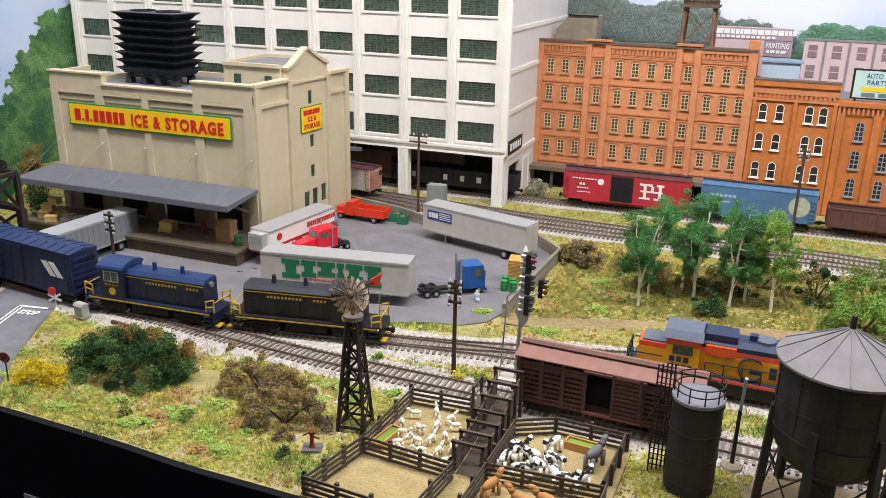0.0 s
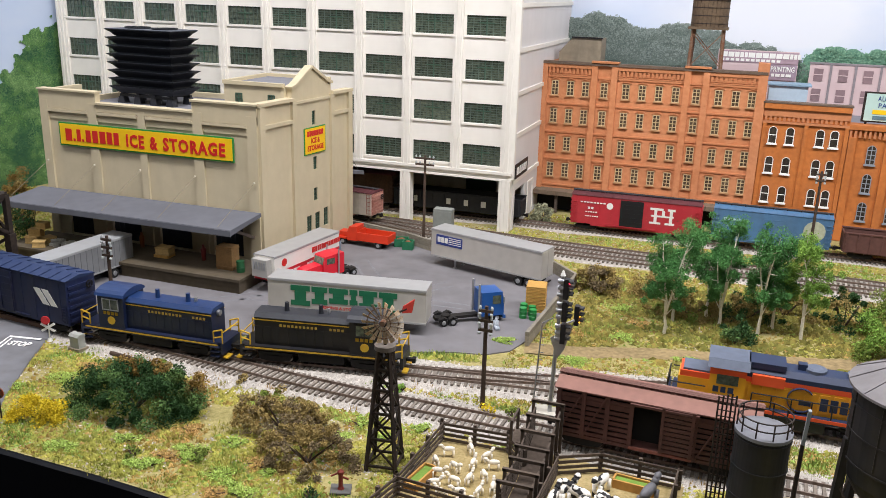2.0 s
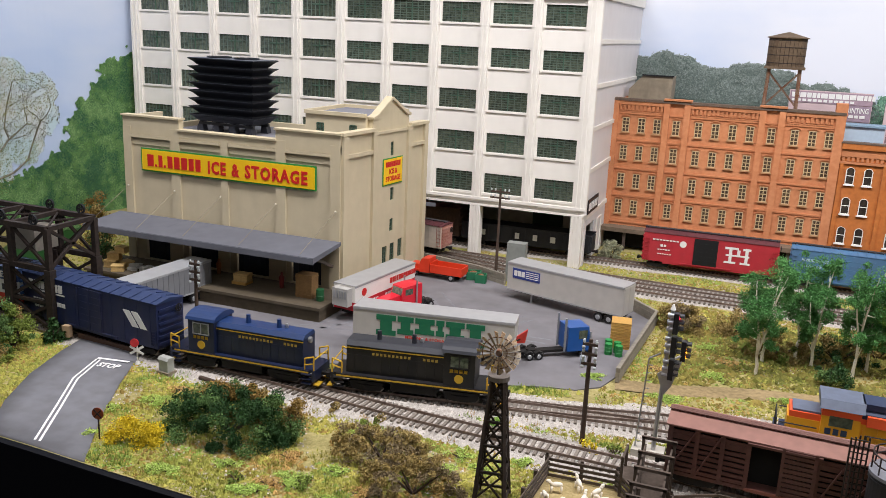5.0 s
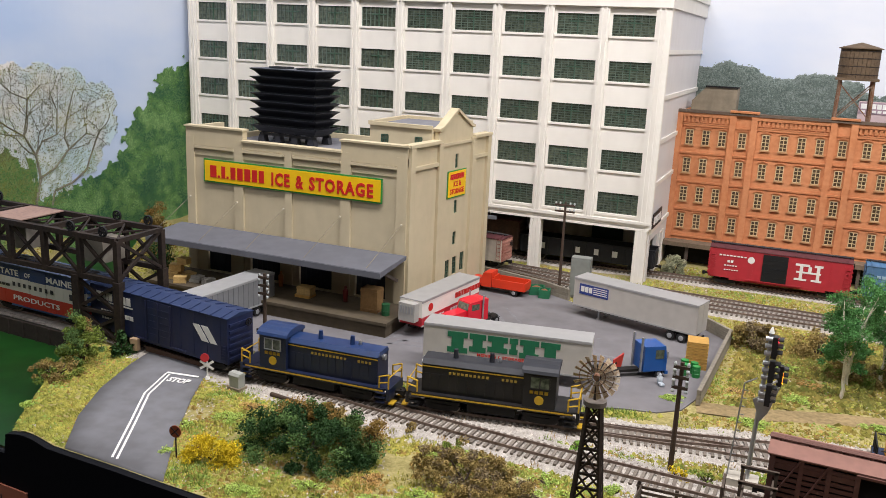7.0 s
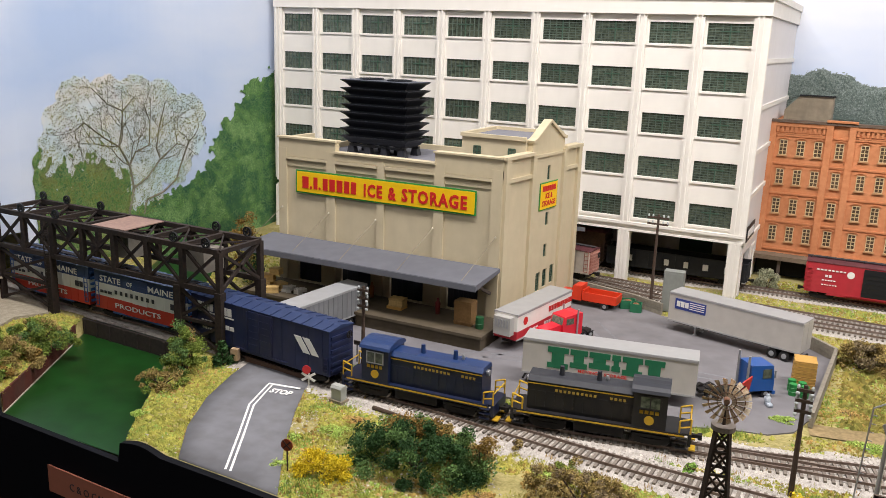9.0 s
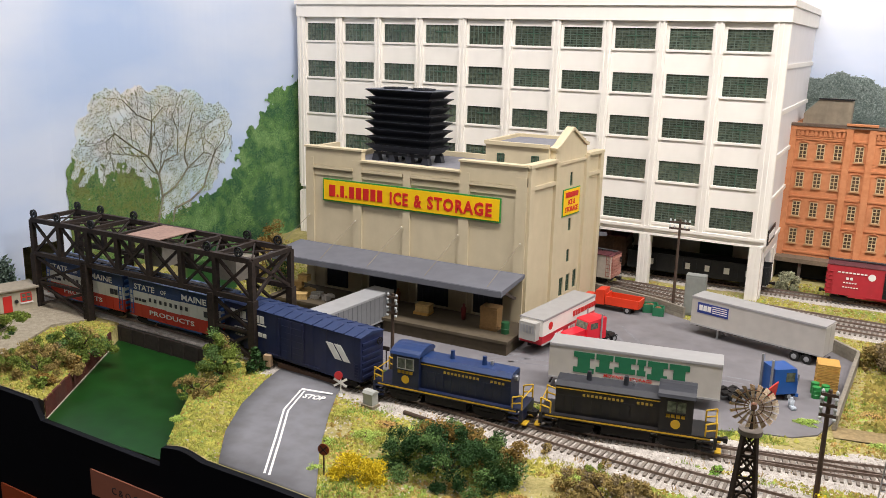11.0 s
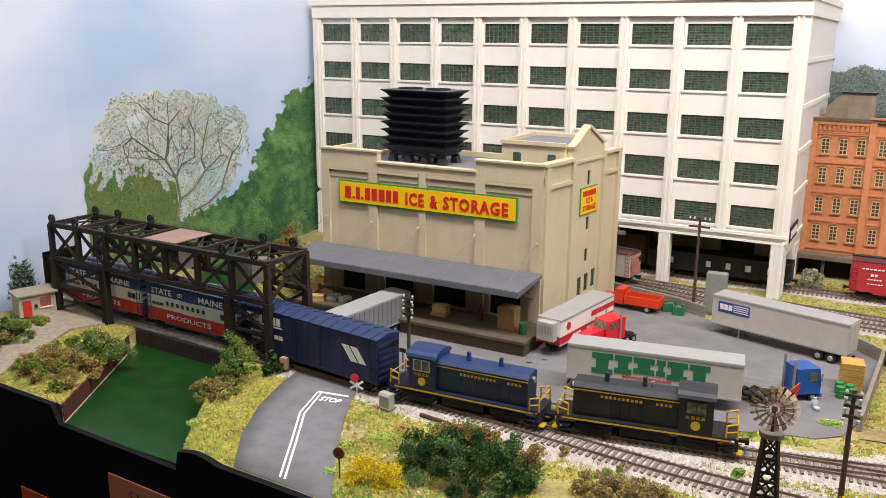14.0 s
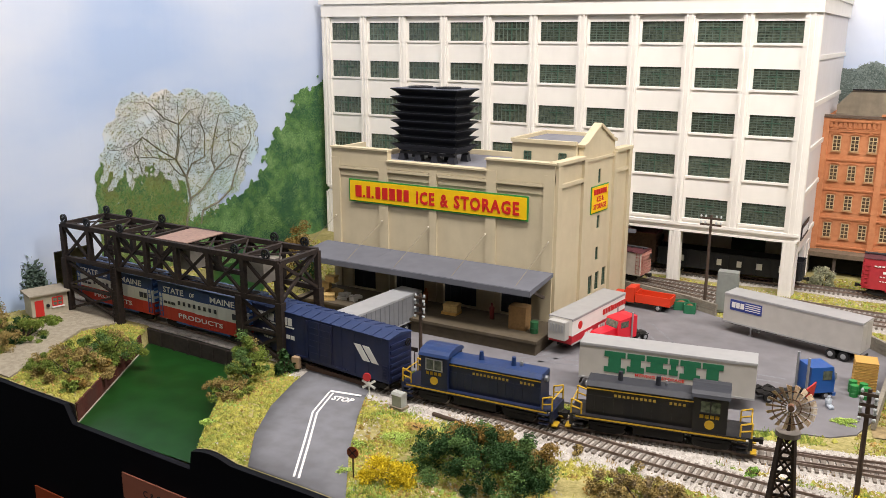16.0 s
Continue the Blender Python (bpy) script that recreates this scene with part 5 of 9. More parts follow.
    lettering(c, -1.09, [([0.2] * 10, (hx0 + hx1) / 2 - 1.9, 3.2, 0.2, 0.13), ([0.2] * 4, (hx0 + hx1) / 2 + 2.3, 3.2, 0.2, 0.13)], mat("dull_gold", "#a88d3a", 0.5, vary=0.2))
    return c


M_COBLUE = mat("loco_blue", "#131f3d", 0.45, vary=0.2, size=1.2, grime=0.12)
# roof copies of the body paints, lightened as if lit from above
M_COBLUER = mat("loco_blue_roof_lit", "#1f3866", 0.4, vary=0.2, size=1.2)
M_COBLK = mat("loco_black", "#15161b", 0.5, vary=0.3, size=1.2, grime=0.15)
M_COBLKR = mat("loco_black_roof_lit", "#292c34", 0.55, vary=0.3, size=1.2)
x = HEAD - 6.85
y, a = on_track(TRACK_A, x)
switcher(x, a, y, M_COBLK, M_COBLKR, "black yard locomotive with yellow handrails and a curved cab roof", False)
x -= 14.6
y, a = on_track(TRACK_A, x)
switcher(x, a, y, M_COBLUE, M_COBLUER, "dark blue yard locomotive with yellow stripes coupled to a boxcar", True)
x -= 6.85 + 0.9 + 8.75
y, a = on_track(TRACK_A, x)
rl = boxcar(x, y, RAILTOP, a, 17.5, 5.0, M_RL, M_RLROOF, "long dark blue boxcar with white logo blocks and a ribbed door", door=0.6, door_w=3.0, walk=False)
lettering(rl, -1.58, [([0.62, 0.5, 0.22, 0.5], -7.8, 3.75, 0.75, 0.1), ([0.55, 0.22, 0.6, 0.55], -5.4, 3.75, 0.75, 0.1), ([4.9], -7.8, 3.5, 0.14, 0)], M_LETW)
lettering(rl, -1.58, [([0.3] * 5, -7.3, 2.6, 0.22, 0.1), ([0.5, 0.5], -4.0, 2.4, 0.4, 0.1), ([0.25] * 4, -7.2, 1.9, 0.2, 0.1)], M_LETW)
bm = B()
for o in (0, 1.0):
    prism(bm, [(4.7 + o, 3.9), (5.5 + o, 3.9), (6.6 + o, 2.5), (5.8 + o, 2.5)], -1.6, -1.57, "y")
part("slanted_logo", bm, M_LETW, rl)
bm = B()
for k in (-1.1, 0.4, 1.9):
    box(bm, k - 0.07, -1.72, 1.1, k + 0.07, -1.64, 4.8)
part("door_post", bm, M_RL, rl)
x -= 8.75 + 0.9 + 6.6
maine(x, True)
x -= 13.2 + 0.9
maine(x, False)

# standing cars in the far yard
M_NH = mat("boxcar_red", "#b02a35", 0.55, vary=0.15, size=1.5, grime=0.1)
M_NHROOF = mat("boxcar_dark_roof", "#5e2e33", 0.8, vary=0.3)
nh = boxcar(-12.7, 111.3, RAILTOP, 1, 16.3, 4.65, M_NH, M_NHROOF, "bright red boxcar with a black door and white logo blocks", door=-0.4, door_w=2.9, door_m=M_BLACK, group="cars standing in the yard")
lettering(nh, -1.6, [([0.3] * 8, -7.0, 3.75, 0.16, 0.12), ([0.3, 0.3], -6.0, 2.95, 0.3, 0.12), ([0.22] * 5, -6.3, 2.5, 0.14, 0.1), ([0.2] * 6, -6.3, 1.95, 0.12, 0.1)], M_LETW)
for x0, z0, x1, z1 in ((2.4, 3.95, 4.6, 4.35), (5.3, 3.95, 6.6, 4.35), (3.1, 3.05, 3.6, 3.95), (5.7, 3.05, 6.2, 3.95), (4.4, 3.05, 4.9, 3.95), (2.6, 2.75, 6.4, 3.05), (3.1, 1.8, 3.6, 2.75), (5.7, 1.8, 6.2, 2.75), (2.4, 1.45, 4.3, 1.8), (5.0, 1.45, 6.6, 1.8)):
    part("white_logo_bar", box(B(), 1.9 + (x0 - 2.4) * 0.74, -1.585, 1.85 + (z0 - 1.45) * 0.72, 1.9 + (x1 - 2.4) * 0.74, -1.56, 1.85 + (z1 - 1.45) * 0.72), M_LETW, nh)
part("round_emblem", moved(lathe(B(), [(0.26, 0), (0.42, 0), (0.42, 0.04), (0.26, 0.04)], 20), T(-3.2, -1.55, 3.55, 0, 90)), M_LETW, nh)
M_GN = mat("boxcar_sky_blue", "#4f779e", 0.55, vary=0.2, size=1.5, grime=0.2)
gn = boxcar(3.8, 111.6, RAILTOP, 0, 13.6, 4.65, M_GN, M_GN, "sky blue boxcar with a faded round emblem", door=0.3, door_w=2.6, group="cars standing in the yard")
part("round_emblem", rod(B(), (4.9, -1.55, 3.0), (4.9, -1.59, 3.0), 1.25, n=24), mat("emblem_pale", "#b9bda4", 0.6, vary=0.3), gn)
lettering(gn, -1.58, [([0.4] * 6, -5.6, 3.3, 0.35, 0.12), ([0.3] * 5, -5.2, 2.6, 0.25, 0.1)], mat("letter_faded", "#9fb9cc", 0.6))


def gondola(x, y, rz, L, H, paint, label, bars_m=None, group="cars standing in the yard"):
    c = thing("gondola", x, y, RAILTOP, rz, label, "gondola", group)
    W = 3.0
    for s in (-1, 1):
        part("side", box(B(), -L / 2, s * W / 2 - 0.1, 0.95, L / 2, s * W / 2 + 0.1, H), paint, c)
        part("end", box(B(), s * L / 2 - 0.1, -W / 2 + 0.101, 0.95, s * L / 2 + 0.1, W / 2 - 0.101, H - 0.1), paint, c)
        part("top_rail", box(B(), -L / 2 - 0.1, s * W / 2 - 0.18, H, L / 2 + 0.1, s * W / 2 + 0.18, H + 0.14), paint, c)
        for k in range(11):
            xx = -L / 2 + 0.3 + (L - 0.6) * k / 10
            part("rib", box(B(), xx - 0.1, s * W / 2 + (0.1 if s > 0 else -0.22), 0.95, xx + 0.1, s * W / 2 + (0.22 if s > 0 else -0.1), H), paint, c)
        add_bogie(c, s * (L / 2 - 2.0))
        add_coupler(c, s * L / 2, s)
    part("floor", box(B(), -L / 2 + 0.1, -W / 2 + 0.1, 0.8, L / 2 - 0.1, W / 2 - 0.1, 1.05), paint, c)
    # dark block in the open car, put there as its inner shade
    part("load", box(B(), -L / 2 + 0.3, -W / 2 + 0.2, 1.05, L / 2 - 0.3, W / 2 - 0.2, H - 0.5), M_SHADE, c)
    return c


M_GONBR = mat("gondola_brown", "#5e3d36", 0.75, vary=0.3, size=1)
gondola(18.9, 111.8, 0, 13.6, 3.2, M_GONBR, "brown ribbed gondola beside the brick hall")
M_GONBK = mat("gondola_black", "#22242a", 0.7, vary=0.3, size=1)
g = gondola(-36.6, 110.5, 1, 18.0, 3.1, M_GONBK, "long black gondola with white letter blocks under the loft building")
lettering(g, -1.74, [([0.5], -6.0, 1.7, 0.8, 0), ([0.6], -1.3, 1.7, 0.8, 0), ([0.6], 1.2, 1.7, 0.8, 0), ([0.7], 3.6, 1.7, 0.8, 0), ([0.25], 6.3, 1.7, 0.8, 0)], M_LETW)
M_WOODCAR = mat("weathered_car", "#5b4335", 0.9, vary=0.4, size=0.6, grime=0.3)
boxcar(-52.6, 110.4, RAILTOP, 0, 13.2, 4.8, M_WOODCAR, M_NHROOF, "weathered brown wooden boxcar under the loft building", door=0, group="cars standing in the yard")
M_REEFER = mat("reefer_side", "#d5cbbf", 0.75, vary=0.12, size=1, grime=0.3)
M_REEFEND = mat("reefer_end", "#9a5a4c", 0.8, second="#b98a7c", size=0.5, grime=0.3)
reef = boxcar(-51.9, 103.2, RAILTOP, -7, 13.2, 3.9, M_REEFER, M_NHROOF, "white refrigerator car with faded red ends behind the ice house", door=0, group="cars standing in the yard", end=M_REEFEND)
part("end_sheet", box(B(), 6.58, -1.5, 0.98, 6.63, 1.5, 3.88), M_REEFEND, reef, "faded red end wall")

# road diesel on the branch and the stock car on the siding
M_CHY = mat("diesel_yellow", "#e3a21c", 0.45, vary=0.1, size=1.5, grime=0.1)
M_CHO = mat("diesel_vermilion", "#e2562a", 0.45, vary=0.1, size=1.5)
M_CHB = mat("diesel_blue", "#22304f", 0.5, vary=0.2, size=1.5)
M_CHGREY = mat("diesel_grey", "#5d6678", 0.5, vary=0.2)
ch = thing("road_locomotive", 4.5, 63.3, RAILTOP, 0, "yellow, vermilion and blue road locomotive on the branch track", "locomotive")
L = 17.4
part("frame", box(B(), -L / 2 + 0.4, -1.55, 1.15, L / 2 - 0.4, 1.55, 1.55), M_CHB, ch, bevel=0.04)
part("sill_stripe", box(B(), -L / 2 + 0.4, -1.6, 1.3, L / 2 - 0.4, -1.551, 1.55), M_CHO, ch)
part("long_hood", box(B(), -3.2, -1.05, 1.55, 7.6, 1.05, 3.35), M_CHY, ch)
part("vermilion_band", box(B(), -3.2, -1.08, 3.35, 7.6, 1.08, 3.75), M_CHO, ch)
part("hood_top", prism(B(), [(-1.08, 3.75), (1.08, 3.75), (1.08, 4.1), (0.7, 4.5), (-0.7, 4.5), (-1.08, 4.1)], -3.2, 7.6, "x"), M_CHB, ch)
part("short_hood", box(B(), -7.9, -1.1, 1.55, -5.7, 1.1, 3.0), M_CHY, ch, bevel=0.08)
part("nose_top", box(B(), -7.8, -1.08, 3.0, -5.7, 1.08, 3.45), M_CHO, ch, bevel=0.15)
part("nose_roof", box(B(), -7.6, -0.95, 3.45, -5.7, 0.95, 3.6), M_CHGREY, ch)
part("cab", box(B(), -5.7, -1.5, 1.55, -3.2, 1.5, 4.0), M_CHY, ch, bevel=0.05)
part("cab_band", box(B(), -5.72, -1.52, 3.7, -3.18, 1.52, 4.25), M_CHO, ch)
part("cab_roof", prism(B(), [(-1.65, 4.25), (1.65, 4.25), (1.2, 4.85), (-1.2, 4.85)], -5.9, -3.0, "x"), M_CHGREY, ch)
part("cab_window", box(B(), -5.2, -1.56, 3.0, -3.7, -1.5, 3.75), M_PANE, ch)
bar_row(ch, M_CHB, -5.4, 2.35, (0.4, 0.35, 0.4), 0.45, -1.5, 0.15, 0.04)
bar_row(ch, M_CHB, -5.4, 1.75, (0.35, 0.35, 0.35, 0.35), 0.4, -1.5, 0.12, 0.04)
for k in range(11):
    xx = -2.6 + k * 0.95
    part("hood_door", box(B(), xx - 0.36, -1.11, 1.75, xx + 0.36, -1.04, 3.2), M_CHY, ch)
part("blower_duct", box(B(), -2.8, -1.35, 3.3, -0.6, -1.0, 4.05), M_CHO, ch, bevel=0.05)
part("air_filter", box(B(), -3.1, -0.95, 4.4, -0.6, 0.95, 4.85), M_CHB, ch, bevel=0.05)
for xx in (1.4, 4.2, 5.9):
    part("roof_fan", lathe(B(), [(0.75, 4.5), (0.75, 4.72), (0.5, 4.78)], 20, (xx, 0)), M_CHGREY, ch)
part("exhaust_pipe", box(B(), 0.2, -0.3, 4.5, 0.8, 0.3, 4.95), M_CHB, ch)
bm = B()
n = 22
ring = [(0.9 * math.cos(math.radians(40 + 280 * i / n)), 0.9 * math.sin(math.radians(40 + 280 * i / n))) for i in range(n + 1)]
for p, q in zip(ring, ring[1:]):
    beam(bm, (0.6 + p[0], -1.13, 2.6 + p[1]), (0.6 + q[0], -1.13, 2.6 + q[1]), 0.38, 0.05)
box(bm, 0.5, -1.15, 2.2, 1.3, -1.1, 2.6)
part("round_logo", bm, M_CHB, ch)
bar_row(ch, M_CHB, 1.9, 2.0, (0.5, 0.5, 0.5, 0.5, 0.2, 0.5), 0.95, -1.1, 0.16, 0.05)
for e in (-1, 1):
    xe = e * L / 2
    part("end_sheet", box(B(), min(xe, xe - e * 0.25), -1.5, 0.4, max(xe, xe - e * 0.25), 1.5, 1.6), M_CHB, ch)
    add_coupler(ch, xe, e, 0.85)
    bm = B()
    for q in (-1.3, -0.45, 0.45, 1.3):
        rod(bm, (xe - e * 0.1, q, 1.6), (xe - e * 0.1, q, 2.75), 0.05, n=6)
    rod(bm, (xe - e * 0.1, -1.3, 2.75), (xe - e * 0.1, 1.3, 2.75), 0.05, n=6)
    part("end_rail", bm, M_BLACK, ch)
for q in (-1.5, 1.5):
    for k in range(9):
        part("stanchion", rod(B(), (-2.7 + k * 1.35, q, 1.55), (-2.7 + k * 1.35, q, 2.7), 0.05, n=6), M_BLACK, ch)
    part("handrail", rod(B(), (-2.7, q, 2.7), (8.1, q, 2.7), 0.05, n=6), M_BLACK, ch)
    part("handrail", rod(B(), (-8.4, q, 2.6), (-5.9, q, 2.6), 0.05, n=6), M_BLACK, ch)
for k in (-1, 1):
    bogie_engine(ch, k * 5.2, 3.6)
part("fuel_tank", box(B(), -2.4, -1.4, 0.3, 2.4, 1.4, 1.15), M_BLACK, ch, bevel=0.2)

M_STOCK = mat("stock_brown", "#5d3a33", 0.8, vary=0.3, size=0.8, grime=0.2)
M_STOCKR = mat("stock_roof", "#8a6459", 0.8, vary=0.2, size=1.5)
sy, sa = on_track(TRACK_C, -4.3)
st = thing("stock_car", -4.3, sy, RAILTOP, sa, "brown slatted wooden stock car with its door open", "stock car")
L, W, H = 13.0, 3.1, 4.3
part("floor", box(B(), -L / 2, -W / 2, 0.8, L / 2, W / 2, 1.05), M_STOCK, st)
part("back_wall", box(B(), -L / 2, W / 2 - 0.15, 1.05, L / 2, W / 2, H), M_STOCK, st)
for e in (-1, 1):
    part("end_wall", box(B(), min(e * L / 2, e * (L / 2 - 0.15)), -W / 2 + 0.151, 1.05, max(e * L / 2, e * (L / 2 - 0.15)), W / 2 - 0.151, H), M_STOCK, st)
    add_bogie(st, e * (L / 2 - 1.9))
    add_coupler(st, e * L / 2, e)
# dark sheet added behind the slats in place of the shade inside
part("dark_inside", box(B(), -L / 2 + 0.2, -0.6, 1.06, L / 2 - 0.2, -0.5, H - 0.1), M_SHADE, st)
for k in range(9):
    z = 1.12 + k * 0.38
    for x0, x1 in ((-L / 2, -1.4), (2.6, L / 2)):
        if k == 6:
            part("plank", box(B(), x0, -W / 2 - 0.02, z, x1, -W / 2 + 0.1, z + 0.36), M_STOCK, st)
        else:
            part("slat", box(B(), x0, -W / 2, z, x1, -W / 2 + 0.1, z + 0.24), M_STOCK, st)
for xx in (-6.3, -4.6, -3.0, -1.4, 2.7, 4.4, 6.3):
    part("post", box(B(), xx - 0.14, -W / 2 - 0.12, 1.05, xx + 0.14, -W / 2 + 0.02, H), M_STOCK, st)
for a, b in ((-6.2, -4.7), (-4.5, -3.1), (2.9, 4.3), (4.6, 6.2)):
    part("brace", beam(B(), (a, -W / 2 - 0.06, 1.1), (b, -W / 2 - 0.06, H - 0.1), 0.2, 0.1), M_STOCK, st)
sdoor = new("door")
sdoor.parent = st
for k in range(10):
    part("slat", box(B(), 0.6, -W / 2 - 0.24, 1.15 + k * 0.33, 2.7, -W / 2 - 0.13, 1.38 + k * 0.33), M_STOCK, sdoor)
for xx in (0.65, 2.55):
    part("stile", box(B(), xx - 0.1, -W / 2 - 0.3, 1.1, xx + 0.1, -W / 2 - 0.242, 4.4), M_STOCK, sdoor)
part("door_rail", box(B(), -1.5, -W / 2 - 0.3, H - 0.2, 2.9, -W / 2 - 0.02, H - 0.04), M_STOCK, st)
part("sill_board", box(B(), -1.4, -W / 2 - 0.16, 0.85, 2.7, -W / 2, 1.05), mat("faded_board", "#8c5648", 0.85, vary=0.25), st)
part("roof", prism(B(), [(-W / 2 - 0.15, H), (W / 2 + 0.15, H), (W / 2 + 0.15, H + 0.08), (0, H + 0.5), (-W / 2 - 0.15, H + 0.08)], -L / 2 - 0.15, L / 2 + 0.15, "x"), M_STOCKR, st)
bm = B()
for k in (-1, 0, 1):
    box(bm, -L / 2 - 0.2, k * 0.22 - 0.1, H + 0.56, L / 2 + 0.2, k * 0.22 + 0.1, H + 0.62)
for k in range(8):
    box(bm, -L / 2 + 0.4 + k * 1.74, -0.3, H + 0.4, -L / 2 + 0.55 + k * 1.74, 0.3, H + 0.56)
part("roof_walk", bm, mat("stock_walk", "#6a4a42", 0.85, vary=0.25), st)

# ---------------------------------------------------------------- trucks and trailers
def add_wheel(parent, x, y, z=0.45, r=0.45, w=0.32):
    whl = part("wheel", rod(B(), (x, y - w / 2, z), (x, y + w / 2, z), r, n=18), M_TYRE, parent)
    s = -1 if y < 0 else 1
    part("rim", lathe(B(), [(r * 0.55, 0), (r * 0.5, 0.03), (r * 0.2, 0.05)], 14), M_SILVER, whl)
    whl.children[0].matrix_basis = Matrix.Translation((x * U, (y + s * w / 2) * U, z * U)) @ Matrix.Rotation(radians(-90 * s), 4, "X")


def trailer(x, y, rz, L, H, paint, roof, label, ribs=18, wheels_at=1, W=2.65, z0=1.15, group="truck trailers"):
    t = thing("semi_trailer", x, y, 0.02, rz, label, "trailer", group)
    part("body", box(B(), -L / 2, -W / 2, z0, L / 2, W / 2, H), paint, t, bevel=0.06)
    part("roof", box(B(), -L / 2 - 0.03, -W / 2 - 0.03, H, L / 2 + 0.03, W / 2 + 0.03, H + 0.07), roof, t, bevel=0.03)
    for s in (-1, 1):
        part("top_rail", box(B(), -L / 2 - 0.02, s * W / 2 - 0.05, H - 0.16, L / 2 + 0.02, s * W / 2 + 0.05, H), roof, t)
        part("bottom_rail", box(B(), -L / 2 - 0.02, s * W / 2 - 0.05, z0 - 0.04, L / 2 + 0.02, s * W / 2 + 0.05, z0 + 0.12), roof, t)
    if ribs:
        for s in (-1, 1):
            for k in range(ribs):
                xx = -L / 2 + L * (k + 0.5) / ribs
                part("side_rib", box(B(), xx - 0.06, s * W / 2 - 0.03, z0 + 0.12, xx + 0.06, s * W / 2 + 0.07, H - 0.16) if s > 0 else box(B(), xx - 0.06, s * W / 2 - 0.07, z0 + 0.12, xx + 0.06, s * W / 2 + 0.03, H - 0.16), paint, t)
    e = wheels_at
    part("rear_door", box(B(), min(e * L / 2, e * (L / 2 + 0.05)), -W / 2 + 0.1, z0 + 0.1, max(e * L / 2, e * (L / 2 + 0.05)), -0.03, H - 0.12), paint, t)
    part("rear_door", box(B(), min(e * L / 2, e * (L / 2 + 0.05)), 0.03, z0 + 0.1, max(e * L / 2, e * (L / 2 + 0.05)), W / 2 - 0.1, H - 0.12), paint, t)
    part("chassis", box(B(), -L / 2 + 0.3, -0.5, 0.75, L / 2 - 0.3, 0.5, z0), M_TRUCK, t)
    for a in (1.5, 2.75):
        for s in (-1, 1):
            add_wheel(t, e * (L / 2 - a), s * (W / 2 - 0.16), 0.5, 0.5)
        part("axle", rod(B(), (e * (L / 2 - a), -1, 0.45), (e * (L / 2 - a), 1, 0.45), 0.12), M_TRUCK, t)
    part("bumper", box(B(), min(e * L / 2, e * (L / 2 - 0.15)), -W / 2 + 0.2, 0.45, max(e * L / 2, e * (L / 2 - 0.15)), W / 2 - 0.2, 0.6), M_TRUCK, t)
    for s in (-1, 1):
        bm = B()
        beam(bm, (-e * (L / 2 - 3.0), s * 0.8, 0.06), (-e * (L / 2 - 3.0), s * 0.8, z0), 0.16)
        box(bm, -e * (L / 2 - 3.0) - 0.2, s * 0.8 - 0.15, 0.0, -e * (L / 2 - 3.0) + 0.2, s * 0.8 + 0.15, 0.08)
        part("landing_leg", bm, M_SILVER, t)
    return t


M_TRGREY = mat("trailer_grey", "#b5b3ae", 0.5, 0.15, vary=0.1, size=2, grime=0.1)
M_TRSIDE = mat("trailer_side", "#bdb9b2", 0.5, 0.1, vary=0.1, size=2, grime=0.08)
M_TRROOF = mat("trailer_roof", "#a3a3a3", 0.5, 0.2, vary=0.1, size=2)
M_BKGREEN = mat("sign_deep_green", "#1f6b4a", 0.5, vary=0.1)
M_NAVY = mat("sign_navy", "#2b3f86", 0.5, vary=0.1)

# moving van trailer
bk = trailer(-33.5, 69.1, 9.5, 14.9, 4.35, M_TRSIDE, M_TRROOF, "pale grey moving trailer with green block lettering", ribs=0, wheels_at=-1)
for x0, x1, z0 in ((-5.25, -3.4, 1.95), (-3.25, -1.75, 2.2), (-1.6, 0.2, 2.4), (0.35, 1.1, 2.4), (1.25, 2.95, 2.2), (3.1, 4.8, 1.75)):
    w, z1 = x1 - x0, 3.9
    bm = box(B(), x0, -1.36, z1 - 0.52, x1, -1.325, z1)
    box(bm, x0 + w * 0.2, -1.36, z0 + 0.5, x1 - w * 0.2, -1.325, z1 - 0.52)
    box(bm, x0, -1.36, z0, x1, -1.325, z0 + 0.5)
    part("green_block", bm, M_BKGREEN, bk)
lettering(bk, -1.33, [("MOVING & STORAGE", -2.5, 1.85, 0.27, 4.2)], M_RED)
lettering(bk, -1.33, [("Local and Long Distance", -2.9, 1.4, 0.3, 5.2)], M_BKGREEN)
# container trailer with a blue panel
cx = trailer(-25.6, 88.46, -15.5, 14.2, 4.25, M_TRSIDE, M_TRROOF, "pale grey trailer with a dark blue name panel", ribs=0)
part("name_panel", box(B(), -6.4, -1.37, 2.6, -2.9, -1.325, 3.75), M_NAVY, cx)
bar_row(cx, M_LETW, -6.2, 2.9, (0.4, 0.4, 0.4), 0.6, -1.37, 0.08, 0.03)
for k in range(4):
    part("panel_stripe", box(B(), -4.7, -1.395, 2.85 + k * 0.22, -3.05, -1.37, 2.93 + k * 0.22), M_LETW, cx)
# ribbed trailer backed to the dock
trailer(-63.4, 67.6, 85, 12.6, 4.1, mat("trailer_silver", "#909295", 0.4, 0.3, vary=0.12, size=1.5), mat("silver_roof", "#b0b2b4", 0.45, 0.3, vary=0.1, size=2), "ribbed silver trailer backed against the loading dock", ribs=17)

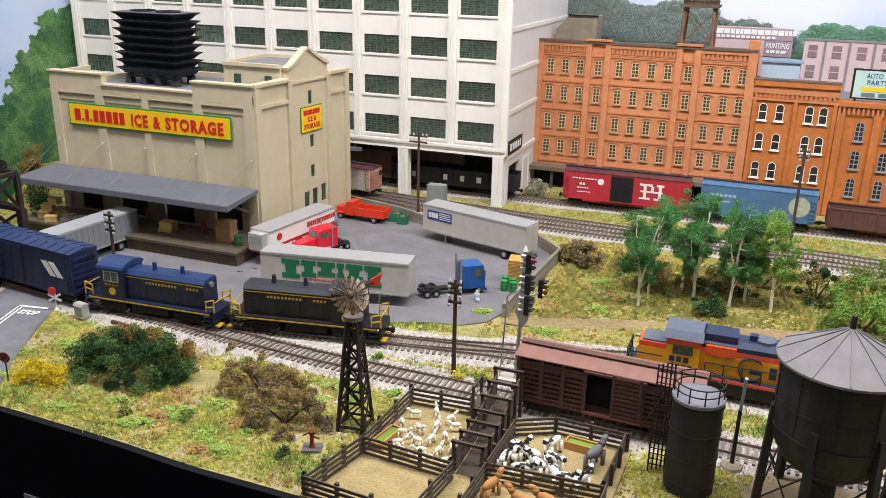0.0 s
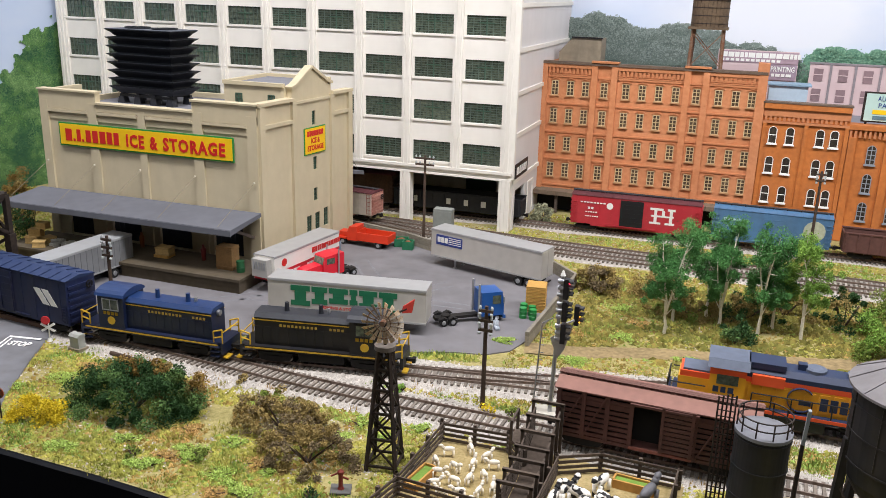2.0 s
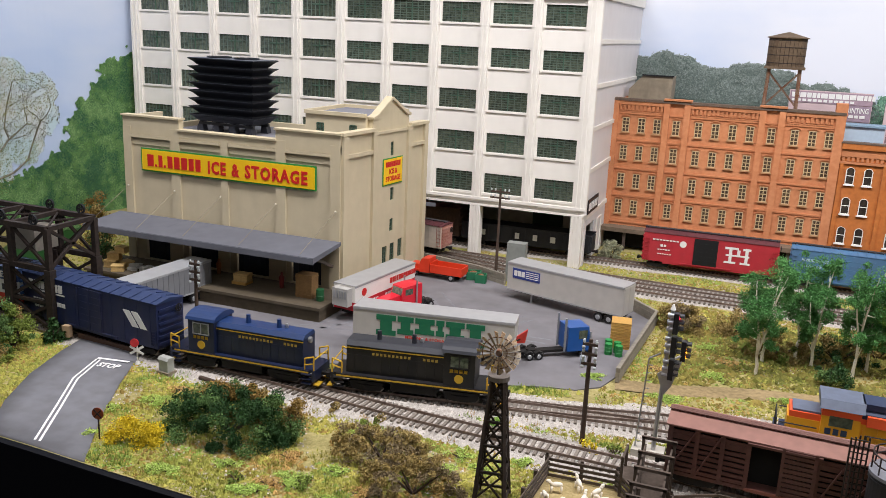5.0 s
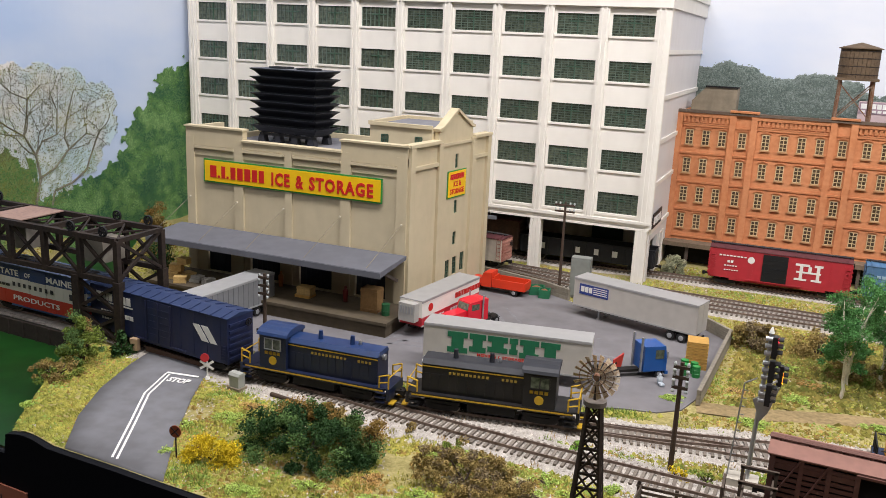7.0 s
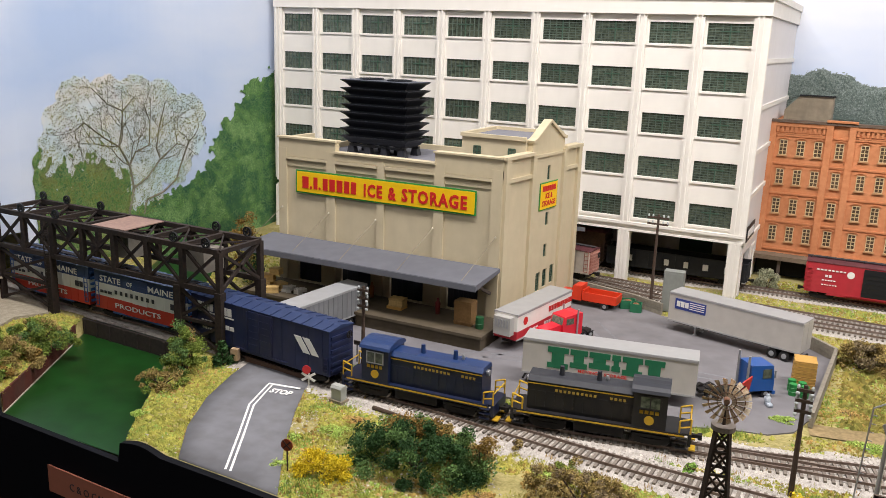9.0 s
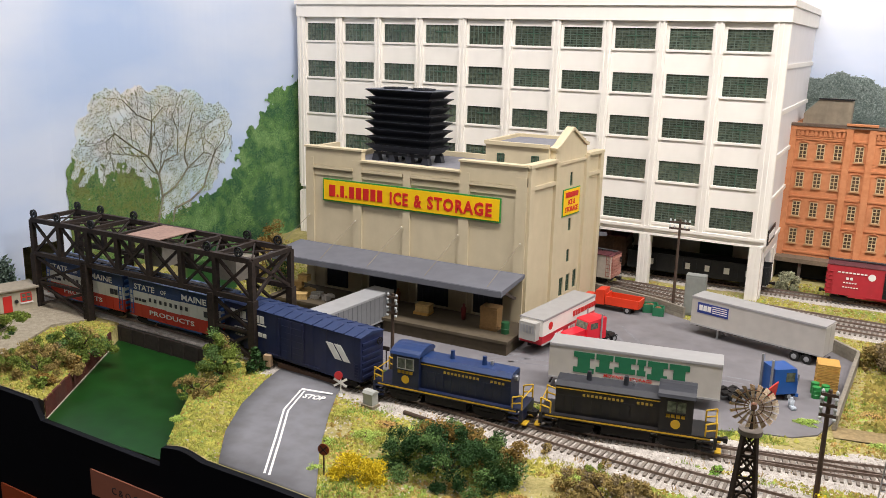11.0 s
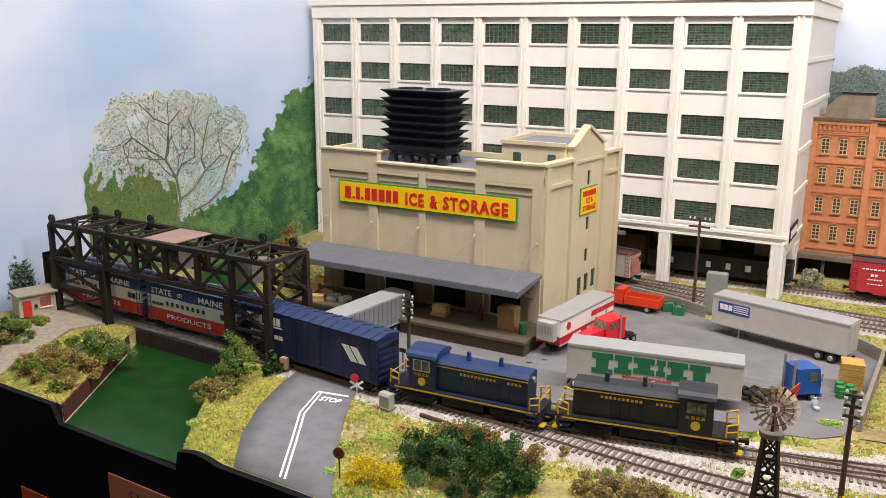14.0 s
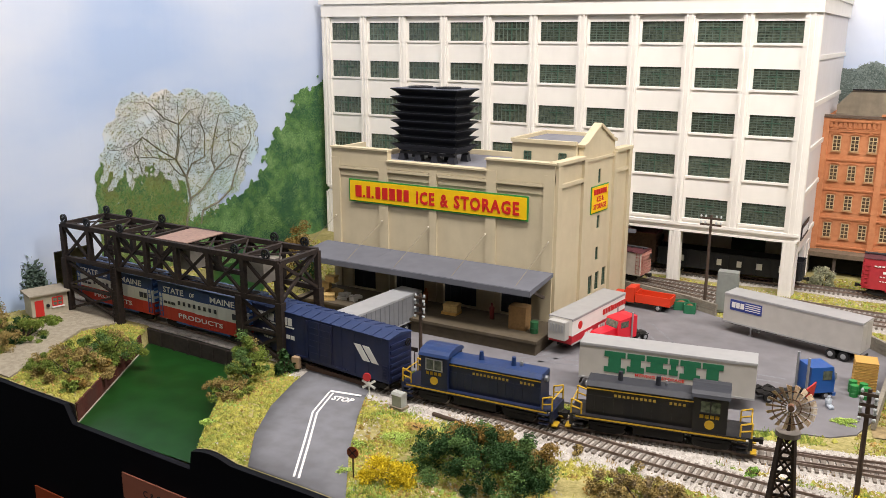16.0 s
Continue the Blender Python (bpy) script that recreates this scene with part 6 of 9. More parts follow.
# meat trailer with its red tractor
sw = trailer(-44.6, 79.6, 82, 11.6, 3.75, mat("meat_trailer", "#e6e3dc", 0.5, vary=0.06, bands=((2.05, "#b3202c"),)), M_TRROOF, "white and red refrigerated trailer with red lettering", ribs=0)
part("refrigeration_unit", box(B(), -6.6, -0.95, 1.7, -5.8, 0.95, 3.55), M_TRGREY, sw, bevel=0.08)
for k in range(5):
    part("grille_bar", box(B(), -6.68, -0.75 + k * 0.33, 2.5, -6.6, -0.6 + k * 0.33, 3.3), M_SILVER, sw)
lettering(sw, -1.34, [([0.5, 0.35, 0.2, 0.3, 0.3], 0.6, 2.6, 0.6, 0.1), ([0.5, 0.35, 0.35, 0.5, 0.2, 0.35, 0.45], 2.7, 2.6, 0.55, 0.08)], M_RED)
lettering(sw, -1.34, [([0.45] * 3, -3.2, 1.35, 0.4, 0.12), ([0.4] * 5, -0.3, 1.35, 0.4, 0.12)], M_LETW)
part("round_badge", rod(B(), (-4.2, -1.32, 2.85), (-4.2, -1.36, 2.85), 0.42, n=18), M_RED, sw)


def tractor(x, y, rz, paint, label, cabover=False):
    t = thing("truck_tractor", x, y, 0.02, rz, label, "truck", "truck tractors")
    t.scale = (0.84, 0.84, 0.84)
    part("chassis", box(B(), -4.2, -0.45, 0.55, 3.6, 0.45, 0.85), M_TRUCK, t)
    if cabover:
        part("cab", prism(B(), [(1.0, 0.8), (3.7, 0.8), (3.7, 2.0), (3.45, 3.6), (1.0, 3.6)], -1.25, 1.25, "y"), paint, t, bevel=0.1)
        part("windscreen", prism(B(), [(3.72, 2.2), (3.77, 2.2), (3.57, 3.3), (3.5, 3.3)], -1.05, 1.05, "y"), M_PANE, t)
        for s in (-1, 1):
            part("side_window", box(B(), 2.3, s * 1.25 - 0.03, 2.2, 3.3, s * 1.25 + 0.03, 3.2), M_PANE, t)
            part("exhaust_pipe", rod(B(), (0.75, s * 1.0, 0.8), (0.75, s * 1.0, 4.6), 0.14), M_SILVER, t)
            part("mirror", box(B(), 3.5, s * 1.5 - 0.05, 2.3, 3.65, s * 1.5 + 0.05, 3.1), M_SILVER, t)
        part("grille", box(B(), 3.7, -0.8, 1.0, 3.78, 0.8, 1.9), M_SILVER, t)
        part("bumper", box(B(), 3.6, -1.25, 0.4, 3.95, 1.25, 0.75), paint, t, bevel=0.05)
    else:
        part("hood", prism(B(), [(1.2, 0.8), (4.0, 0.8), (4.1, 1.7), (3.8, 2.05), (1.2, 2.35)], -0.8, 0.8, "y"), paint, t, bevel=0.12)
        part("cab", prism(B(), [(-0.8, 0.75), (1.3, 0.75), (1.3, 2.3), (1.05, 3.3), (-0.8, 3.5)], -1.15, 1.15, "y"), paint, t, bevel=0.1)
        part("sleeper", box(B(), -1.9, -1.1, 0.8, -0.75, 1.1, 3.5), paint, t, bevel=0.12)
        part("windscreen", prism(B(), [(1.33, 2.35), (1.38, 2.35), (1.15, 3.15), (1.1, 3.15)], -0.95, 0.95, "y"), M_PANE, t)
        for s in (-1, 1):
            part("side_window", box(B(), -0.4, s * 1.15 - 0.03, 2.3, 0.8, s * 1.15 + 0.03, 3.05), M_PANE, t)
            part("fender", prism(B(), [(2.1, 0.6), (2.4, 1.15), (3.5, 1.2), (4.0, 0.7), (4.0, 0.95), (3.6, 1.4), (2.3, 1.4), (1.9, 0.8)], s * 1.0 - 0.32, s * 1.0 + 0.32, "y"), paint, t)
            part("exhaust_pipe", rod(B(), (-0.9, s * 1.3, 0.9), (-0.9, s * 1.3, 4.1), 0.11), M_SILVER, t)
            part("fuel_tank", rod(B(), (-0.7, s * 0.95, 0.75), (1.0, s * 0.95, 0.75), 0.32, n=14), M_SILVER, t)
        part("grille", box(B(), 4.02, -0.6, 0.9, 4.12, 0.6, 1.75), M_SILVER, t)
        part("bumper", box(B(), 4.1, -1.2, 0.35, 4.3, 1.2, 0.7), M_SILVER, t)
    for s in (-1, 1):
        add_wheel(t, 2.95, s * 1.0)
        for a in (-2.3, -3.4):
            add_wheel(t, a, s * 0.95, w=0.5)
            part("mudguard", prism(B(), [(a - 0.5, 0.75), (a, 1.0), (a + 0.5, 0.75), (a + 0.5, 0.85), (a, 1.08), (a - 0.5, 0.85)], s * 0.95 - 0.3, s * 0.95 + 0.3, "y"), M_TRUCK, t)
    part("fifth_wheel", lathe(B(), [(0.55, 0.86), (0.55, 1.0)], 16, (-2.85, 0)), M_TRUCK, t)
    return t


tractor(-41.3, 79.8, 242, mat("truck_red", "#d21f31", 0.3, vary=0.06, size=2), "glossy red conventional truck tractor beside the meat trailer")
tractor(-23.5, 74.4, 38, mat("truck_blue", "#1c5196", 0.3, vary=0.08, size=2), "bright blue cab-over tractor parked without a trailer", True)

# orange dump truck by the lot's back wall
dt = thing("dump_truck", -42.5, 93.0, 0.02, 178, "orange-red dump truck with an empty bed", "truck")
M_DUMP = mat("truck_orange", "#d23a1c", 0.4, vary=0.1, size=1.5)
part("chassis", box(B(), -2.8, -0.45, 0.45, 3.4, 0.45, 0.7), M_TRUCK, dt)
part("cab", prism(B(), [(1.0, 0.6), (2.3, 0.6), (2.3, 1.5), (2.05, 2.3), (1.0, 2.4)], -0.95, 0.95, "y"), M_DUMP, dt, bevel=0.1)
part("hood", box(B(), 2.3, -0.7, 0.6, 3.6, 0.7, 1.5), M_DUMP, dt, bevel=0.15)
part("windscreen", prism(B(), [(2.33, 1.55), (2.37, 1.55), (2.14, 2.2), (2.1, 2.2)], -0.8, 0.8, "y"), M_PANE, dt)
for s in (-1, 1):
    part("bed_side", box(B(), -3.2, s * 1.05 - 0.08, 0.75, 0.85, s * 1.05 + 0.08, 1.75), M_DUMP, dt)
    part("fender", box(B(), 2.4, s * 0.85 - 0.25, 0.75, 3.5, s * 0.85 + 0.25, 0.95), M_DUMP, dt, bevel=0.08)
    add_wheel(dt, 2.9, s * 0.85, 0.42, 0.42)
    add_wheel(dt, -1.9, s * 0.9, 0.42, 0.42, 0.45)
part("bed_floor", box(B(), -3.2, -0.97, 0.72, 0.85, 0.97, 0.85), mat("bed_wood", "#8a6a48", 0.85, vary=0.3, size=0.5), dt)
part("bed_front", box(B(), 0.72, -0.97, 0.85, 0.85, 0.97, 1.95), M_DUMP, dt)
part("tailgate", box(B(), -3.25, -1.1, 0.75, -3.12, 1.1, 1.7), M_DUMP, dt)

for mark in MARKS:
    solid("tyre_mark", ribbon(B(), [(p.x, p.y) for p in spline(mark, 0.6)], 0.3, 0.025), M_TYREMARK, label="dark worn tyre track on the asphalt", category="tyre mark", kind="structure")
# ---------------------------------------------------------------- scatter helpers
rng = random.Random(7)


def inside(poly, x, y):
    hit = False
    for (a, b), (c, d) in zip(poly, poly[1:] + poly[:1]):
        if (b > y) != (d > y) and x < (c - a) * (y - b) / (d - b) + a:
            hit = not hit
    return hit


ROADPOLY = ROADL + ROADR[::-1]
TRACK_MIDS = [[(p.x, p.y) for p in mid[::3]] for mid, _, _, _, _ in TIE_ROWS]


BUCKET = {}
for mids in TRACK_MIDS:
    for a, b in mids:
        BUCKET.setdefault((int(a // 4), int(b // 4)), []).append((a, b))


def near_track(x, y, d):
    i, j = int(x // 4), int(y // 4)
    for u in (i - 1, i, i + 1):
        for v in (j - 1, j, j + 1):
            for a, b in BUCKET.get((u, v), ()):
                if (a - x) ** 2 + (b - y) ** 2 < d * d:
                    return True
    return False


PENS = [(-19.4, 39.0), (-18.6, 52.6), (-12.5, 52.6), (-9.5, 53.5), (-7.2, 52.4), (-2.0, 52.2), (-2.2, 45.5), (-2.0, 39.0)]
PATH_R = [(-17.0, 70.4), (-12, 71.4), (-6, 73.6), (2, 75.5), (14, 79), (30, 84)]


def on_path(x, y):
    return any((a - x) ** 2 + (b - y) ** 2 < 1.7 for a, b in PATH_PTS)


PATH_PTS = [(p.x, p.y) for p in spline(PATH_R, 0.6)]
GRAVEL_W = [(-91.5, 42.3), (-86.9, 42.2), (-90.2, 49.2), (-92.6, 54.5), (-90.5, 58.5), (-97, 60.4), (-104, 58.5), (-98.5, 55), (-95.2, 50)]


def free(x, y, d=2.3):
    if y < front_edge(x) + 0.15 or inside(LOT, x, y) or inside(ROADPOLY, x, y) or inside(PENS, x, y):
        return False
    if canal_left(y) - 0.05 < x < canal_right(y) + 0.05:
        return False
    if FX0 - 3 < x < FX1 + 0.5 and 71 < y < FYB or (-98.5 < x < -28 and y > 107.5) or (x > -29 and y > 118) or on_path(x, y) or inside(GRAVEL_W, x, y):
        return False
    return not near_track(x, y, d)


def clumps(name, spots, material, label, category, low, high):
    """Low uneven tufts of foam and fibre, one small closed body each."""
    verts, faces = [], []
    for x, y in spots:
        z = ground_height(x, y)
        r = low + (high - low) * rng.random() ** 2.5
        n = len(verts)
        ph = rng.random() * 6.28
        for k in range(4):
            a = ph + k * math.pi / 2 + rng.uniform(-0.4, 0.4)
            q = r * rng.uniform(0.6, 1.3)
            verts.append((x + q * math.cos(a), y + q * math.sin(a), z + r * rng.uniform(-0.1, 0.35)))
        verts.append((x + rng.uniform(-0.4, 0.4) * r, y + rng.uniform(-0.4, 0.4) * r, z + r * rng.uniform(0.5, 1.25)))
        verts.append((x, y, z - 0.1))
        for k in range(4):
            faces.append((n + k, n + (k + 1) % 4, n + 4))
            faces.append((n + (k + 1) % 4, n + k, n + 5))
    return raw(name, verts, faces, material, label=label, category=category, kind="stuff")


def blades(name, spots, material, label, category, h0, h1, per=6):
    verts, faces = [], []
    for x, y in spots:
        z = ground_height(x, y)
        for _ in range(per):
            a = rng.random() * 6.28
            px, py = x + rng.gauss(0, 0.16), y + rng.gauss(0, 0.16)
            h, lean, w = rng.uniform(h0, h1), rng.uniform(0, 0.25), rng.uniform(0.025, 0.06)
            n = len(verts)
            verts += [(px + w * math.cos(a), py + w * math.sin(a), z - 0.05), (px - w * math.cos(a), py - w * math.sin(a), z - 0.05), (px + lean * math.cos(a * 3.1), py + lean * math.sin(a * 3.1), z + h)]
            faces.append((n, n + 1, n + 2))
    return raw(name, verts, faces, material, label=label, category=category, kind="stuff")


def spread(n, x0, x1, y0, y1, seed, lo=-0.1, freq=0.25, d=2.3):
    out = []
    tries = 0
    while len(out) < n and tries < n * 8:
        tries += 1
        x, y = rng.uniform(x0, x1), rng.uniform(y0, y1)
        if noise.noise(Vector((x * freq, y * freq, seed))) + 0.35 * noise.noise(Vector((x * freq * 4, y * freq * 4, seed))) < lo:
            continue
        if free(x, y, d):
            out.append((x, y))
    return out


FRONT, RIGHT, BACKL, LEFT = (-62, 24, 39.5, 63), (-18, 50, 58, 110), (-50, 50, 92, 118), (-112, -58, 40, 100)
BANKS = (-93, -58, 40.5, 58)
near_spots = spread(32000, *FRONT, 1.0, -0.15) + spread(9000, *BANKS, 6.5, -0.6) + spread(16000, *RIGHT, 1.5, -0.18) + spread(11000, *BACKL, 2.5, -0.25) + spread(11000, *LEFT, 3.5, -0.25)
clumps("turf_clumps", near_spots, M_GRASS, "olive and yellow-green foam turf", "turf", 0.06, 0.24)
clumps("spring_turf", spread(5000, *FRONT, 9.0, 0.18) + spread(6500, *RIGHT, 9.5, 0.05) + spread(2200, *BACKL, 9.2, 0.1) + spread(1200, *BANKS, 9.7, 0.15), M_GRASS2, "fresh green turf patches", "turf", 0.07, 0.22)
clumps("ochre_turf", spread(3600, *FRONT, 12.0, 0.2) + spread(2600, *RIGHT, 12.5, 0.15) + spread(900, *BANKS, 12, 0.15), M_TAN, "ochre dry turf patches", "turf", 0.06, 0.22)
clumps("brown_turf", spread(5200, *FRONT, 31.0, 0.05) + spread(9500, *RIGHT, 31.5, -0.12) + spread(2200, *LEFT, 31, 0.0) + spread(2500, *BACKL, 31.8, 0.0), leaf_mat("brown_turf_fibre", "#9a8245", "#7d6b38", 0.28), "brown turf patches", "turf", 0.07, 0.24)
clumps("pebbles", spread(7000, *FRONT, 20.0, -0.05) + spread(5000, *BACKL, 20.5, -0.1, d=1.7) + spread(2500, *RIGHT, 20.7, 0.1), M_STONE, "pale pebbles strewn over bare ground", "pebbles", 0.05, 0.13)
blades("field_grass", spread(4500, *FRONT, 4.0, 0.0) + spread(2500, *RIGHT, 4.5, 0.0) + spread(900, *BACKL, 4.6, 0.1) + spread(900, *LEFT, 4.7, 0.1), M_GRASS, "yellow-green static grass", "grass", 0.12, 0.36)
blades("green_grass", spread(1300, *FRONT, 9.0, 0.32) + spread(600, *RIGHT, 9.5, 0.3), M_GRASS2, "bright green static grass tufts", "grass", 0.2, 0.5, 9)
blades("lot_edge_grass", [(x + rng.gauss(0, 0.5), 61.7 + max(0, (x + 40)) * 0.24 + rng.gauss(0, 0.35)) for x in [rng.uniform(-53, -21) for _ in range(650)]], M_GRASS2, "green grass strip between track and lot", "grass", 0.15, 0.45, 8)
clumps("lot_edge_turf", [(x + rng.gauss(0, 0.5), 61.6 + max(0, (x + 40)) * 0.24 + rng.gauss(0, 0.4)) for x in [rng.uniform(-54, -20) for _ in range(900)]], M_GRASS, "olive turf strip between track and lot", "turf", 0.1, 0.35)
blades("ballast_weeds", [(a + rng.gauss(0, 0.6), b - 1.9 + rng.gauss(0, 0.2)) for a, b in [TRACK_MIDS[k][rng.randrange(len(TRACK_MIDS[k]))] for k in (0, 1, 2) for _ in range(60)] if a > -55 and free(a, b - 1.9, 1.2)], M_TAN, "dry weeds along the ballast", "grass", 0.2, 0.6, 7)

clumps("grove_litter", spread(7000, -15, 16, 71, 93, 41.0, -0.25, 0.3), leaf_mat("grove_litter_fibre", "#85763c", "#666a31", 0.32), "olive brown leaf litter under the birches", "turf", 0.12, 0.42)

# ballast stones
verts, faces = [], []
for k, count in ((0, 13000), (1, 4500), (2, 11000)):
    mid, side, _, _, _ = TIE_ROWS[k]
    for _ in range(count):
        i = rng.randrange(len(mid))
        if not -66 < mid[i].x < 24 or inside(ROADPOLY, mid[i].x, mid[i].y):
            continue
        o = rng.uniform(-1, 1)
        o = 3.9 * o * (0.55 + 0.45 * abs(o))
        p = mid[i] + side[i] * o
        if -0.95 < o < 0.95 and rng.random() < 0.5:
            continue
        z = 0.09 if abs(o) < 1.5 else 0.08 - 0.12 * (abs(o) - 1.5)
        r = rng.uniform(0.05, 0.13)
        n = len(verts)
        for q in range(4):
            a = rng.random() + q * 1.57
            verts.append((p.x + r * math.cos(a), p.y + r * math.sin(a), z + rng.uniform(-0.03, 0.03)))
        verts.append((p.x, p.y, z + r * rng.uniform(0.5, 1.0)))
        for q in range(4):
            faces.append((n + q, n + (q + 1) % 4, n + 4))
raw("ballast_stones", verts, faces, M_STONE, label="loose grey ballast stones along the tracks", category="ballast", kind="stuff")

solid("dirt_path", ribbon(B(), PATH_PTS, 2.3, -0.05), M_DIRT, label="sandy dirt path beside the birch grove", category="path", kind="structure")
solid("gravel_yard", prism(B(), GRAVEL_W, -0.4, 0.12), mat("gravel", "#b0a691", 0.95, second="#8d8472", size=0.12, bump=0.14), label="pale gravel yard by the watchman's shed", category="gravel", kind="structure")


# ---------------------------------------------------------------- bushes and trees
def leaf_cloud(verts, faces, c, r, n, size, seed=0.0, hollow=0.55):
    for _ in range(n):
        while True:
            v = Vector((rng.uniform(-1, 1), rng.uniform(-1, 1), rng.uniform(-1, 1)))
            if hollow < v.length < 1:
                break
        k = 1 + 0.55 * noise.noise(v * 2.2 + Vector((seed, c[0], c[1]))) + 0.3 * noise.noise(v * 6.0 + Vector((c[1], seed, c[0])))
        p = Vector((c[0] + v.x * r[0] * k, c[1] + v.y * r[1] * k, c[2] + v.z * r[2] * k))
        d = Vector((rng.gauss(0, 1), rng.gauss(0, 1), rng.gauss(0, 1))).normalized()
        e = d.orthogonal().normalized()
        f = d.cross(e)
        s = size * rng.uniform(0.6, 1.4)
        m = len(verts)
        verts += [p - e * s, p + f * s * 0.7, p + e * s, p - f * s * 0.7]
        faces.append((m, m + 1, m + 2, m + 3))


def bush(x, y, rx, ry, h, material, label, n=700, size=0.2, second=None, seed=1.0, lumps=7, category="bush", knot=0.0, tips=None):
    """Lumps of leaves over a low dome; with a knot size the dome breaks up into many small rounded sprays with gaps."""
    b = thing("bush", x, y, ground_height(x, y), 0, label, category)
    clouds = {}
    for k in range(lumps):
        if knot:
            a, e = rng.random() * 6.28, math.asin(rng.uniform(0.02, 1.0))
            q = rng.uniform(0.72, 1.02) * (1 + 0.3 * noise.noise(Vector((2 * math.cos(a), 2 * math.sin(a), seed + 2 * e))))
            c = (q * rx * math.cos(e) * math.cos(a), q * ry * math.cos(e) * math.sin(a), max(q * h * math.sin(e) - knot * 0.3, knot * 0.5))
            if k % 6 == 0:
                q = rng.uniform(0.15, 0.6)
                c = (q * rx * math.cos(a), q * ry * math.sin(a), h * (1 - q * q) * rng.uniform(0.6, 0.85))
            f = knot * rng.uniform(0.6, 1.35)
            r = (f, f, f * 0.85)
            tone = noise.noise(Vector((c[0] * 0.55 / max(knot, 0.4), c[1] * 0.55, seed))) + rng.gauss(0, 0.22)
            m = second if second and tone > 0.12 else material
            if tips and c[2] > h * 0.62 and c[1] > ry * 0.1 and rng.random() < 0.55:
                m = tips
        else:
            a = 2.4 * k + rng.uniform(-0.5, 0.5)
            d = 0.8 * math.sqrt((k + 0.2) / lumps) * rng.uniform(0.85, 1.1)
            f = rng.uniform(0.15, 0.29) if lumps > 6 else rng.uniform(0.32, 0.46)
            top = h * (1 - 0.75 * d ** 2.2) * rng.uniform(0.6, 1.15)
            rz = h * rng.uniform(0.2, 0.32)
            c = (d * rx * math.cos(a), d * ry * math.sin(a), max(top - rz, rz * 0.7))
            r = (rx * f, ry * f * 1.15, rz)
            m = second if second and k % 5 in (1, 3) else material
        verts, faces = clouds.setdefault(m.name, (m, [], []))[1:]
        leaf_cloud(verts, faces, c, r, n // lumps, size, seed + k, 0.3)
    for m, verts, faces in clouds.values():
        raw("foliage", [tuple(v) for v in verts], faces, m, b)
    for k in range(6):
        a = 6.28 * k / 6 + 0.4
        part("stem", rod(B(), (0.1 * math.cos(a), 0.1 * math.sin(a), 0), (rx * 0.5 * math.cos(a), ry * 0.5 * math.sin(a), h * 0.6), 0.09, 0.03, 5), M_POLE, b)
    return b


L_DARK = leaf_mat("dark_leaf", "#3a5630", "#284324", 0.5)
L_MIDDK = leaf_mat("forest_leaf", "#66824a", "#4c693a", 0.45)
L_BROWN = leaf_mat("brown_leaf", "#a18d58", "#857445", 0.38)
L_RUST = leaf_mat("rust_leaf", "#94783f", "#7a6334", 0.4)
L_MID = leaf_mat("mid_leaf", "#7d8c40", "#617534", 0.4)
L_GREYBR = leaf_mat("grey_brown_leaf", "#8d7d60", "#756850", 0.38)
L_BIRCH = leaf_mat("birch_leaf", "#5f9352", "#437440", 0.5)
L_BIRCH2 = leaf_mat("birch_leaf_light", "#86a74c", "#68903e", 0.45)
L_YELLOW = leaf_mat("yellow_leaf", "#d6be28", "#bba724", 0.3)
bush(-41.2, 48.3, 5.6, 3.3, 3.9, L_DARK, "large dark green bush with brown tips", 46000, 0.075, L_MIDDK, 1.0, 115, knot=0.64, tips=L_RUST)
bush(-40.8, 50.6, 3.4, 1.2, 3.3, L_RUST, "russet bush behind a dark green one", 6000, 0.07, L_BROWN, 1.7, 30, knot=0.4)
bush(-36.9, 49.9, 0.8, 0.8, 3.3, L_RUST, "narrow russet bush beside a dark green one", 1400, 0.07, L_BROWN, 1.9, 12, knot=0.32)
bush(-29.6, 49.6, 4.6, 2.4, 2.6, L_BROWN, "wide brown twiggy bush", 22000, 0.065, L_GREYBR, 3.0, 120, knot=0.36, tips=L_MID)
bush(-25.8, 46.4, 3.9, 2.6, 2.7, L_BROWN, "brown twiggy bush near the windmill", 20000, 0.065, L_GREYBR, 4.0, 105, knot=0.36, tips=L_BROWN)
bush(-46.6, 44.4, 2.4, 1.5, 1.4, L_YELLOW, "low bright yellow flowering bush", 10000, 0.06, None, 5.0, 44, knot=0.42)
bush(-67.5, 53.0, 1.9, 1.9, 4.2, L_MID, "tall green bush on the canal bank", 12000, 0.075, L_MIDDK, 6.0, 50, knot=0.46, tips=L_BROWN)
bush(-66.9, 49.6, 2.4, 2.0, 1.3, L_BROWN, "low olive brown bush on the canal bank", 5600, 0.07, L_MID, 6.2, 34, knot=0.36)
bush(-66.0, 56.0, 1.3, 1.2, 2.4, L_DARK, "small dark green bush by the bridge", 600, 0.16, None, 6.5, 4)
bush(-83.6, 46.0, 4.6, 3.2, 2.6, L_BROWN, "wide brown bush on the canal bank", 20000, 0.07, L_MID, 7.0, 90, knot=0.45, tips=L_GREYBR)
bush(-84.2, 51.4, 4.2, 2.2, 2.6, L_MID, "green bush on the canal bank", 14000, 0.07, L_MIDDK, 8.0, 60, knot=0.48, tips=L_BROWN)
bush(-96.5, 46.6, 3.6, 3.0, 4.4, L_BROWN, "tall brown bush near the shed", 14000, 0.08, L_MID, 9.0, 70, knot=0.5)
bush(-95.4, 49.6, 2.6, 2.0, 2.6, L_MID, "olive green bush near the shed", 6000, 0.08, L_DARK, 9.5, 30, knot=0.5)
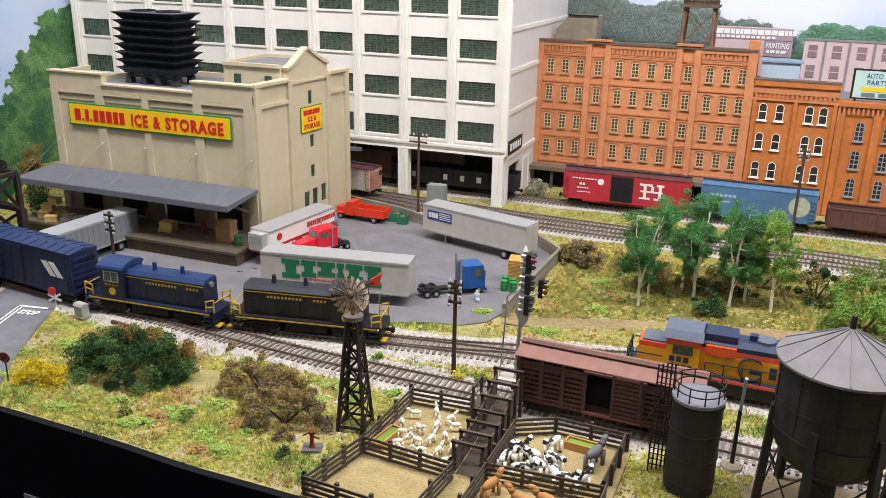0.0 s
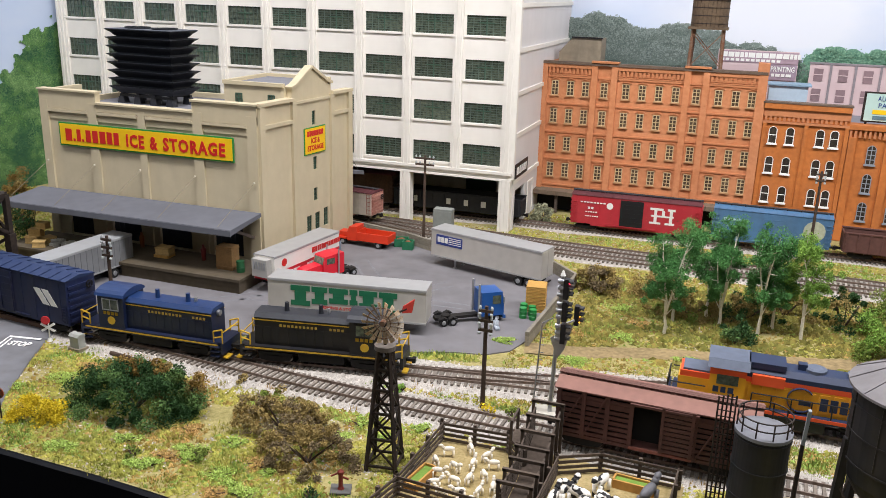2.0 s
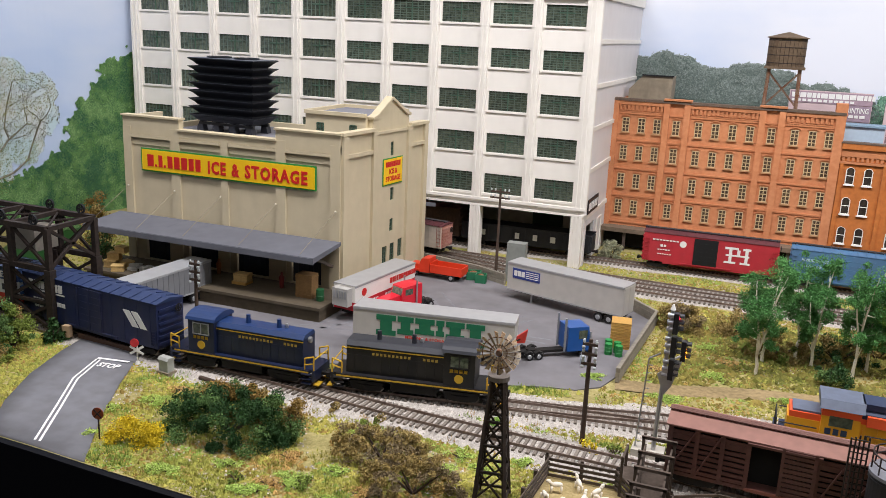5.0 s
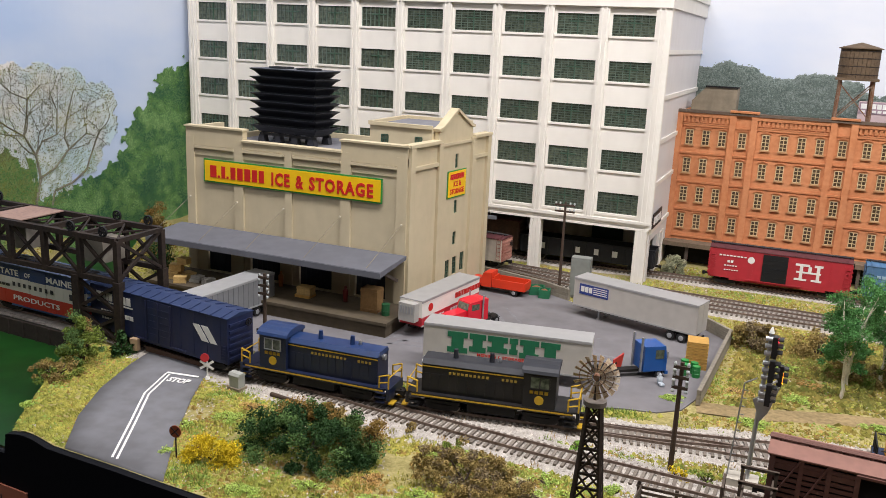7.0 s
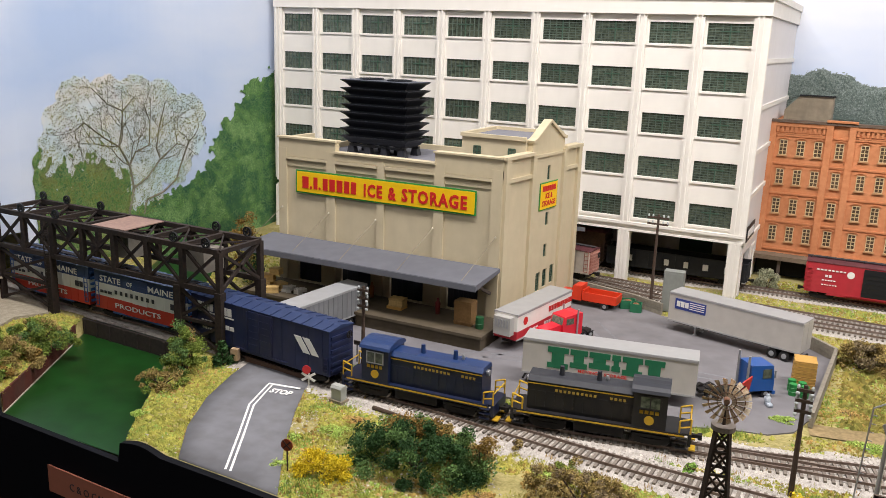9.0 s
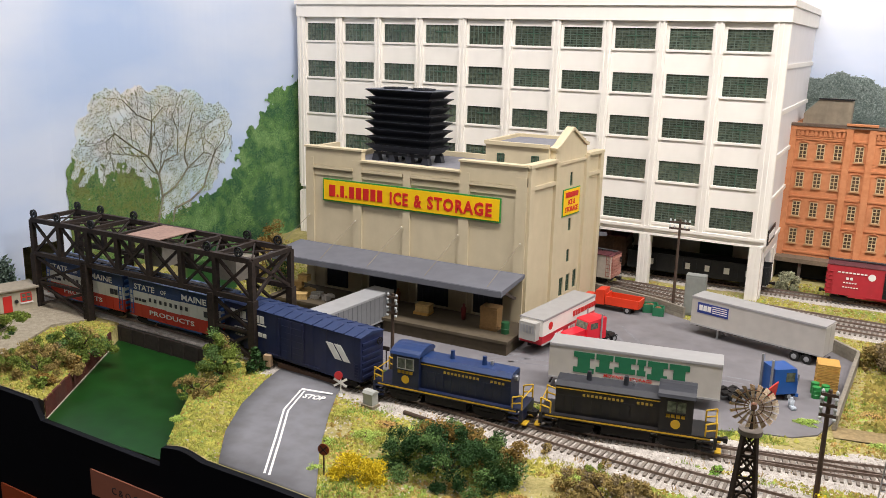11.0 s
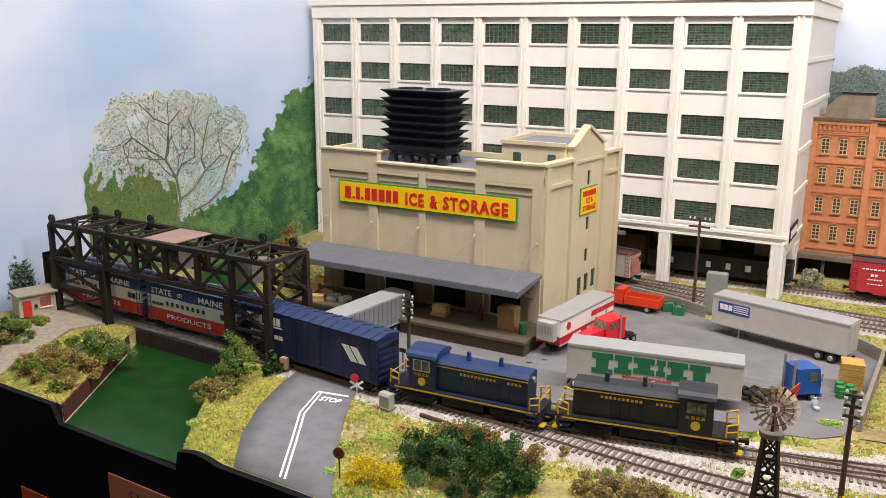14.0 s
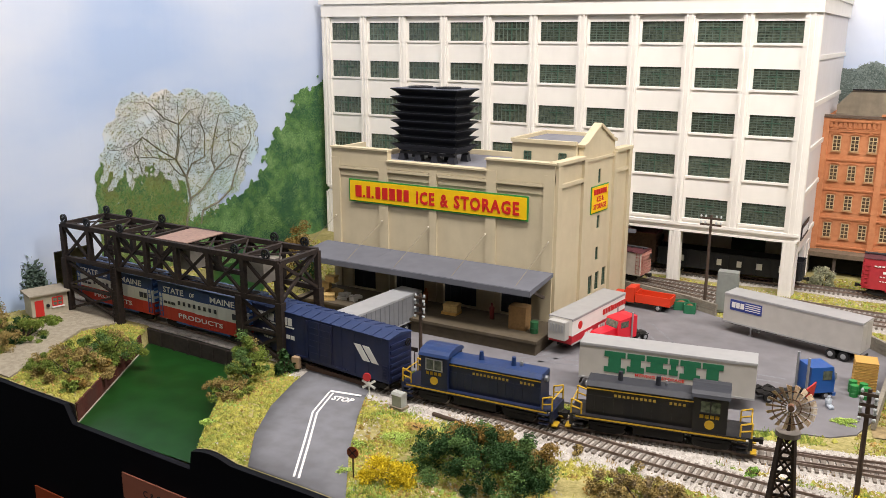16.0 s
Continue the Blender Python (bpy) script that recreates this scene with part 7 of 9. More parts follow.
bush(-13.6, 88.0, 2.7, 2.0, 3.2, L_BROWN, "brown bush behind the lot wall", 9000, 0.09, L_GREYBR, 10.0, 50, knot=0.5)
bush(-7.6, 89.6, 2.5, 2.0, 3.0, L_BROWN, "brown bush by the birch grove", 5600, 0.09, L_GREYBR, 11.0, 34, knot=0.5)
bush(0.6, 79.2, 1.8, 1.4, 2.6, L_DARK, "dark green bush among birches", 3000, 0.09, L_MIDDK, 12.0, 20, knot=0.45)
bush(5.2, 88.5, 3.0, 2.0, 3.0, L_BROWN, "brown undergrowth among birches", 5000, 0.09, L_MID, 13.0, 34, knot=0.5)
bush(10.5, 87.5, 2.6, 2.0, 4.2, L_DARK, "dark green bush at the grove's edge", 6000, 0.09, L_BROWN, 14.0, 40, knot=0.5)
bush(15.4, 86.0, 3.6, 2.4, 5.6, L_MID, "large light green bush at the grove's edge", 9000, 0.09, L_BIRCH2, 15.0, 46, knot=0.7)
bush(19.5, 84.0, 3.0, 2.4, 4.6, L_DARK, "dark green bush at the grove's edge", 6000, 0.09, L_MIDDK, 16.0, 36, knot=0.6)
bush(-84.0, 80.5, 2.6, 2.0, 7.8, L_RUST, "tall russet bush beside the ice house", 6000, 0.1, L_BROWN, 17.0, 40, knot=0.6)
bush(-80.0, 78.0, 2.2, 1.8, 6.2, L_DARK, "tall dark green bush behind the bridge", 1870, 0.125, L_RUST, 18.0, 6)
bush(-79.6, 43.6, 1.7, 1.2, 1.0, L_MID, "low olive bush above the canal wall", 1300, 0.125, L_RUST, 21.0, 8)
bush(-81.6, 48.6, 1.6, 1.2, 1.1, L_RUST, "low russet bush above the canal wall", 1500, 0.12, L_MID, 22.0, 6)
bush(-101.0, 47.0, 3.2, 2.4, 4.2, L_RUST, "tall russet bush at the table's west end", 8000, 0.08, L_BROWN, 23.0, 46, knot=0.5)
bush(-97.2, 54.2, 1.7, 1.0, 1.1, L_MID, "low green bush beside the gravel yard", 1500, 0.12, None, 24.0, 6)
bush(-4.0, 84.5, 4.5, 2.4, 2.2, L_BROWN, "brown undergrowth beneath the birches", 6000, 0.09, L_MID, 25.0, 46, knot=0.5)
bush(1.5, 86.0, 4.0, 2.2, 2.4, L_DARK, "dark undergrowth beneath the birches", 6000, 0.09, L_BROWN, 26.0, 40, knot=0.5)
bush(14.0, 80.0, 3.4, 2.4, 4.4, L_BIRCH2, "bright green foam shrub at the grove's edge", 9000, 0.09, L_MID, 27.0, 50, knot=0.7)
for x, y, r, h, m, w in ((-32.9, 62.7, 0.45, 0.5, L_DARK, "small dark"), (-45.8, 62.0, 0.5, 0.5, L_DARK, "small dark"), (-43.9, 55.1, 0.7, 0.7, L_MID, "small green"), (-36.2, 55.0, 0.7, 0.6, L_BROWN, "small brown"), (-14.6, 57.6, 1.0, 0.7, L_MID, "small green"), (-24.0, 58.2, 0.9, 0.6, L_BIRCH2, "small bright green"), (-16.4, 57.3, 1.0, 0.7, L_YELLOW, "small ochre"), (-32.6, 44.2, 0.9, 0.7, L_MID, "small green"), (-36.9, 42.8, 0.8, 0.6, L_MID, "small green"), (-23.6, 42.6, 0.8, 0.6, L_DARK, "small dark")):
    bush(x, y, r, r, h, m, w + " tuft of undergrowth", 160, 0.1, None, x, 3)


L_TUFT = leaf_mat("tuft_leaf", "#b4ca6c", "#9fb95c", 0.15)
L_OCHRE = leaf_mat("ochre_tuft", "#cbaa70", "#b8955a", 0.15)
for x, y, r in ((-46.2, 53.2, 1.2), (-44.6, 52.2, 0.9), (-50.0, 43.6, 0.9), (-31.4, 46.4, 1.0), (-33.4, 43.6, 0.9), (-27.4, 44.2, 0.8), (-38.6, 44.2, 1.1), (-51.6, 47.6, 0.7), (-22.6, 51.0, 1.1), (-24.6, 52.2, 1.3), (-35.0, 42.2, 0.8), (-29.0, 42.2, 0.8), (-66.4, 47.4, 0.9), (-64.0, 44.4, 0.9), (-20.2, 53.2, 1.0), (-31.6, 62.8, 0.7), (-41.8, 62.2, 0.6)):
    bush(x, y, r, r * 0.8, 0.42, L_TUFT, "low bright green tuft of turf", 700, 0.06, None, x, 5)
for x, y, r in ((-42.1, 41.8, 1.5), (-35.9, 41.8, 1.0), (-27.7, 41.4, 1.3), (-33.5, 44.4, 1.8), (-30.3, 42.9, 1.5), (-32.2, 52.0, 1.6), (-25.4, 49.7, 1.7), (-49.3, 50.0, 1.6), (-19.0, 71.0, 1.2), (-12.5, 69.4, 1.6), (-9.0, 76.0, 1.5), (-3.0, 73.0, 1.4), (-10.0, 84.0, 1.6), (-63.5, 43.0, 1.3), (-67.0, 49.5, 1.2)):
    bush(x, y, r, r * 0.7, 0.38, L_TUFT, "wide soft patch of bright green turf", 1500, 0.055, None, x, 6)
for x, y, r in ((-34.7, 43.3, 1.3), (-35.4, 47.0, 1.4), (-28.6, 44.8, 1.6), (-29.4, 41.0, 1.3), (-49.1, 52.8, 1.2), (-8.0, 80.0, 1.5), (-14.0, 75.5, 1.6)):
    bush(x, y, r, r * 0.7, 0.3, L_OCHRE, "low ochre patch of dry turf", 900, 0.055, None, x, 6)


def birch(x, y, h, lean, label, seed, light=False):
    """A forked white trunk whose limbs end in separate rounded leaf clumps with gaps between them."""
    t = thing("birch_tree", x, y, ground_height(x, y), 0, label, "tree", "birch grove")
    r2 = random.Random(seed)
    bark = mat("birch_bark", "#f2eee2", 0.8, second="#d3c8b0", size=0.25)
    fork = h * r2.uniform(0.15, 0.24)
    foot = [Vector((0, 0, -0.1)), Vector((r2.uniform(-0.1, 0.1), 0, fork * 0.5)), Vector((lean * 0.4, 0.05, fork))]
    part("trunk", path_tube(B(), foot, 0.17, 0.13, 8), bark, t)
    verts, faces = [], []
    start = r2.random() * 6.28
    tips = []
    for k in range(3):
        a = start + k * 2.1 + r2.uniform(-0.3, 0.3)
        reach = r2.uniform(0.6, 1.8)
        top = h * r2.uniform(0.68, 0.95) if k else h
        pts = [foot[-1]]
        for f in (0.3, 0.55, 0.8, 1.0):
            pts.append(Vector((foot[-1].x + lean * h * 0.1 * f + reach * math.cos(a) * f ** 1.1 + r2.uniform(-0.16, 0.16), 0.75 * reach * math.sin(a) * f ** 1.1 + r2.uniform(-0.14, 0.14), fork + (top - fork) * f)))
        part("limb", path_tube(B(), pts, 0.11, 0.04, 6), bark, t)
        tips.append((pts[4], 1.0))
        for i in (1, 2, 3):
            b = a + r2.choice((-1, 1)) * r2.uniform(0.7, 1.5)
            q = pts[i] + Vector((r2.uniform(0.5, 1.5) * math.cos(b), 0.9 * math.sin(b), r2.uniform(-0.2, 1.0)))
            part("limb", path_tube(B(), [pts[i], (pts[i] + q) * 0.5 + Vector((0, 0, -0.08)), q], 0.07, 0.03, 5), bark, t)
            tips.append((q, (0.6, 0.75, 0.9, 0.95)[i]))
    b = r2.random() * 6.28
    low = Vector((1.0 * math.cos(b), 0.8 * math.sin(b), fork + h * 0.14))
    part("limb", path_tube(B(), [foot[-1], low], 0.06, 0.03, 5), bark, t)
    tips.append((low, 0.7))
    for k, (q, s) in enumerate(tips):
        s *= r2.uniform(0.8, 1.25)
        leaf_cloud(verts, faces, q, (0.86 * s, 0.82 * s, 0.86 * s), 620, 0.066, seed + k * 1.7, 0.25)
        for _ in range(4):
            d = Vector((r2.gauss(0, 0.62), r2.gauss(0, 0.5), r2.gauss(-0.1, 0.55))) * s
            w = s * r2.uniform(0.3, 0.6)
            leaf_cloud(verts, faces, q + d, (w, w, 0.9 * w), int(520 * w), 0.064, seed + k, 0.2)
    raw("crown", [tuple(v) for v in verts], faces, L_BIRCH2 if light else L_BIRCH, t)
    return t


for k, (x, y, h, lean, light) in enumerate(((-5.7, 78.6, 9.6, -0.2, False), (-5.2, 82.2, 9.2, 0.2, False), (-2.2, 85.0, 8.8, 0.2, False), (-0.9, 83.0, 10.0, -0.1, False), (2.6, 82.0, 9.8, 0.2, False), (3.9, 84.0, 8.6, 0.0, False), (6.4, 82.4, 9.6, -0.15, True))):
    birch(x, y, h, lean, "white-barked birch with light green leaves" if light else "white-barked birch with green leaves", 40 + k, light)

bush(-25.6, 113.4, 1.7, 1.5, 2.6, leaf_mat("dry_brush", "#aeb094", "#8b8f70", 0.35), "pale heap of dry brush beside the gondola", 3000, 0.1, None, 31.0, 6)
# printed trees on the backdrop
def board_point(k, z, off):
    """A point at the fraction k along the west board, a little in front of it."""
    pts = [p for p in WEST if p[1] < 118.5]
    lens = [(Vector(b) - Vector(a)).length for a, b in zip(pts, pts[1:])]
    d = k * sum(lens)
    for (a, b), l in zip(zip(pts, pts[1:]), lens):
        if d <= l:
            a, b = Vector(a), Vector(b)
            u = (b - a) / l
            p = a + u * d
            return Vector((p.x + abs(u.y) * off, p.y + u.x * off * -0.2, z))
        d -= l
    return Vector((*pts[-1], z))


def print_tree(name, k0, k1, z0, z1, tones, n, size, label, shape, tone, branches=None, depth=0.5):
    """Flat leaf shapes lying on the board, as a cut-out print has them; tone(u, v) picks one of the tones."""
    t = thing(name, 0, 0, 0, 0, label, "printed tree")
    made, batches = 0, [([], []) for _ in tones]
    while made < n:
        u, v = rng.random(), rng.random()
        if not shape(u, v):
            continue
        made += 1
        k = k0 + (k1 - k0) * u
        p = board_point(k, z0 + (z1 - z0) * v, rng.uniform(0.17, depth))
        along = (board_point(k + 0.01, 0, 0) - board_point(k - 0.01, 0, 0)).normalized()
        a, s = rng.random() * 6.28, size * rng.uniform(0.5, 1.4)
        up = Vector((0, 0, 1))
        e, f = along * math.cos(a) + up * math.sin(a), up * math.cos(a) - along * math.sin(a)
        verts, faces = batches[max(0, min(len(tones) - 1, tone(u, v)))]
        m = len(verts)
        verts += [p - e * s, p + f * s * 0.6, p + e * s, p - f * s * 0.6]
        faces.append((m, m + 1, m + 2, m + 3))
    for (verts, faces), m in zip(batches, tones):
        if faces:
            raw("crown", [tuple(v) for v in verts], faces, m, t)
    for pts, r0, r1 in branches or ():
        q = [board_point(k0 + (k1 - k0) * u, z0 + (z1 - z0) * v, 0.09) for u, v in pts]
        part("branch", path_tube(B(), q, r0 * 0.6, r1 * 0.6, 5), M_PRBARK, t)
    return t


M_PRBARK = mat("print_bark", "#5e5a50", 0.9, vary=0.35, second="#8b887c", size=0.8)


def print_field(parent, k0, k1, z0, z1, shape, material, nx=90, nz=110, off=0.1):
    """The printed leaf mass of a cut-out, cut to the outline of its shape."""
    bm = B()
    grid = {}

    def vert(i, j):
        if (i, j) not in grid:
            grid[i, j] = bm.verts.new(board_point(k0 + (k1 - k0) * i / nx, z0 + (z1 - z0) * j / nz, off))
        return grid[i, j]

    for i in range(nx):
        for j in range(nz):
            if shape((i + 0.5) / nx, (j + 0.5) / nz):
                bm.faces.new((vert(i, j), vert(i + 1, j), vert(i + 1, j + 1), vert(i, j + 1)))
    part("leaf_mass", bm, material, parent)


L_PALE = leaf_mat("print_pale_leaf", "#6c6b52", "#5d6249", 0.35)
L_PALE2 = leaf_mat("print_pale_green", "#758052", "#7f8a4a", 0.3)
L_PALE3 = leaf_mat("print_yellow_leaf", "#8f8a3e", "#7d7f3a", 0.25)
L_PRLIGHT = leaf_mat("print_light_green", "#82a66c", "#739c60", 0.2, size=5)
L_PRGREEN = leaf_mat("print_green", "#6d9358", "#5d864c", 0.2, size=5)
L_PRDK = leaf_mat("print_dark", "#64756a", "#536559", 0.3)
L_PRDEEP = leaf_mat("print_deep_green", "#46704c", "#4f784c", 0.22, size=4)
L_PRSHADE = leaf_mat("print_shade_green", "#3b6149", "#456b4a", 0.2, size=4)
L_PROL = leaf_mat("print_olive", "#7c9457", "#62814a", 0.32)
PK0, PK1, PZ0, PZ1 = 0.44, 0.985, 5.0, 24.2


def pale_shape(u, v):
    """The half-bare crown: rounded lobes that run together, cut in at the lower right."""
    d, z = 53 * (PK0 + (PK1 - PK0) * u), PZ0 + (PZ1 - PZ0) * v
    d += 0.35 * noise.noise(Vector((d * 0.9, z * 0.9, 1.0))) + 0.25 * noise.noise(Vector((d * 2.5, z * 2.5, 4.0)))
    z += 0.35 * noise.noise(Vector((z * 0.9, d * 0.9, 2.0))) + 0.25 * noise.noise(Vector((z * 2.5, d * 2.5, 5.0)))
    lobes = ((44.5, 20.5, 3.3), (40, 20.7, 3.2), (35.5, 20.4, 3.4), (31.7, 20, 3.2), (27.2, 18.3, 2.9), (27, 15, 2.8), (47.9, 18.8, 1.9), (48.3, 15.5, 2.4), (46.5, 13, 4.4), (40, 15, 6.5), (33, 15, 6), (29.8, 11.5, 3.0), (47.6, 9, 3.4), (42, 9, 5), (35.8, 8, 4))
    return any((d - a) ** 2 + (z - b) ** 2 < r * r for a, b, r in lobes)


def bare_leaf(u, v):
    return pale_shape(u, v) and noise.noise(Vector((u * 8, v * 8, 3.0))) + 0.5 * noise.noise(Vector((u * 24, v * 24, 3.0))) > -0.5


twigs = random.Random(5)
tree_br = []


def twig(u, v, a, length, r, depth):
    """Crooked branches that fork upward and outward."""
    pts = [(u, v)]
    for _ in range(3):
        a += twigs.uniform(-0.3, 0.3)
        u, v = u + math.cos(a) * length / 3 * 0.75, v + math.sin(a) * length / 3
        pts.append((u, v))
    if depth < 6 and all(pale_shape(p, q) for p, q in pts):
        tree_br.append((pts, r, r * 0.6))
        for d in (-0.55, 0.5) if depth else (-0.5, 0.05, 0.55):
            twig(u, v, a + d + twigs.uniform(-0.15, 0.15), length * twigs.uniform(0.68, 0.85), r * 0.6, depth + 1)


BOUGHS = (((0.50, 0.0), (0.48, 0.11), (0.46, 0.2), (0.476, 0.36), (0.53, 0.5)), ((0.53, 0.5), (0.61, 0.57), (0.71, 0.68), (0.76, 0.63)), ((0.53, 0.5), (0.51, 0.62), (0.5, 0.74), (0.43, 0.83)), ((0.5, 0.74), (0.58, 0.79), (0.66, 0.9)),
         ((0.46, 0.2), (0.38, 0.26), (0.3, 0.38), (0.2, 0.48)), ((0.476, 0.36), (0.44, 0.45), (0.36, 0.49), (0.35, 0.65), (0.38, 0.77)), ((0.41, 0.0), (0.39, 0.1), (0.29, 0.14), (0.21, 0.22), (0.19, 0.3), (0.13, 0.49)), ((0.3, 0.38), (0.32, 0.46), (0.3, 0.6), (0.26, 0.78)))
for i, pts in enumerate(BOUGHS):
    r = (0.42, 0.2, 0.22, 0.15, 0.26, 0.19, 0.3, 0.18)[i]
    tree_br.append((pts, r, r * 0.55))
    for (u0, v0), (u, v) in zip(pts[1:], pts[2:] + ((2 * pts[-1][0] - pts[-2][0], 2 * pts[-1][1] - pts[-2][1]),)):
        a = math.atan2(v - v0, (u - u0) / 0.75)
        for side in (-0.75, 0.7) if v0 > 0.3 else ():
            twig(u0, v0, a + side + twigs.uniform(-0.2, 0.2), twigs.uniform(0.12, 0.2), r * 0.36, 3)


def pale_tone(u, v):
    q = noise.noise(Vector((u * 6, v * 6, 8.0))) + rng.gauss(0, 0.2)
    return 2 if q > 0.28 and v > 0.45 else 1 if q > 0.0 or v < 0.35 else 0


pale = print_tree("backdrop_tree", PK0, PK1, PZ0, PZ1, (L_PALE, L_PALE2, L_PALE3), 14500, 0.08, "pale half-bare tree printed on the sky board", bare_leaf, pale_tone, tree_br, 0.3)
print_field(pale, PK0, PK1, PZ0, PZ1, pale_shape, mat("print_paper", "#d8d5d2", 0.8, second="#b9d0da", size=7), 200, 200, 0.06)
M_PRINT = mat("printed_foliage", "#6b8f58", 0.85, second="#3f6a40", size=2.5)
M_PRINT2 = mat("printed_olive_foliage", "#92a268", 0.85, second="#5f8050", size=1.0)


def tall_shape(u, v):
    """A leafy slope: high beside the loft building, falling away to the west."""
    k = 0.10 + 0.62 * u + 0.03 * noise.noise(Vector((v * 11, 3.3, 1.0))) + 0.02 * noise.noise(Vector((v * 34, u * 30, 1.0)))
    edge = ((0.10, 24.6), (0.22, 24.4), (0.29, 22.6), (0.35, 19.6), (0.43, 15.0), (0.455, 11.6), (0.50, 8.6), (0.60, 7.2), (0.72, 5.8), (0.9, 4.5))
    for (a, za), (b, zb) in zip(edge, edge[1:]):
        if a <= k <= b:
            top = za + (zb - za) * (k - a) / (b - a)
            return -2 + 27 * v < top + 1.3 * noise.noise(Vector((u * 22, v * 7, 2))) + 1.0 * noise.noise(Vector((u * 55, v * 40, 2)))
    return k < 0.10


def olive_shape(u, v):
    return v < 0.70 + 0.12 * noise.noise(Vector((u * 6, 1.0, 5.0))) + 0.18 * noise.noise(Vector((u * 14, v * 14, 5.0))) + 0.06 * noise.noise(Vector((u * 40, v * 40, 5.0))) - 0.5 * max(0, 0.3 - u) and u < 0.96 + 0.03 * noise.noise(Vector((v * 15, 2, 2)))


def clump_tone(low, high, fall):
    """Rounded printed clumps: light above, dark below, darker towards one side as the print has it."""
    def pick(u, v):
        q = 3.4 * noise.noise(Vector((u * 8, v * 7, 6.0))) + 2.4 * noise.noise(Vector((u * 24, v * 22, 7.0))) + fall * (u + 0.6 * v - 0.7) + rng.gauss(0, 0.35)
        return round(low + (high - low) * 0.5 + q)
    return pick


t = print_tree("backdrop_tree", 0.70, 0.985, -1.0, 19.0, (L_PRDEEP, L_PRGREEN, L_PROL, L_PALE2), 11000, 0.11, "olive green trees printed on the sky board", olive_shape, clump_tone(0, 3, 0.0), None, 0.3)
print_field(t, 0.70, 0.985, -1.0, 19.0, olive_shape, M_PRINT2, 150, 150, 0.1)
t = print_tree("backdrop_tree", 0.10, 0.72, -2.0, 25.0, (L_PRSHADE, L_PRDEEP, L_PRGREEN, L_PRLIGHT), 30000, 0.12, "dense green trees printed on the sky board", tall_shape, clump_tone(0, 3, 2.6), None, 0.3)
print_field(t, 0.10, 0.72, -2.0, 25.0, tall_shape, M_PRINT, 220, 180, 0.13)
t = thing("backdrop_tree", -104.4, 56.4, 0, 60, "grey-green printed tree cutout beside the shed", "printed tree")
verts, faces = [], []
leaf_cloud(verts, faces, (0.6, 0, 3.1), (1.7, 0.4, 2.3), 1300, 0.2, 2.0, 0.0)
leaf_cloud(verts, faces, (-1.5, 0, 2.2), (1.3, 0.4, 1.9), 800, 0.2, 3.0, 0.0)
raw("crown", [tuple(v) for v in verts], faces, L_PRDK, t)
part("trunk", rod(B(), (0, 0, 0), (0.2, 0, 3.0), 0.2, 0.1, 6), M_PRBARK, t)


def far_trees(tops, z0, light, dark, n, seed, label, y=136.6):
    """Rounded crowns printed one beside another: leaf dabs in a light and a dark tone. tops: (x, height) along the line."""
    t = thing("backdrop_tree", 0, 0, 0, 0, label, "printed tree")
    r2 = random.Random(seed)
    x0, x1 = tops[0][0], tops[-1][0]

    def top(x):
        for (a, za), (b, zb) in zip(tops, tops[1:]):
            if a <= x <= b:
                return za + (zb - za) * (x - a) / (b - a)
        return tops[-1][1]

    crowns = []
    x = x0
    while x < x1:
        crowns.append((x, top(x) - 1.1 + r2.uniform(-0.5, 0.4), r2.uniform(1.0, 1.7)))
        crowns.append((x + r2.uniform(0.2, 0.8), top(x) - 2.9 + r2.uniform(-0.5, 0.5), r2.uniform(1.2, 1.9)))
        crowns.append((x + r2.uniform(0.2, 0.8), top(x) - 4.8, 1.9))
        x += r2.uniform(0.8, 1.4)
    bm = B()
    for i, (cx, cz, r) in enumerate(crowns):
        ring = [bm.verts.new((cx + 0.9 * r * math.cos(a), y + 0.3 + 0.0007 * i, cz + 0.85 * r * math.sin(a))) for a in [6.2832 * q / 14 for q in range(14)]]
        bm.faces.new(ring)
    part("leaf_mass", bm, dark, t)
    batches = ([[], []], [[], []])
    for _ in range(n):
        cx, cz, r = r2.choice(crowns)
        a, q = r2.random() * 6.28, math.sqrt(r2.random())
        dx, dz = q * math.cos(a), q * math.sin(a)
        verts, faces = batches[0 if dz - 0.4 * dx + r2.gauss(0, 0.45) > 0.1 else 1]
        k = 1 + 0.25 * noise.noise(Vector((2 * dx, 2 * dz, cx)))
        p = Vector((cx + r * k * dx, y + r2.uniform(-0.3, 0.25), cz + 0.9 * r * k * dz))
        s, b = 0.11 * r2.uniform(0.5, 1.4), r2.random() * 6.28
        e, f = Vector((math.cos(b), 0.2, math.sin(b))), Vector((-math.sin(b), 0.1, math.cos(b)))
        m = len(verts)
        verts += [p - e * s, p + f * s * 0.7, p + e * s, p - f * s * 0.7]
        faces.append((m, m + 1, m + 2, m + 3))
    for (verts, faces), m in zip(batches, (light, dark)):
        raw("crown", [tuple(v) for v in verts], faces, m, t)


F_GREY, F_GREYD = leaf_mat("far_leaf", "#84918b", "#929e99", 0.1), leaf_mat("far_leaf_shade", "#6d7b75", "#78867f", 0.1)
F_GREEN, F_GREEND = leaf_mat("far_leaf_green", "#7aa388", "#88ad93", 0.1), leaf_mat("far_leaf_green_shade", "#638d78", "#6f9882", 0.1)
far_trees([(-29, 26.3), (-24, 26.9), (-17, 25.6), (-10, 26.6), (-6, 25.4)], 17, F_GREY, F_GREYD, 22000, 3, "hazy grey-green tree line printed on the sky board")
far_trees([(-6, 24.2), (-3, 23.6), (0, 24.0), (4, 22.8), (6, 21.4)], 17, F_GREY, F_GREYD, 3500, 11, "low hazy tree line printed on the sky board")
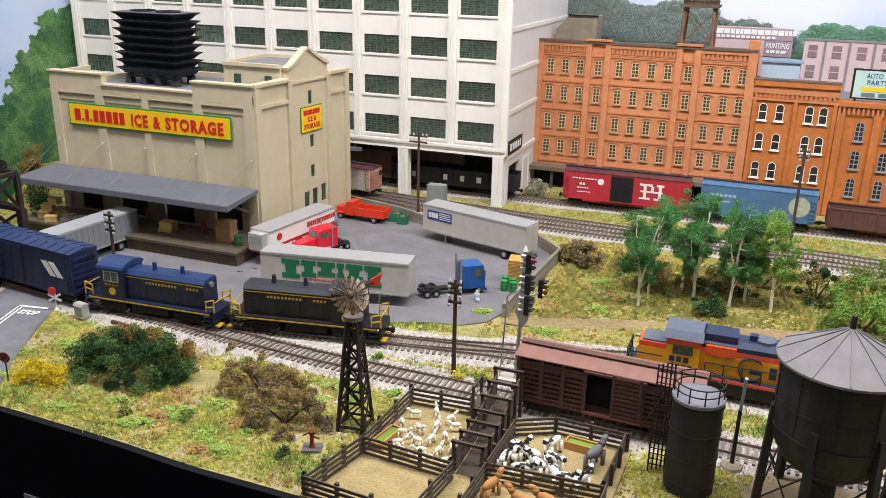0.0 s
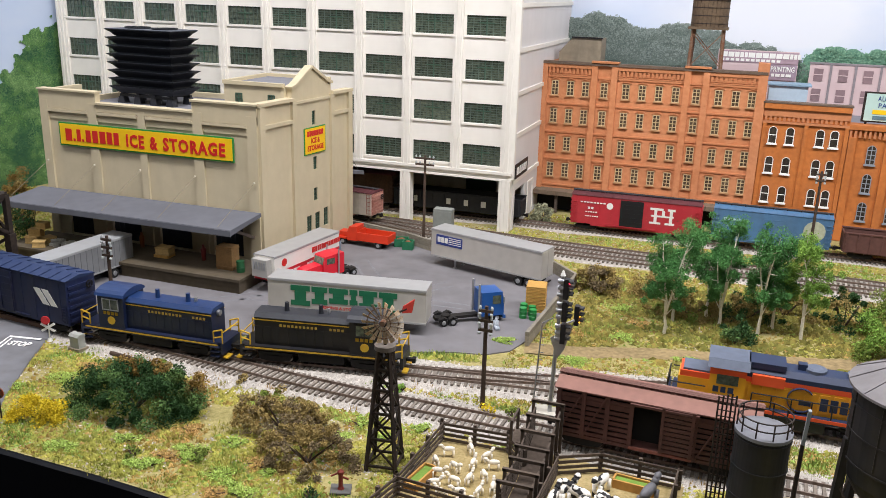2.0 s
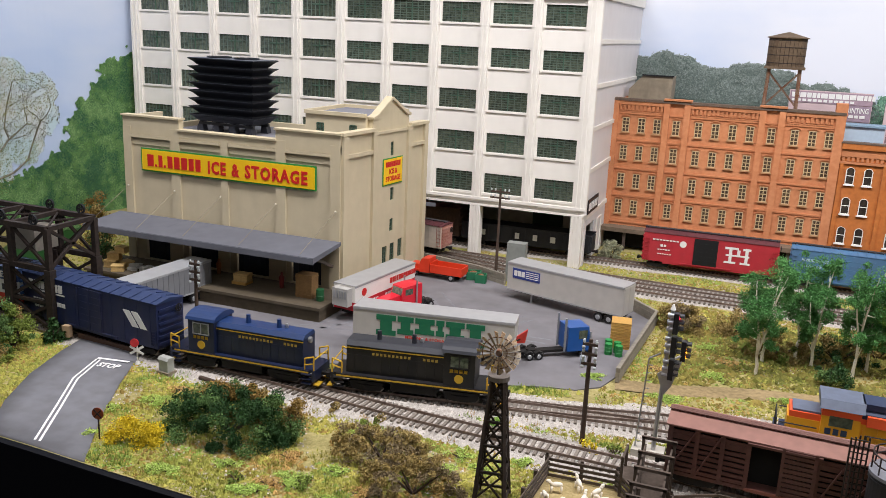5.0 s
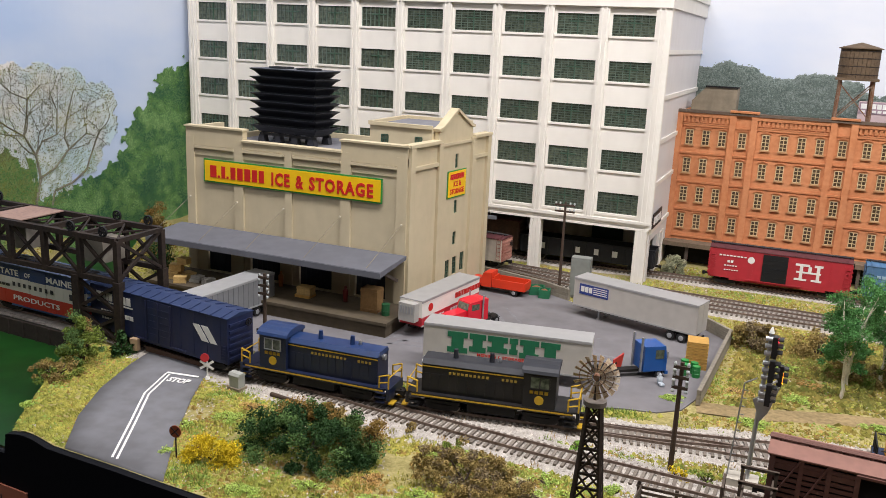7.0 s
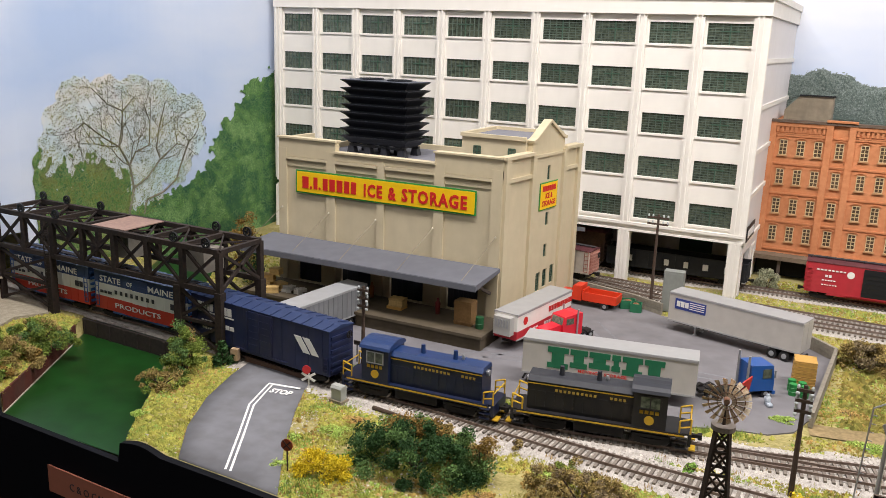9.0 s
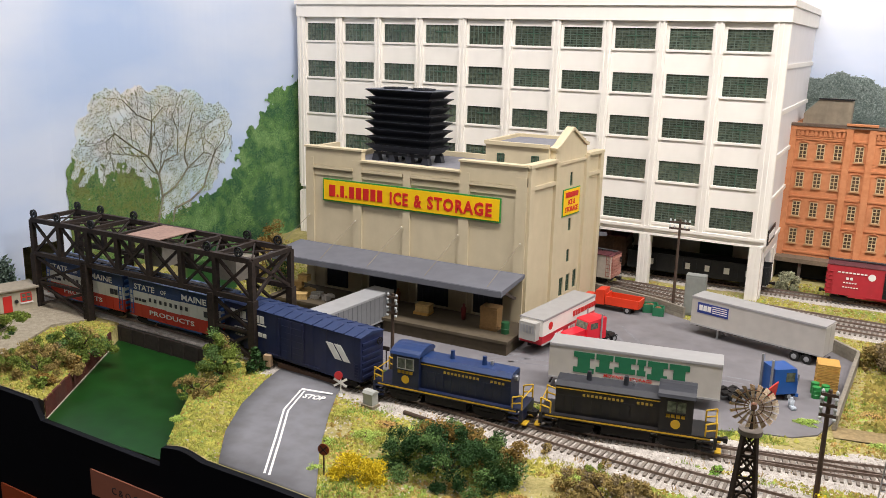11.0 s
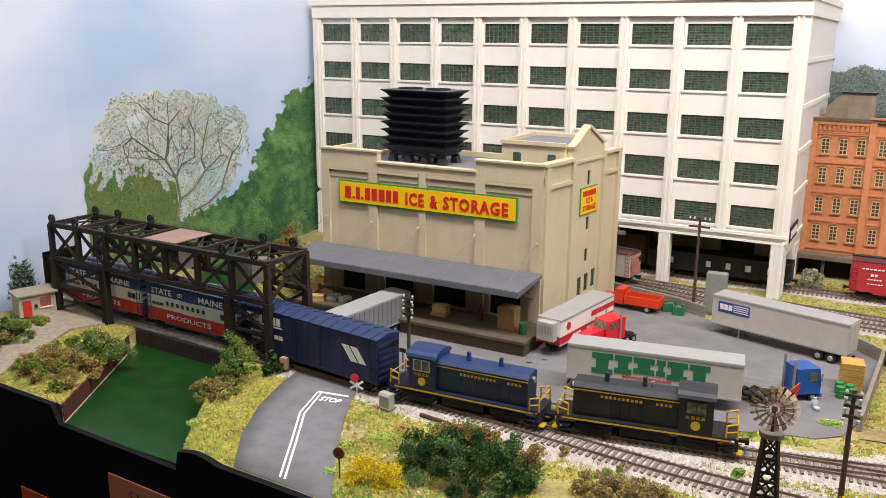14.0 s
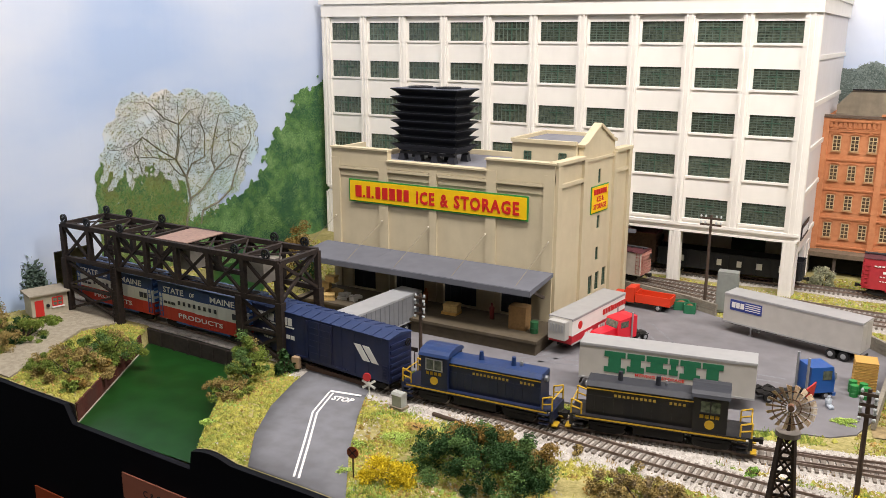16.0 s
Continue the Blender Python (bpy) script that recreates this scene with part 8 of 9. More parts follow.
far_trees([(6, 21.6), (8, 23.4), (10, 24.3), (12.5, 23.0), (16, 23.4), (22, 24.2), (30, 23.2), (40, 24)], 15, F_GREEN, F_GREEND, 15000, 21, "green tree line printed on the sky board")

# printed buildings behind the mills
M_PINK = mat("print_pink", "#c9b3b4", 0.8, vary=0.08, size=3)
pb1 = thing("backdrop_building", 0, 0, 0, 0, "faded pink building with a painted wall sign, printed behind the mill", "printed building")
part("wall", box(B(), -5.6, 135.4, 16, 5.4, 135.8, 22.9), M_PINK, pb1)
part("sign_band", box(B(), -5.5, 135.3, 21.2, 5.4, 135.39, 22.8), mat("print_purple", "#a58f9a", 0.8), pb1)
bar_row(pb1, M_LETW, -5.3, 21.9, (1.0, 0.8, 0.6, 0.5, 0.4, 0.9, 0.8, 0.8, 0.8, 0.8, 0.8, 0.4, 0.4, 0.4), 0.7, 135.3, 0.12)
bar_row(pb1, M_LETW, -5.2, 21.35, (0.5,) * 12, 0.35, 135.3, 0.2)
part("sign_field", box(B(), 1.6, 135.25, 18.9, 5.3, 135.39, 21.1), mat("print_violet", "#9a8896", 0.8), pb1)
spell(pb1, moved(letters("PRINTING", 0.75, 0.02, 3.2, 0.02), T(1.85, 135.22, 20.1)), M_LETW)
bar_row(pb1, M_LETW, 2.0, 19.4, (0.4, 0.6, 0.5, 0.7), 0.4, 135.24, 0.15)
pb2 = thing("backdrop_building", 0, 0, 0, 0, "pale pink printed building with brown windows", "printed building")
part("wall", box(B(), 7.0, 134.6, 10, 34, 135.0, 21.5), M_PINK, pb2)
part("roof_edge", box(B(), 6.9, 134.5, 21.5, 34, 135.0, 21.75), mat("print_grey", "#8b8488", 0.8), pb2)
for i in range(8):
    part("downpipe", box(B(), 9.6 + i * 3.2, 134.45, 10, 9.9 + i * 3.2, 134.59, 21.5), mat("print_grey", "#8b8488", 0.8), pb2)
    for z in (19.2, 16.4):
        w = part("window", box(B(), 7.6 + i * 3.2, 134.5, z, 8.8 + i * 3.2, 134.58, z + 1.7), mat("print_brown", "#8a7478", 0.8), pb2)
        part("glazing_bar", box(B(), 7.6 + i * 3.2, 134.44, z + 0.8, 8.8 + i * 3.2, 134.5, z + 0.92), M_PINK, w)
pb3 = thing("roof_shed", 1.8, 128.5, 15.9, 0, "pale blue metal roof shed on the warehouse", "roof structure")
part("wall", box(B(), 0, 0, 0, 5.0, 3, 2.9), mat("pale_blue_metal", "#a9bccb", 0.6, vary=0.1), pb3)
part("roof", box(B(), -0.2, -0.3, 2.9, 5.4, 3.2, 3.15), mat("shed_roof_blue", "#7e97ab", 0.7, vary=0.1), pb3)
# billboard on the foundry roof
bb = thing("billboard", 13.3, 121.8, 15.2, 0, "painted billboard in a dark frame on the brick hall roof", "billboard")
part("frame", box(B(), -0.25, 0.0, 0.3, 14.3, 0.3, 4.1), M_STEELDK, bb)
part("sheet", box(B(), 0, -0.1, 0.5, 14, -0.001, 3.9), mat("billboard_blue", "#b7d3cc", 0.6, vary=0.1, size=3), bb)
part("yellow_band", box(B(), 0.9, -0.14, 1.35, 14, -0.101, 1.9), M_YELLOW, bb)
part("orange_panel", box(B(), 4.3, -0.14, 2.2, 14, -0.101, 3.7), mat("billboard_orange", "#e58a2b", 0.6, vary=0.1), bb)
spell(bb, moved(letters("AUTO", 0.65, 0.02, 1.9), T(1.3, -0.13, 3.0)), M_NAVY)
spell(bb, moved(letters("PARTS", 0.65, 0.02, 2.3), T(1.5, -0.13, 2.15)), M_NAVY)
bar_row(bb, M_LETW, 4.8, 2.4, (1.0, 1.1, 1.0, 1.0), 1.1, -0.14, 0.2)
bar_row(bb, mat("billboard_grey", "#5d7a86", 0.6), 1.0, 0.65, (1.6, 1.6, 1.6, 1.6), 0.5, -0.1, 0.4)
for i in range(4):
    part("post", beam(B(), (0.4 + i * 4.3, 0.5, -0.1), (0.4 + i * 4.3, 0.3, 3.8), 0.25), M_STEELDK, bb)

# ---------------------------------------------------------------- stock pens
M_FENCE = mat("fence_wood", "#564a40", 0.9, vary=0.35, size=0.5, per=0.2)


def fence(p, q, h=1.55, rails=4, label="weathered wooden rail fence of the stock pens", gap=2.2):
    p, q = Vector((*p, 0)), Vector((*q, 0))
    L = (q - p).length
    f = thing("pen_fence", p.x, p.y, 0, math.degrees(math.atan2(q.y - p.y, q.x - p.x)), label, "fence", "stock pen fences")
    n = max(1, round(L / gap))
    for i in range(n + 1):
        part("post", box(B(), L * i / n - 0.11, -0.11, -0.4, L * i / n + 0.11, 0.11, h + 0.1), M_FENCE, f)
    for k in range(rails):
        z = h * (k + 0.6) / rails
        part("rail", box(B(), -0.1, -0.2, z - 0.09, L + 0.1, -0.11, z + 0.1), M_FENCE, f)
    return f


# pens: sheep, empty front pen, cattle
SH = [(-18.8, 44.8), (-18.4, 52.2), (-13.6, 52.4), (-12.0, 50.4), (-12.2, 44.2)]
fence(SH[0], SH[1]), fence(SH[1], SH[2]), fence(SH[2], SH[3]), fence(SH[0], SH[4])
fence((-20.0, 39.2), SH[0]), fence((-20.0, 39.2), (-12.8, 38.6)), fence((-12.8, 38.8), SH[4])
CT = [(-10.2, 45.0), (-10.0, 50.8), (-7.3, 52.3), (-2.2, 52.1), (-2.6, 45.4)]
for a, b in zip(CT, CT[1:]):
    fence(a, b)
fence(CT[0], CT[4]), fence((-10.4, 38.8), CT[0]), fence((-2.8, 38.4), CT[4])
solid("pen_floor", prism(B(), [(-20.2, 39.0), (-18.7, 52.8), (-12.5, 52.8), (-9.6, 53.4), (-7.2, 52.8), (-1.9, 52.5), (-2.4, 38.5)], -0.5, 0.04), mat("pen_straw", "#a8966a", 0.95, second="#8d7d50", size=0.4, bump=0.1), label="straw-coloured trampled pen floor", category="ground", kind="structure")
clumps("pen_litter", [p for p in ((rng.uniform(-20, -2), rng.uniform(38.8, 52.4)) for _ in range(5200)) if inside(PENS, *p)], leaf_mat("litter", "#b7a67c", "#8f7f55", 0.35), "straw litter trodden into the pens", "straw", 0.04, 0.12)
# loading chute
cu = thing("loading_chute", -11.3, 45.0, 0, 0, "weathered wooden cattle chute rising to the stock car", "chute")
y1 = 8.6
part("ramp", prism(B(), [(0, 0.05), (4.0, 0.1), (y1, 1.35), (y1, 1.15), (4.0, -0.05), (0, -0.1)], -0.8, 0.8, "x"), M_FENCE, cu)
for s in (-0.85, 0.85):
    for k in range(5):
        z = 0.35 + k * 0.36
        part("side_rail", beam(B(), (s, 0, z), (s, 4.0, z + 0.05), 0.12, 0.24), M_FENCE, cu)
        part("side_rail", beam(B(), (s, 4.0, z + 0.05), (s, y1, z + 1.3), 0.12, 0.24), M_FENCE, cu)
for i in range(7):
    y = y1 * i / 6
    z = 0.1 if y < 4 else 0.1 + (y - 4) / (y1 - 4) * 1.25
    for s in (-1.0, 1.0):
        part("post", beam(B(), (s, y, -0.3), (s, y, z + 2.35), 0.2), M_FENCE, cu)
    part("cross_bar", beam(B(), (-1.15, y, z + 2.3), (1.15, y, z + 2.3), 0.2), M_FENCE, cu)
part("platform", box(B(), -2.1, 6.6, 1.15, -1.05, y1, 1.35), M_FENCE, cu)
for y in (6.7, y1 - 0.1):
    part("post", beam(B(), (-2.0, y, -0.3), (-2.0, y, 2.9), 0.18), M_FENCE, cu)
part("rail", beam(B(), (-2.0, 6.7, 2.8), (-2.0, y1 - 0.1, 2.8), 0.14), M_FENCE, cu)


def figurine(x, y, rz, L, m1, label, m=None):
    """A plain toy animal shape in one mesh: body, neck and legs run together."""
    bm = B()
    blob(bm, (0, 0, L * 0.58), 1, 2, 0.08, (L * 0.46, L * 0.16, L * 0.19))
    blob(bm, (L * 0.55, 0, L * 0.82), 1, 1, 0.05, (L * 0.2, L * 0.12, L * 0.14))
    rod(bm, (L * 0.36, 0, L * 0.66), (L * 0.52, 0, L * 0.8), L * 0.13, L * 0.1, 8)
    for sx in (-0.32, 0.32):
        for sy in (-0.12, 0.12):
            rod(bm, (sx * L, sy * L, 0), (sx * L, sy * L, L * 0.5), L * 0.06, L * 0.08, 6)
    return bm


M_FLEECE = mat("toy_white", "#e8e0cf", 0.8, vary=0.08, size=0.3)
sheep = None
spots = [(-17.2, 50.3, 200), (-15.9, 51.2, 120), (-14.6, 50.6, 60), (-17.0, 47.6, 10), (-16.2, 48.6, 330), (-15.2, 49.4, 90), (-13.9, 49.8, 200), (-16.8, 46.3, 30), (-15.7, 47.0, 170), (-14.9, 47.6, 80), (-14.1, 48.3, 300), (-13.2, 47.2, 100), (-13.9, 46.4, 80), (-15.0, 45.9, 200), (-13.0, 45.4, 40), (-16.0, 45.4, 160), (-17.6, 48.8, 300), (-14.5, 45.0, 10)]
me = mesh_of(figurine(0, 0, 0, 1.0, None, ""), "toy_sheep", M_FLEECE, smooth=True)
for x, y, a in spots:
    ob = new("toy_sheep", me)
    ob.matrix_basis = pose(x * U, y * U, 0.04 * U, 0, 0, a)
    tagged(ob, "small white toy sheep standing in the pen", "toy animal", "flock of toy sheep")
M_COW = mat("toy_piebald", "#ece8e0", 0.7, vary=0.1, size=0.5)
nt = M_COW.node_tree
cn, cr, cm = nt.nodes.new("ShaderNodeTexNoise"), nt.nodes.new("ShaderNodeMapRange"), nt.nodes.new("ShaderNodeMix")
cn.inputs["Scale"].default_value, cn.inputs["Detail"].default_value = 1 / (0.55 * U), 1
cr.inputs["From Min"].default_value, cr.inputs["From Max"].default_value = 0.55, 0.58
cm.data_type = "RGBA"
cm.inputs["B"].default_value = rgb("#1f1e20")
was = nt.nodes["Principled BSDF"].inputs["Base Color"].links[0].from_socket
nt.links.new(nt.nodes["Texture Coordinate"].outputs["Object"], cn.inputs["Vector"])
nt.links.new(cn.outputs["Fac"], cr.inputs["Value"]), nt.links.new(cr.outputs[0], cm.inputs["Factor"])
nt.links.new(was, cm.inputs["A"]), nt.links.new(cm.outputs["Result"], nt.nodes["Principled BSDF"].inputs["Base Color"])
M_COWB = mat("toy_tan", "#b07b45", 0.7, vary=0.15)
M_COWG = mat("toy_grey", "#6c6c70", 0.6, vary=0.2)
mec = mesh_of(figurine(0, 0, 0, 1.75, None, ""), "toy_cow", M_COW, smooth=True)
for x, y, a in ((-9.3, 46.8, 80), (-8.7, 48.0, 60), (-7.9, 47.8, 170), (-7.2, 46.9, 150), (-6.3, 47.8, 320), (-6.8, 49.7, 250), (-5.9, 46.3, 130), (-4.2, 46.2, 60), (-5.2, 45.9, 10), (-7.9, 45.9, 10)):
    ob = new("toy_cow", mec)
    ob.matrix_basis = pose(x * U, y * U, 0.04 * U, 0, 0, a)
    tagged(ob, "small black and white toy cow in the pen", "toy animal", "herd of toy cows")
mec2 = mesh_of(figurine(0, 0, 0, 1.8, None, ""), "toy_cow", M_COWB, smooth=True)
for x, y, a in ((-9.2, 43.4, 70), (-7.0, 42.6, 160), (-5.6, 43.2, 170)):
    ob = new("toy_cow", mec2)
    ob.matrix_basis = pose(x * U, y * U, 0.04 * U, 0, 0, a)
    tagged(ob, "small tan toy cow in the pen", "toy animal", "herd of tan toy cows")
ob = solid("toy_horse", figurine(0, 0, 0, 2.1, None, ""), M_COWG, -3.9, 49.2, 0.04, 70, "small grey toy horse in the pen", "toy animal", smooth=True)


def doll(x, y, z, rz, coat, label, kneel=False):
    bm = B()
    h = 1.0 if kneel else 1.75
    lathe(bm, [(0.22, 0), (0.26, h * 0.4), (0.3, h * 0.7), (0.12, h * 0.84), (0.15, h * 0.9), (0.1, h)], 10)
    if kneel:
        box(bm, -0.2, -0.7, 0, 0.2, 0, 0.3)
    return solid("toy_figure", bm, coat, x, y, z, rz, label, "toy figure", smooth=True)


doll(-20.6, 73.6, 0.02, 30, mat("doll_pale", "#c4cbd2", 0.6, second="#8f9aa6", size=0.3), "tiny pale kneeling toy figure beside the blue truck", True)
doll(-44.4, 89.0, 0.02, 0, mat("doll_blue", "#8795a5", 0.6, second="#6b7480", size=0.3), "tiny blue-grey toy figure beside the orange truck")
doll(-62.9, 77.0, 1.6, 0, mat("doll_orange", "#a4622c", 0.6, vary=0.2), "tiny orange toy figure on the loading dock")
doll(-54.0, 75.8, 1.6, 0, mat("doll_red", "#7c2622", 0.6, vary=0.2), "tiny red toy figure on the loading dock")
# trough and hand pump
for x, y, a in ((-17.9, 46.7, 80), (-4.9, 51.0, -5)):
    tr = thing("trough", x, y, 0.04, a, "small wooden feeding trough with green fodder", "trough", "feeding troughs")
    for s in (-0.4, 0.4):
        part("side", box(B(), -1.3, s - 0.06, 0, 1.3, s + 0.06, 0.6), mat("trough_wood", "#b98a45", 0.8, vary=0.2), tr)
    for e in (-1.3, 1.3):
        part("end", box(B(), e - 0.06, -0.33, 0, e + 0.06, 0.33, 0.6), mat("trough_wood", "#b98a45", 0.8, vary=0.2), tr)
    part("fodder", box(B(), -1.23, -0.33, 0.05, 1.23, 0.33, 0.45), mat("fodder", "#6f8f36", 0.9, vary=0.3, size=0.2), tr)
pm = thing("hand_pump", -22.2, 44.0, 0, 20, "red hand pump on a small grey slab", "pump")
part("slab", box(B(), -0.65, -0.55, -0.1, 0.65, 0.55, 0.12), mat("slab_grey", "#5f5e5c", 0.9, vary=0.2), pm)
part("body", lathe(B(), [(0.22, 0.12), (0.14, 0.3), (0.14, 1.1), (0.2, 1.15), (0.2, 1.35), (0.05, 1.5)], 10), mat("pump_red", "#7a2d20", 0.7, vary=0.3), pm)
part("handle", beam(B(), (0, 0, 1.3), (-0.6, 0, 1.0), 0.08), mat("pump_red", "#7a2d20", 0.7, vary=0.3), pm)
part("spout", beam(B(), (0.1, 0, 0.95), (0.5, 0, 0.8), 0.1), mat("pump_red", "#7a2d20", 0.7, vary=0.3), pm)

# ---------------------------------------------------------------- windmill
wm = thing("windmill", -20.9, 47.9, 0, 8, "farm windmill with a rusty fan on a dark lattice tower", "windmill")
HB, HT, HZ = 1.0, 0.36, 8.3
for sx in (-1, 1):
    for sy in (-1, 1):
        part("leg", beam(B(), (sx * HB, sy * HB, -0.2), (sx * HT, sy * HT, HZ), 0.2), M_STEELDK, wm)
levels = [0.3, 2.2, 4.0, 5.6, 7.0, 8.2]
def half(z):
    return HB + (HT - HB) * z / HZ
for a, b in zip(levels, levels[1:]):
    for i in range(4):
        c, d = ((-1, -1), (1, -1), (1, 1), (-1, 1))[i], ((1, -1), (1, 1), (-1, 1), (-1, -1))[i]
        part("girt", beam(B(), (c[0] * half(a), c[1] * half(a), a), (d[0] * half(a), d[1] * half(a), a), 0.15), M_STEELDK, wm)
        part("brace", beam(B(), (c[0] * half(a), c[1] * half(a), a), (d[0] * half(b), d[1] * half(b), b), 0.11), M_STEELDK, wm)
        part("brace", beam(B(), (d[0] * half(a), d[1] * half(a), a), (c[0] * half(b), c[1] * half(b), b), 0.11), M_STEELDK, wm)
part("platform", lathe(B(), [(0.7, HZ), (0.7, HZ + 0.3)], 18), mat("platform_grey", "#6e665e", 0.9, vary=0.3), wm)
part("mast", rod(B(), (0, 0, HZ), (0, 0, 10.6), 0.12), M_STEELDK, wm)
whl = new("fan_wheel")
whl.parent = wm
whl.matrix_basis = pose(0, -0.7 * U, 10.3 * U, 0, 0, 0)
whl.scale = (0.7, 0.8, 0.7)
part("hub", rod(B(), (0, -0.15, 0), (0, 0.5, 0), 0.25, n=12), M_RUST, whl)
for k in range(18):
    a = 2 * math.pi * k / 18
    bm = B()
    tw = 0.16
    v = [bm.verts.new(p) for p in ((0.4, -0.02, -0.06), (0.4, 0.02, 0.06), (1.95, tw, 0.2), (1.95, -tw, -0.2))]
    bm.faces.new(v)
    ret = bmesh.ops.extrude_face_region(bm, geom=bm.faces[:])
    for g in ret["geom"]:
        if isinstance(g, bmesh.types.BMVert):
            g.co.y += 0.04
    moved(bm, Matrix.Rotation(a, 4, "Y"))
    part("vane_blade", bm, mat("fan_rust", "#b08a5c", 0.5, 0.25, second="#e2d8c4", size=0.3, per=0.45), whl)
for r in (0.75, 1.45):
    part("rim", moved(lathe(B(), [(r + 0.04, -0.03), (r + 0.04, 0.03), (r - 0.04, 0.03), (r - 0.04, -0.03)], 28), Matrix.Rotation(radians(90), 4, "X")), M_RUST, whl)
part("tail_boom", beam(B(), (0, 0, 10.4), (0.95, 1.6, 10.5), 0.1), M_STEELDK, wm)
part("tail_vane", moved(prism(B(), [(1.5, 10.3), (2.4, 10.1), (2.65, 10.95), (1.6, 10.75)], -0.04, 0.04, "y"), T(0, 0, 0, 60)), mat("vane_red", "#b8342a", 0.6, vary=0.2), wm)

# ---------------------------------------------------------------- silo, water tank, ladder frame, lamp post
M_SILO = mat("silo_dark", "#1e2026", 0.6, 0.1, vary=0.35, size=1.5, grime=0.15)
si = thing("silo", 2.1, 49.7, 0, 0, "dark riveted storage silo with a railed grey top", "silo")
part("shell", lathe(B(), [(1.56, -0.3), (1.56, 6.3)], 36), M_SILO, si, smooth=False)
for z in (0.6, 2.4, 4.2, 6.0):
    part("seam_ring", lathe(B(), [(1.61, z), (1.61, z + 0.12), (1.55, z + 0.12), (1.55, z)], 36), M_SILO, si)
part("top", lathe(B(), [(1.62, 6.3), (1.62, 6.5), (0.1, 6.85)], 36), mat("silo_top", "#777980", 0.6, vary=0.2), si)
for k in range(10):
    a = 6.283 * k / 10
    part("railing_post", rod(B(), (1.5 * math.cos(a), 1.5 * math.sin(a), 6.4), (1.5 * math.cos(a), 1.5 * math.sin(a), 7.5), 0.045, n=6), M_STEELDK, si)
for z in (7.0, 7.5):
    part("railing_ring", lathe(B(), [(1.54, z), (1.54, z + 0.06), (1.47, z + 0.06), (1.47, z)], 36), M_STEELDK, si)
ca = thing("ladder_cage", -0.2, 50.6, 0, 0, "black caged access ladder beside the silo", "ladder")
for x in (-0.35, -0.1, 0.15, 0.4, 0.65):
    part("upright", rod(B(), (x, 0.3 * math.sin(x * 4), 0), (x, 0.3 * math.sin(x * 4), 7.8), 0.055, n=6), M_STEELDK, ca)
for k in range(19):
    part("rung", rod(B(), (-0.35, 0, 0.4 + k * 0.4), (0.65, 0, 0.4 + k * 0.4), 0.04, n=5), M_STEELDK, ca)
wt = thing("water_tank", 9.9, 50.0, 0, 0, "large dark water tank with a grey conical roof on iron legs", "water tank")
M_WT = mat("tank_iron", "#1f2025", 0.65, 0.15, vary=0.35, size=2, grime=0.25)
part("shell", lathe(B(), [(0.5, 2.6), (1.6, 2.9), (2.7, 3.8), (3.35, 4.9), (3.5, 6.2), (3.5, 10.3)], 44), M_WT, wt)
for z in (5.9, 7.6, 9.2):
    part("seam_ring", lathe(B(), [(3.55, z), (3.55, z + 0.12), (3.49, z + 0.12), (3.49, z)], 44), M_WT, wt)
for k in range(10):
    a = 6.283 * (k + 0.35) / 10
    part("seam_strip", beam(B(), (3.52 * math.cos(a), 3.52 * math.sin(a), 6.2), (3.52 * math.cos(a), 3.52 * math.sin(a), 10.3), 0.08), M_WT, wt)
M_WTR = mat("tank_roof", "#7a7779", 0.75, vary=0.2, size=2, grime=0.2)
part("roof", lathe(B(), [(3.85, 10.2), (3.85, 10.35), (0.15, 12.3)], 44), M_WTR, wt)
for k in range(12):
    a = 6.283 * k / 12
    part("roof_seam", beam(B(), (3.8 * math.cos(a), 3.8 * math.sin(a), 10.4), (0.2 * math.cos(a), 0.2 * math.sin(a), 12.32), 0.09, 0.07), M_WTR, wt)
part("finial", rod(B(), (0, 0, 12.2), (0, 0, 13.1), 0.16, n=8), M_STEELDK, wt)
part("riser", rod(B(), (0, 0, -0.3), (0, 0, 2.7), 0.75, n=20), M_WT, wt)
for k in range(6):
    a = 6.283 * (k + 0.15) / 6
    part("leg", beam(B(), (3.75 * math.cos(a), 3.75 * math.sin(a), -0.3), (3.45 * math.cos(a), 3.45 * math.sin(a), 7.0), 0.45), M_WT, wt)
    b = 6.283 * (k + 1.15) / 6
    part("brace", rod(B(), (3.7 * math.cos(a), 3.7 * math.sin(a), 0.3), (3.6 * math.cos(b), 3.6 * math.sin(b), 4.2), 0.06, n=6), M_STEELDK, wt)
    part("brace", rod(B(), (3.7 * math.cos(b), 3.7 * math.sin(b), 0.3), (3.6 * math.cos(a), 3.6 * math.sin(a), 4.2), 0.06, n=6), M_STEELDK, wt)
part("footing", prism(B(), [(4.6 * math.cos(6.283 * k / 8), 4.6 * math.sin(6.283 * k / 8)) for k in range(8)], -0.4, 0.05), mat("tank_slab", "#9d8a70", 0.9, vary=0.2), wt)
lp = thing("lamp_post", 4.6, 53.0, 0, 0, "grey-topped post on a round base", "post")
part("base", lathe(B(), [(0.8, -0.1), (0.7, 0.15), (0.2, 0.3)], 14), M_CONC, lp)
part("shaft", rod(B(), (0, 0, 0.2), (0.05, 0, 4.4), 0.15, 0.12), M_STEELDK, lp)
part("head", beam(B(), (0.05, 0, 4.3), (0.15, 0, 6.6), 0.35, 0.2), mat("post_grey", "#8f979c", 0.6, vary=0.15), lp)


# ---------------------------------------------------------------- poles and signals
M_INS = mat("glass_insulator", "#bcc2c2", 0.25, vary=0.2)


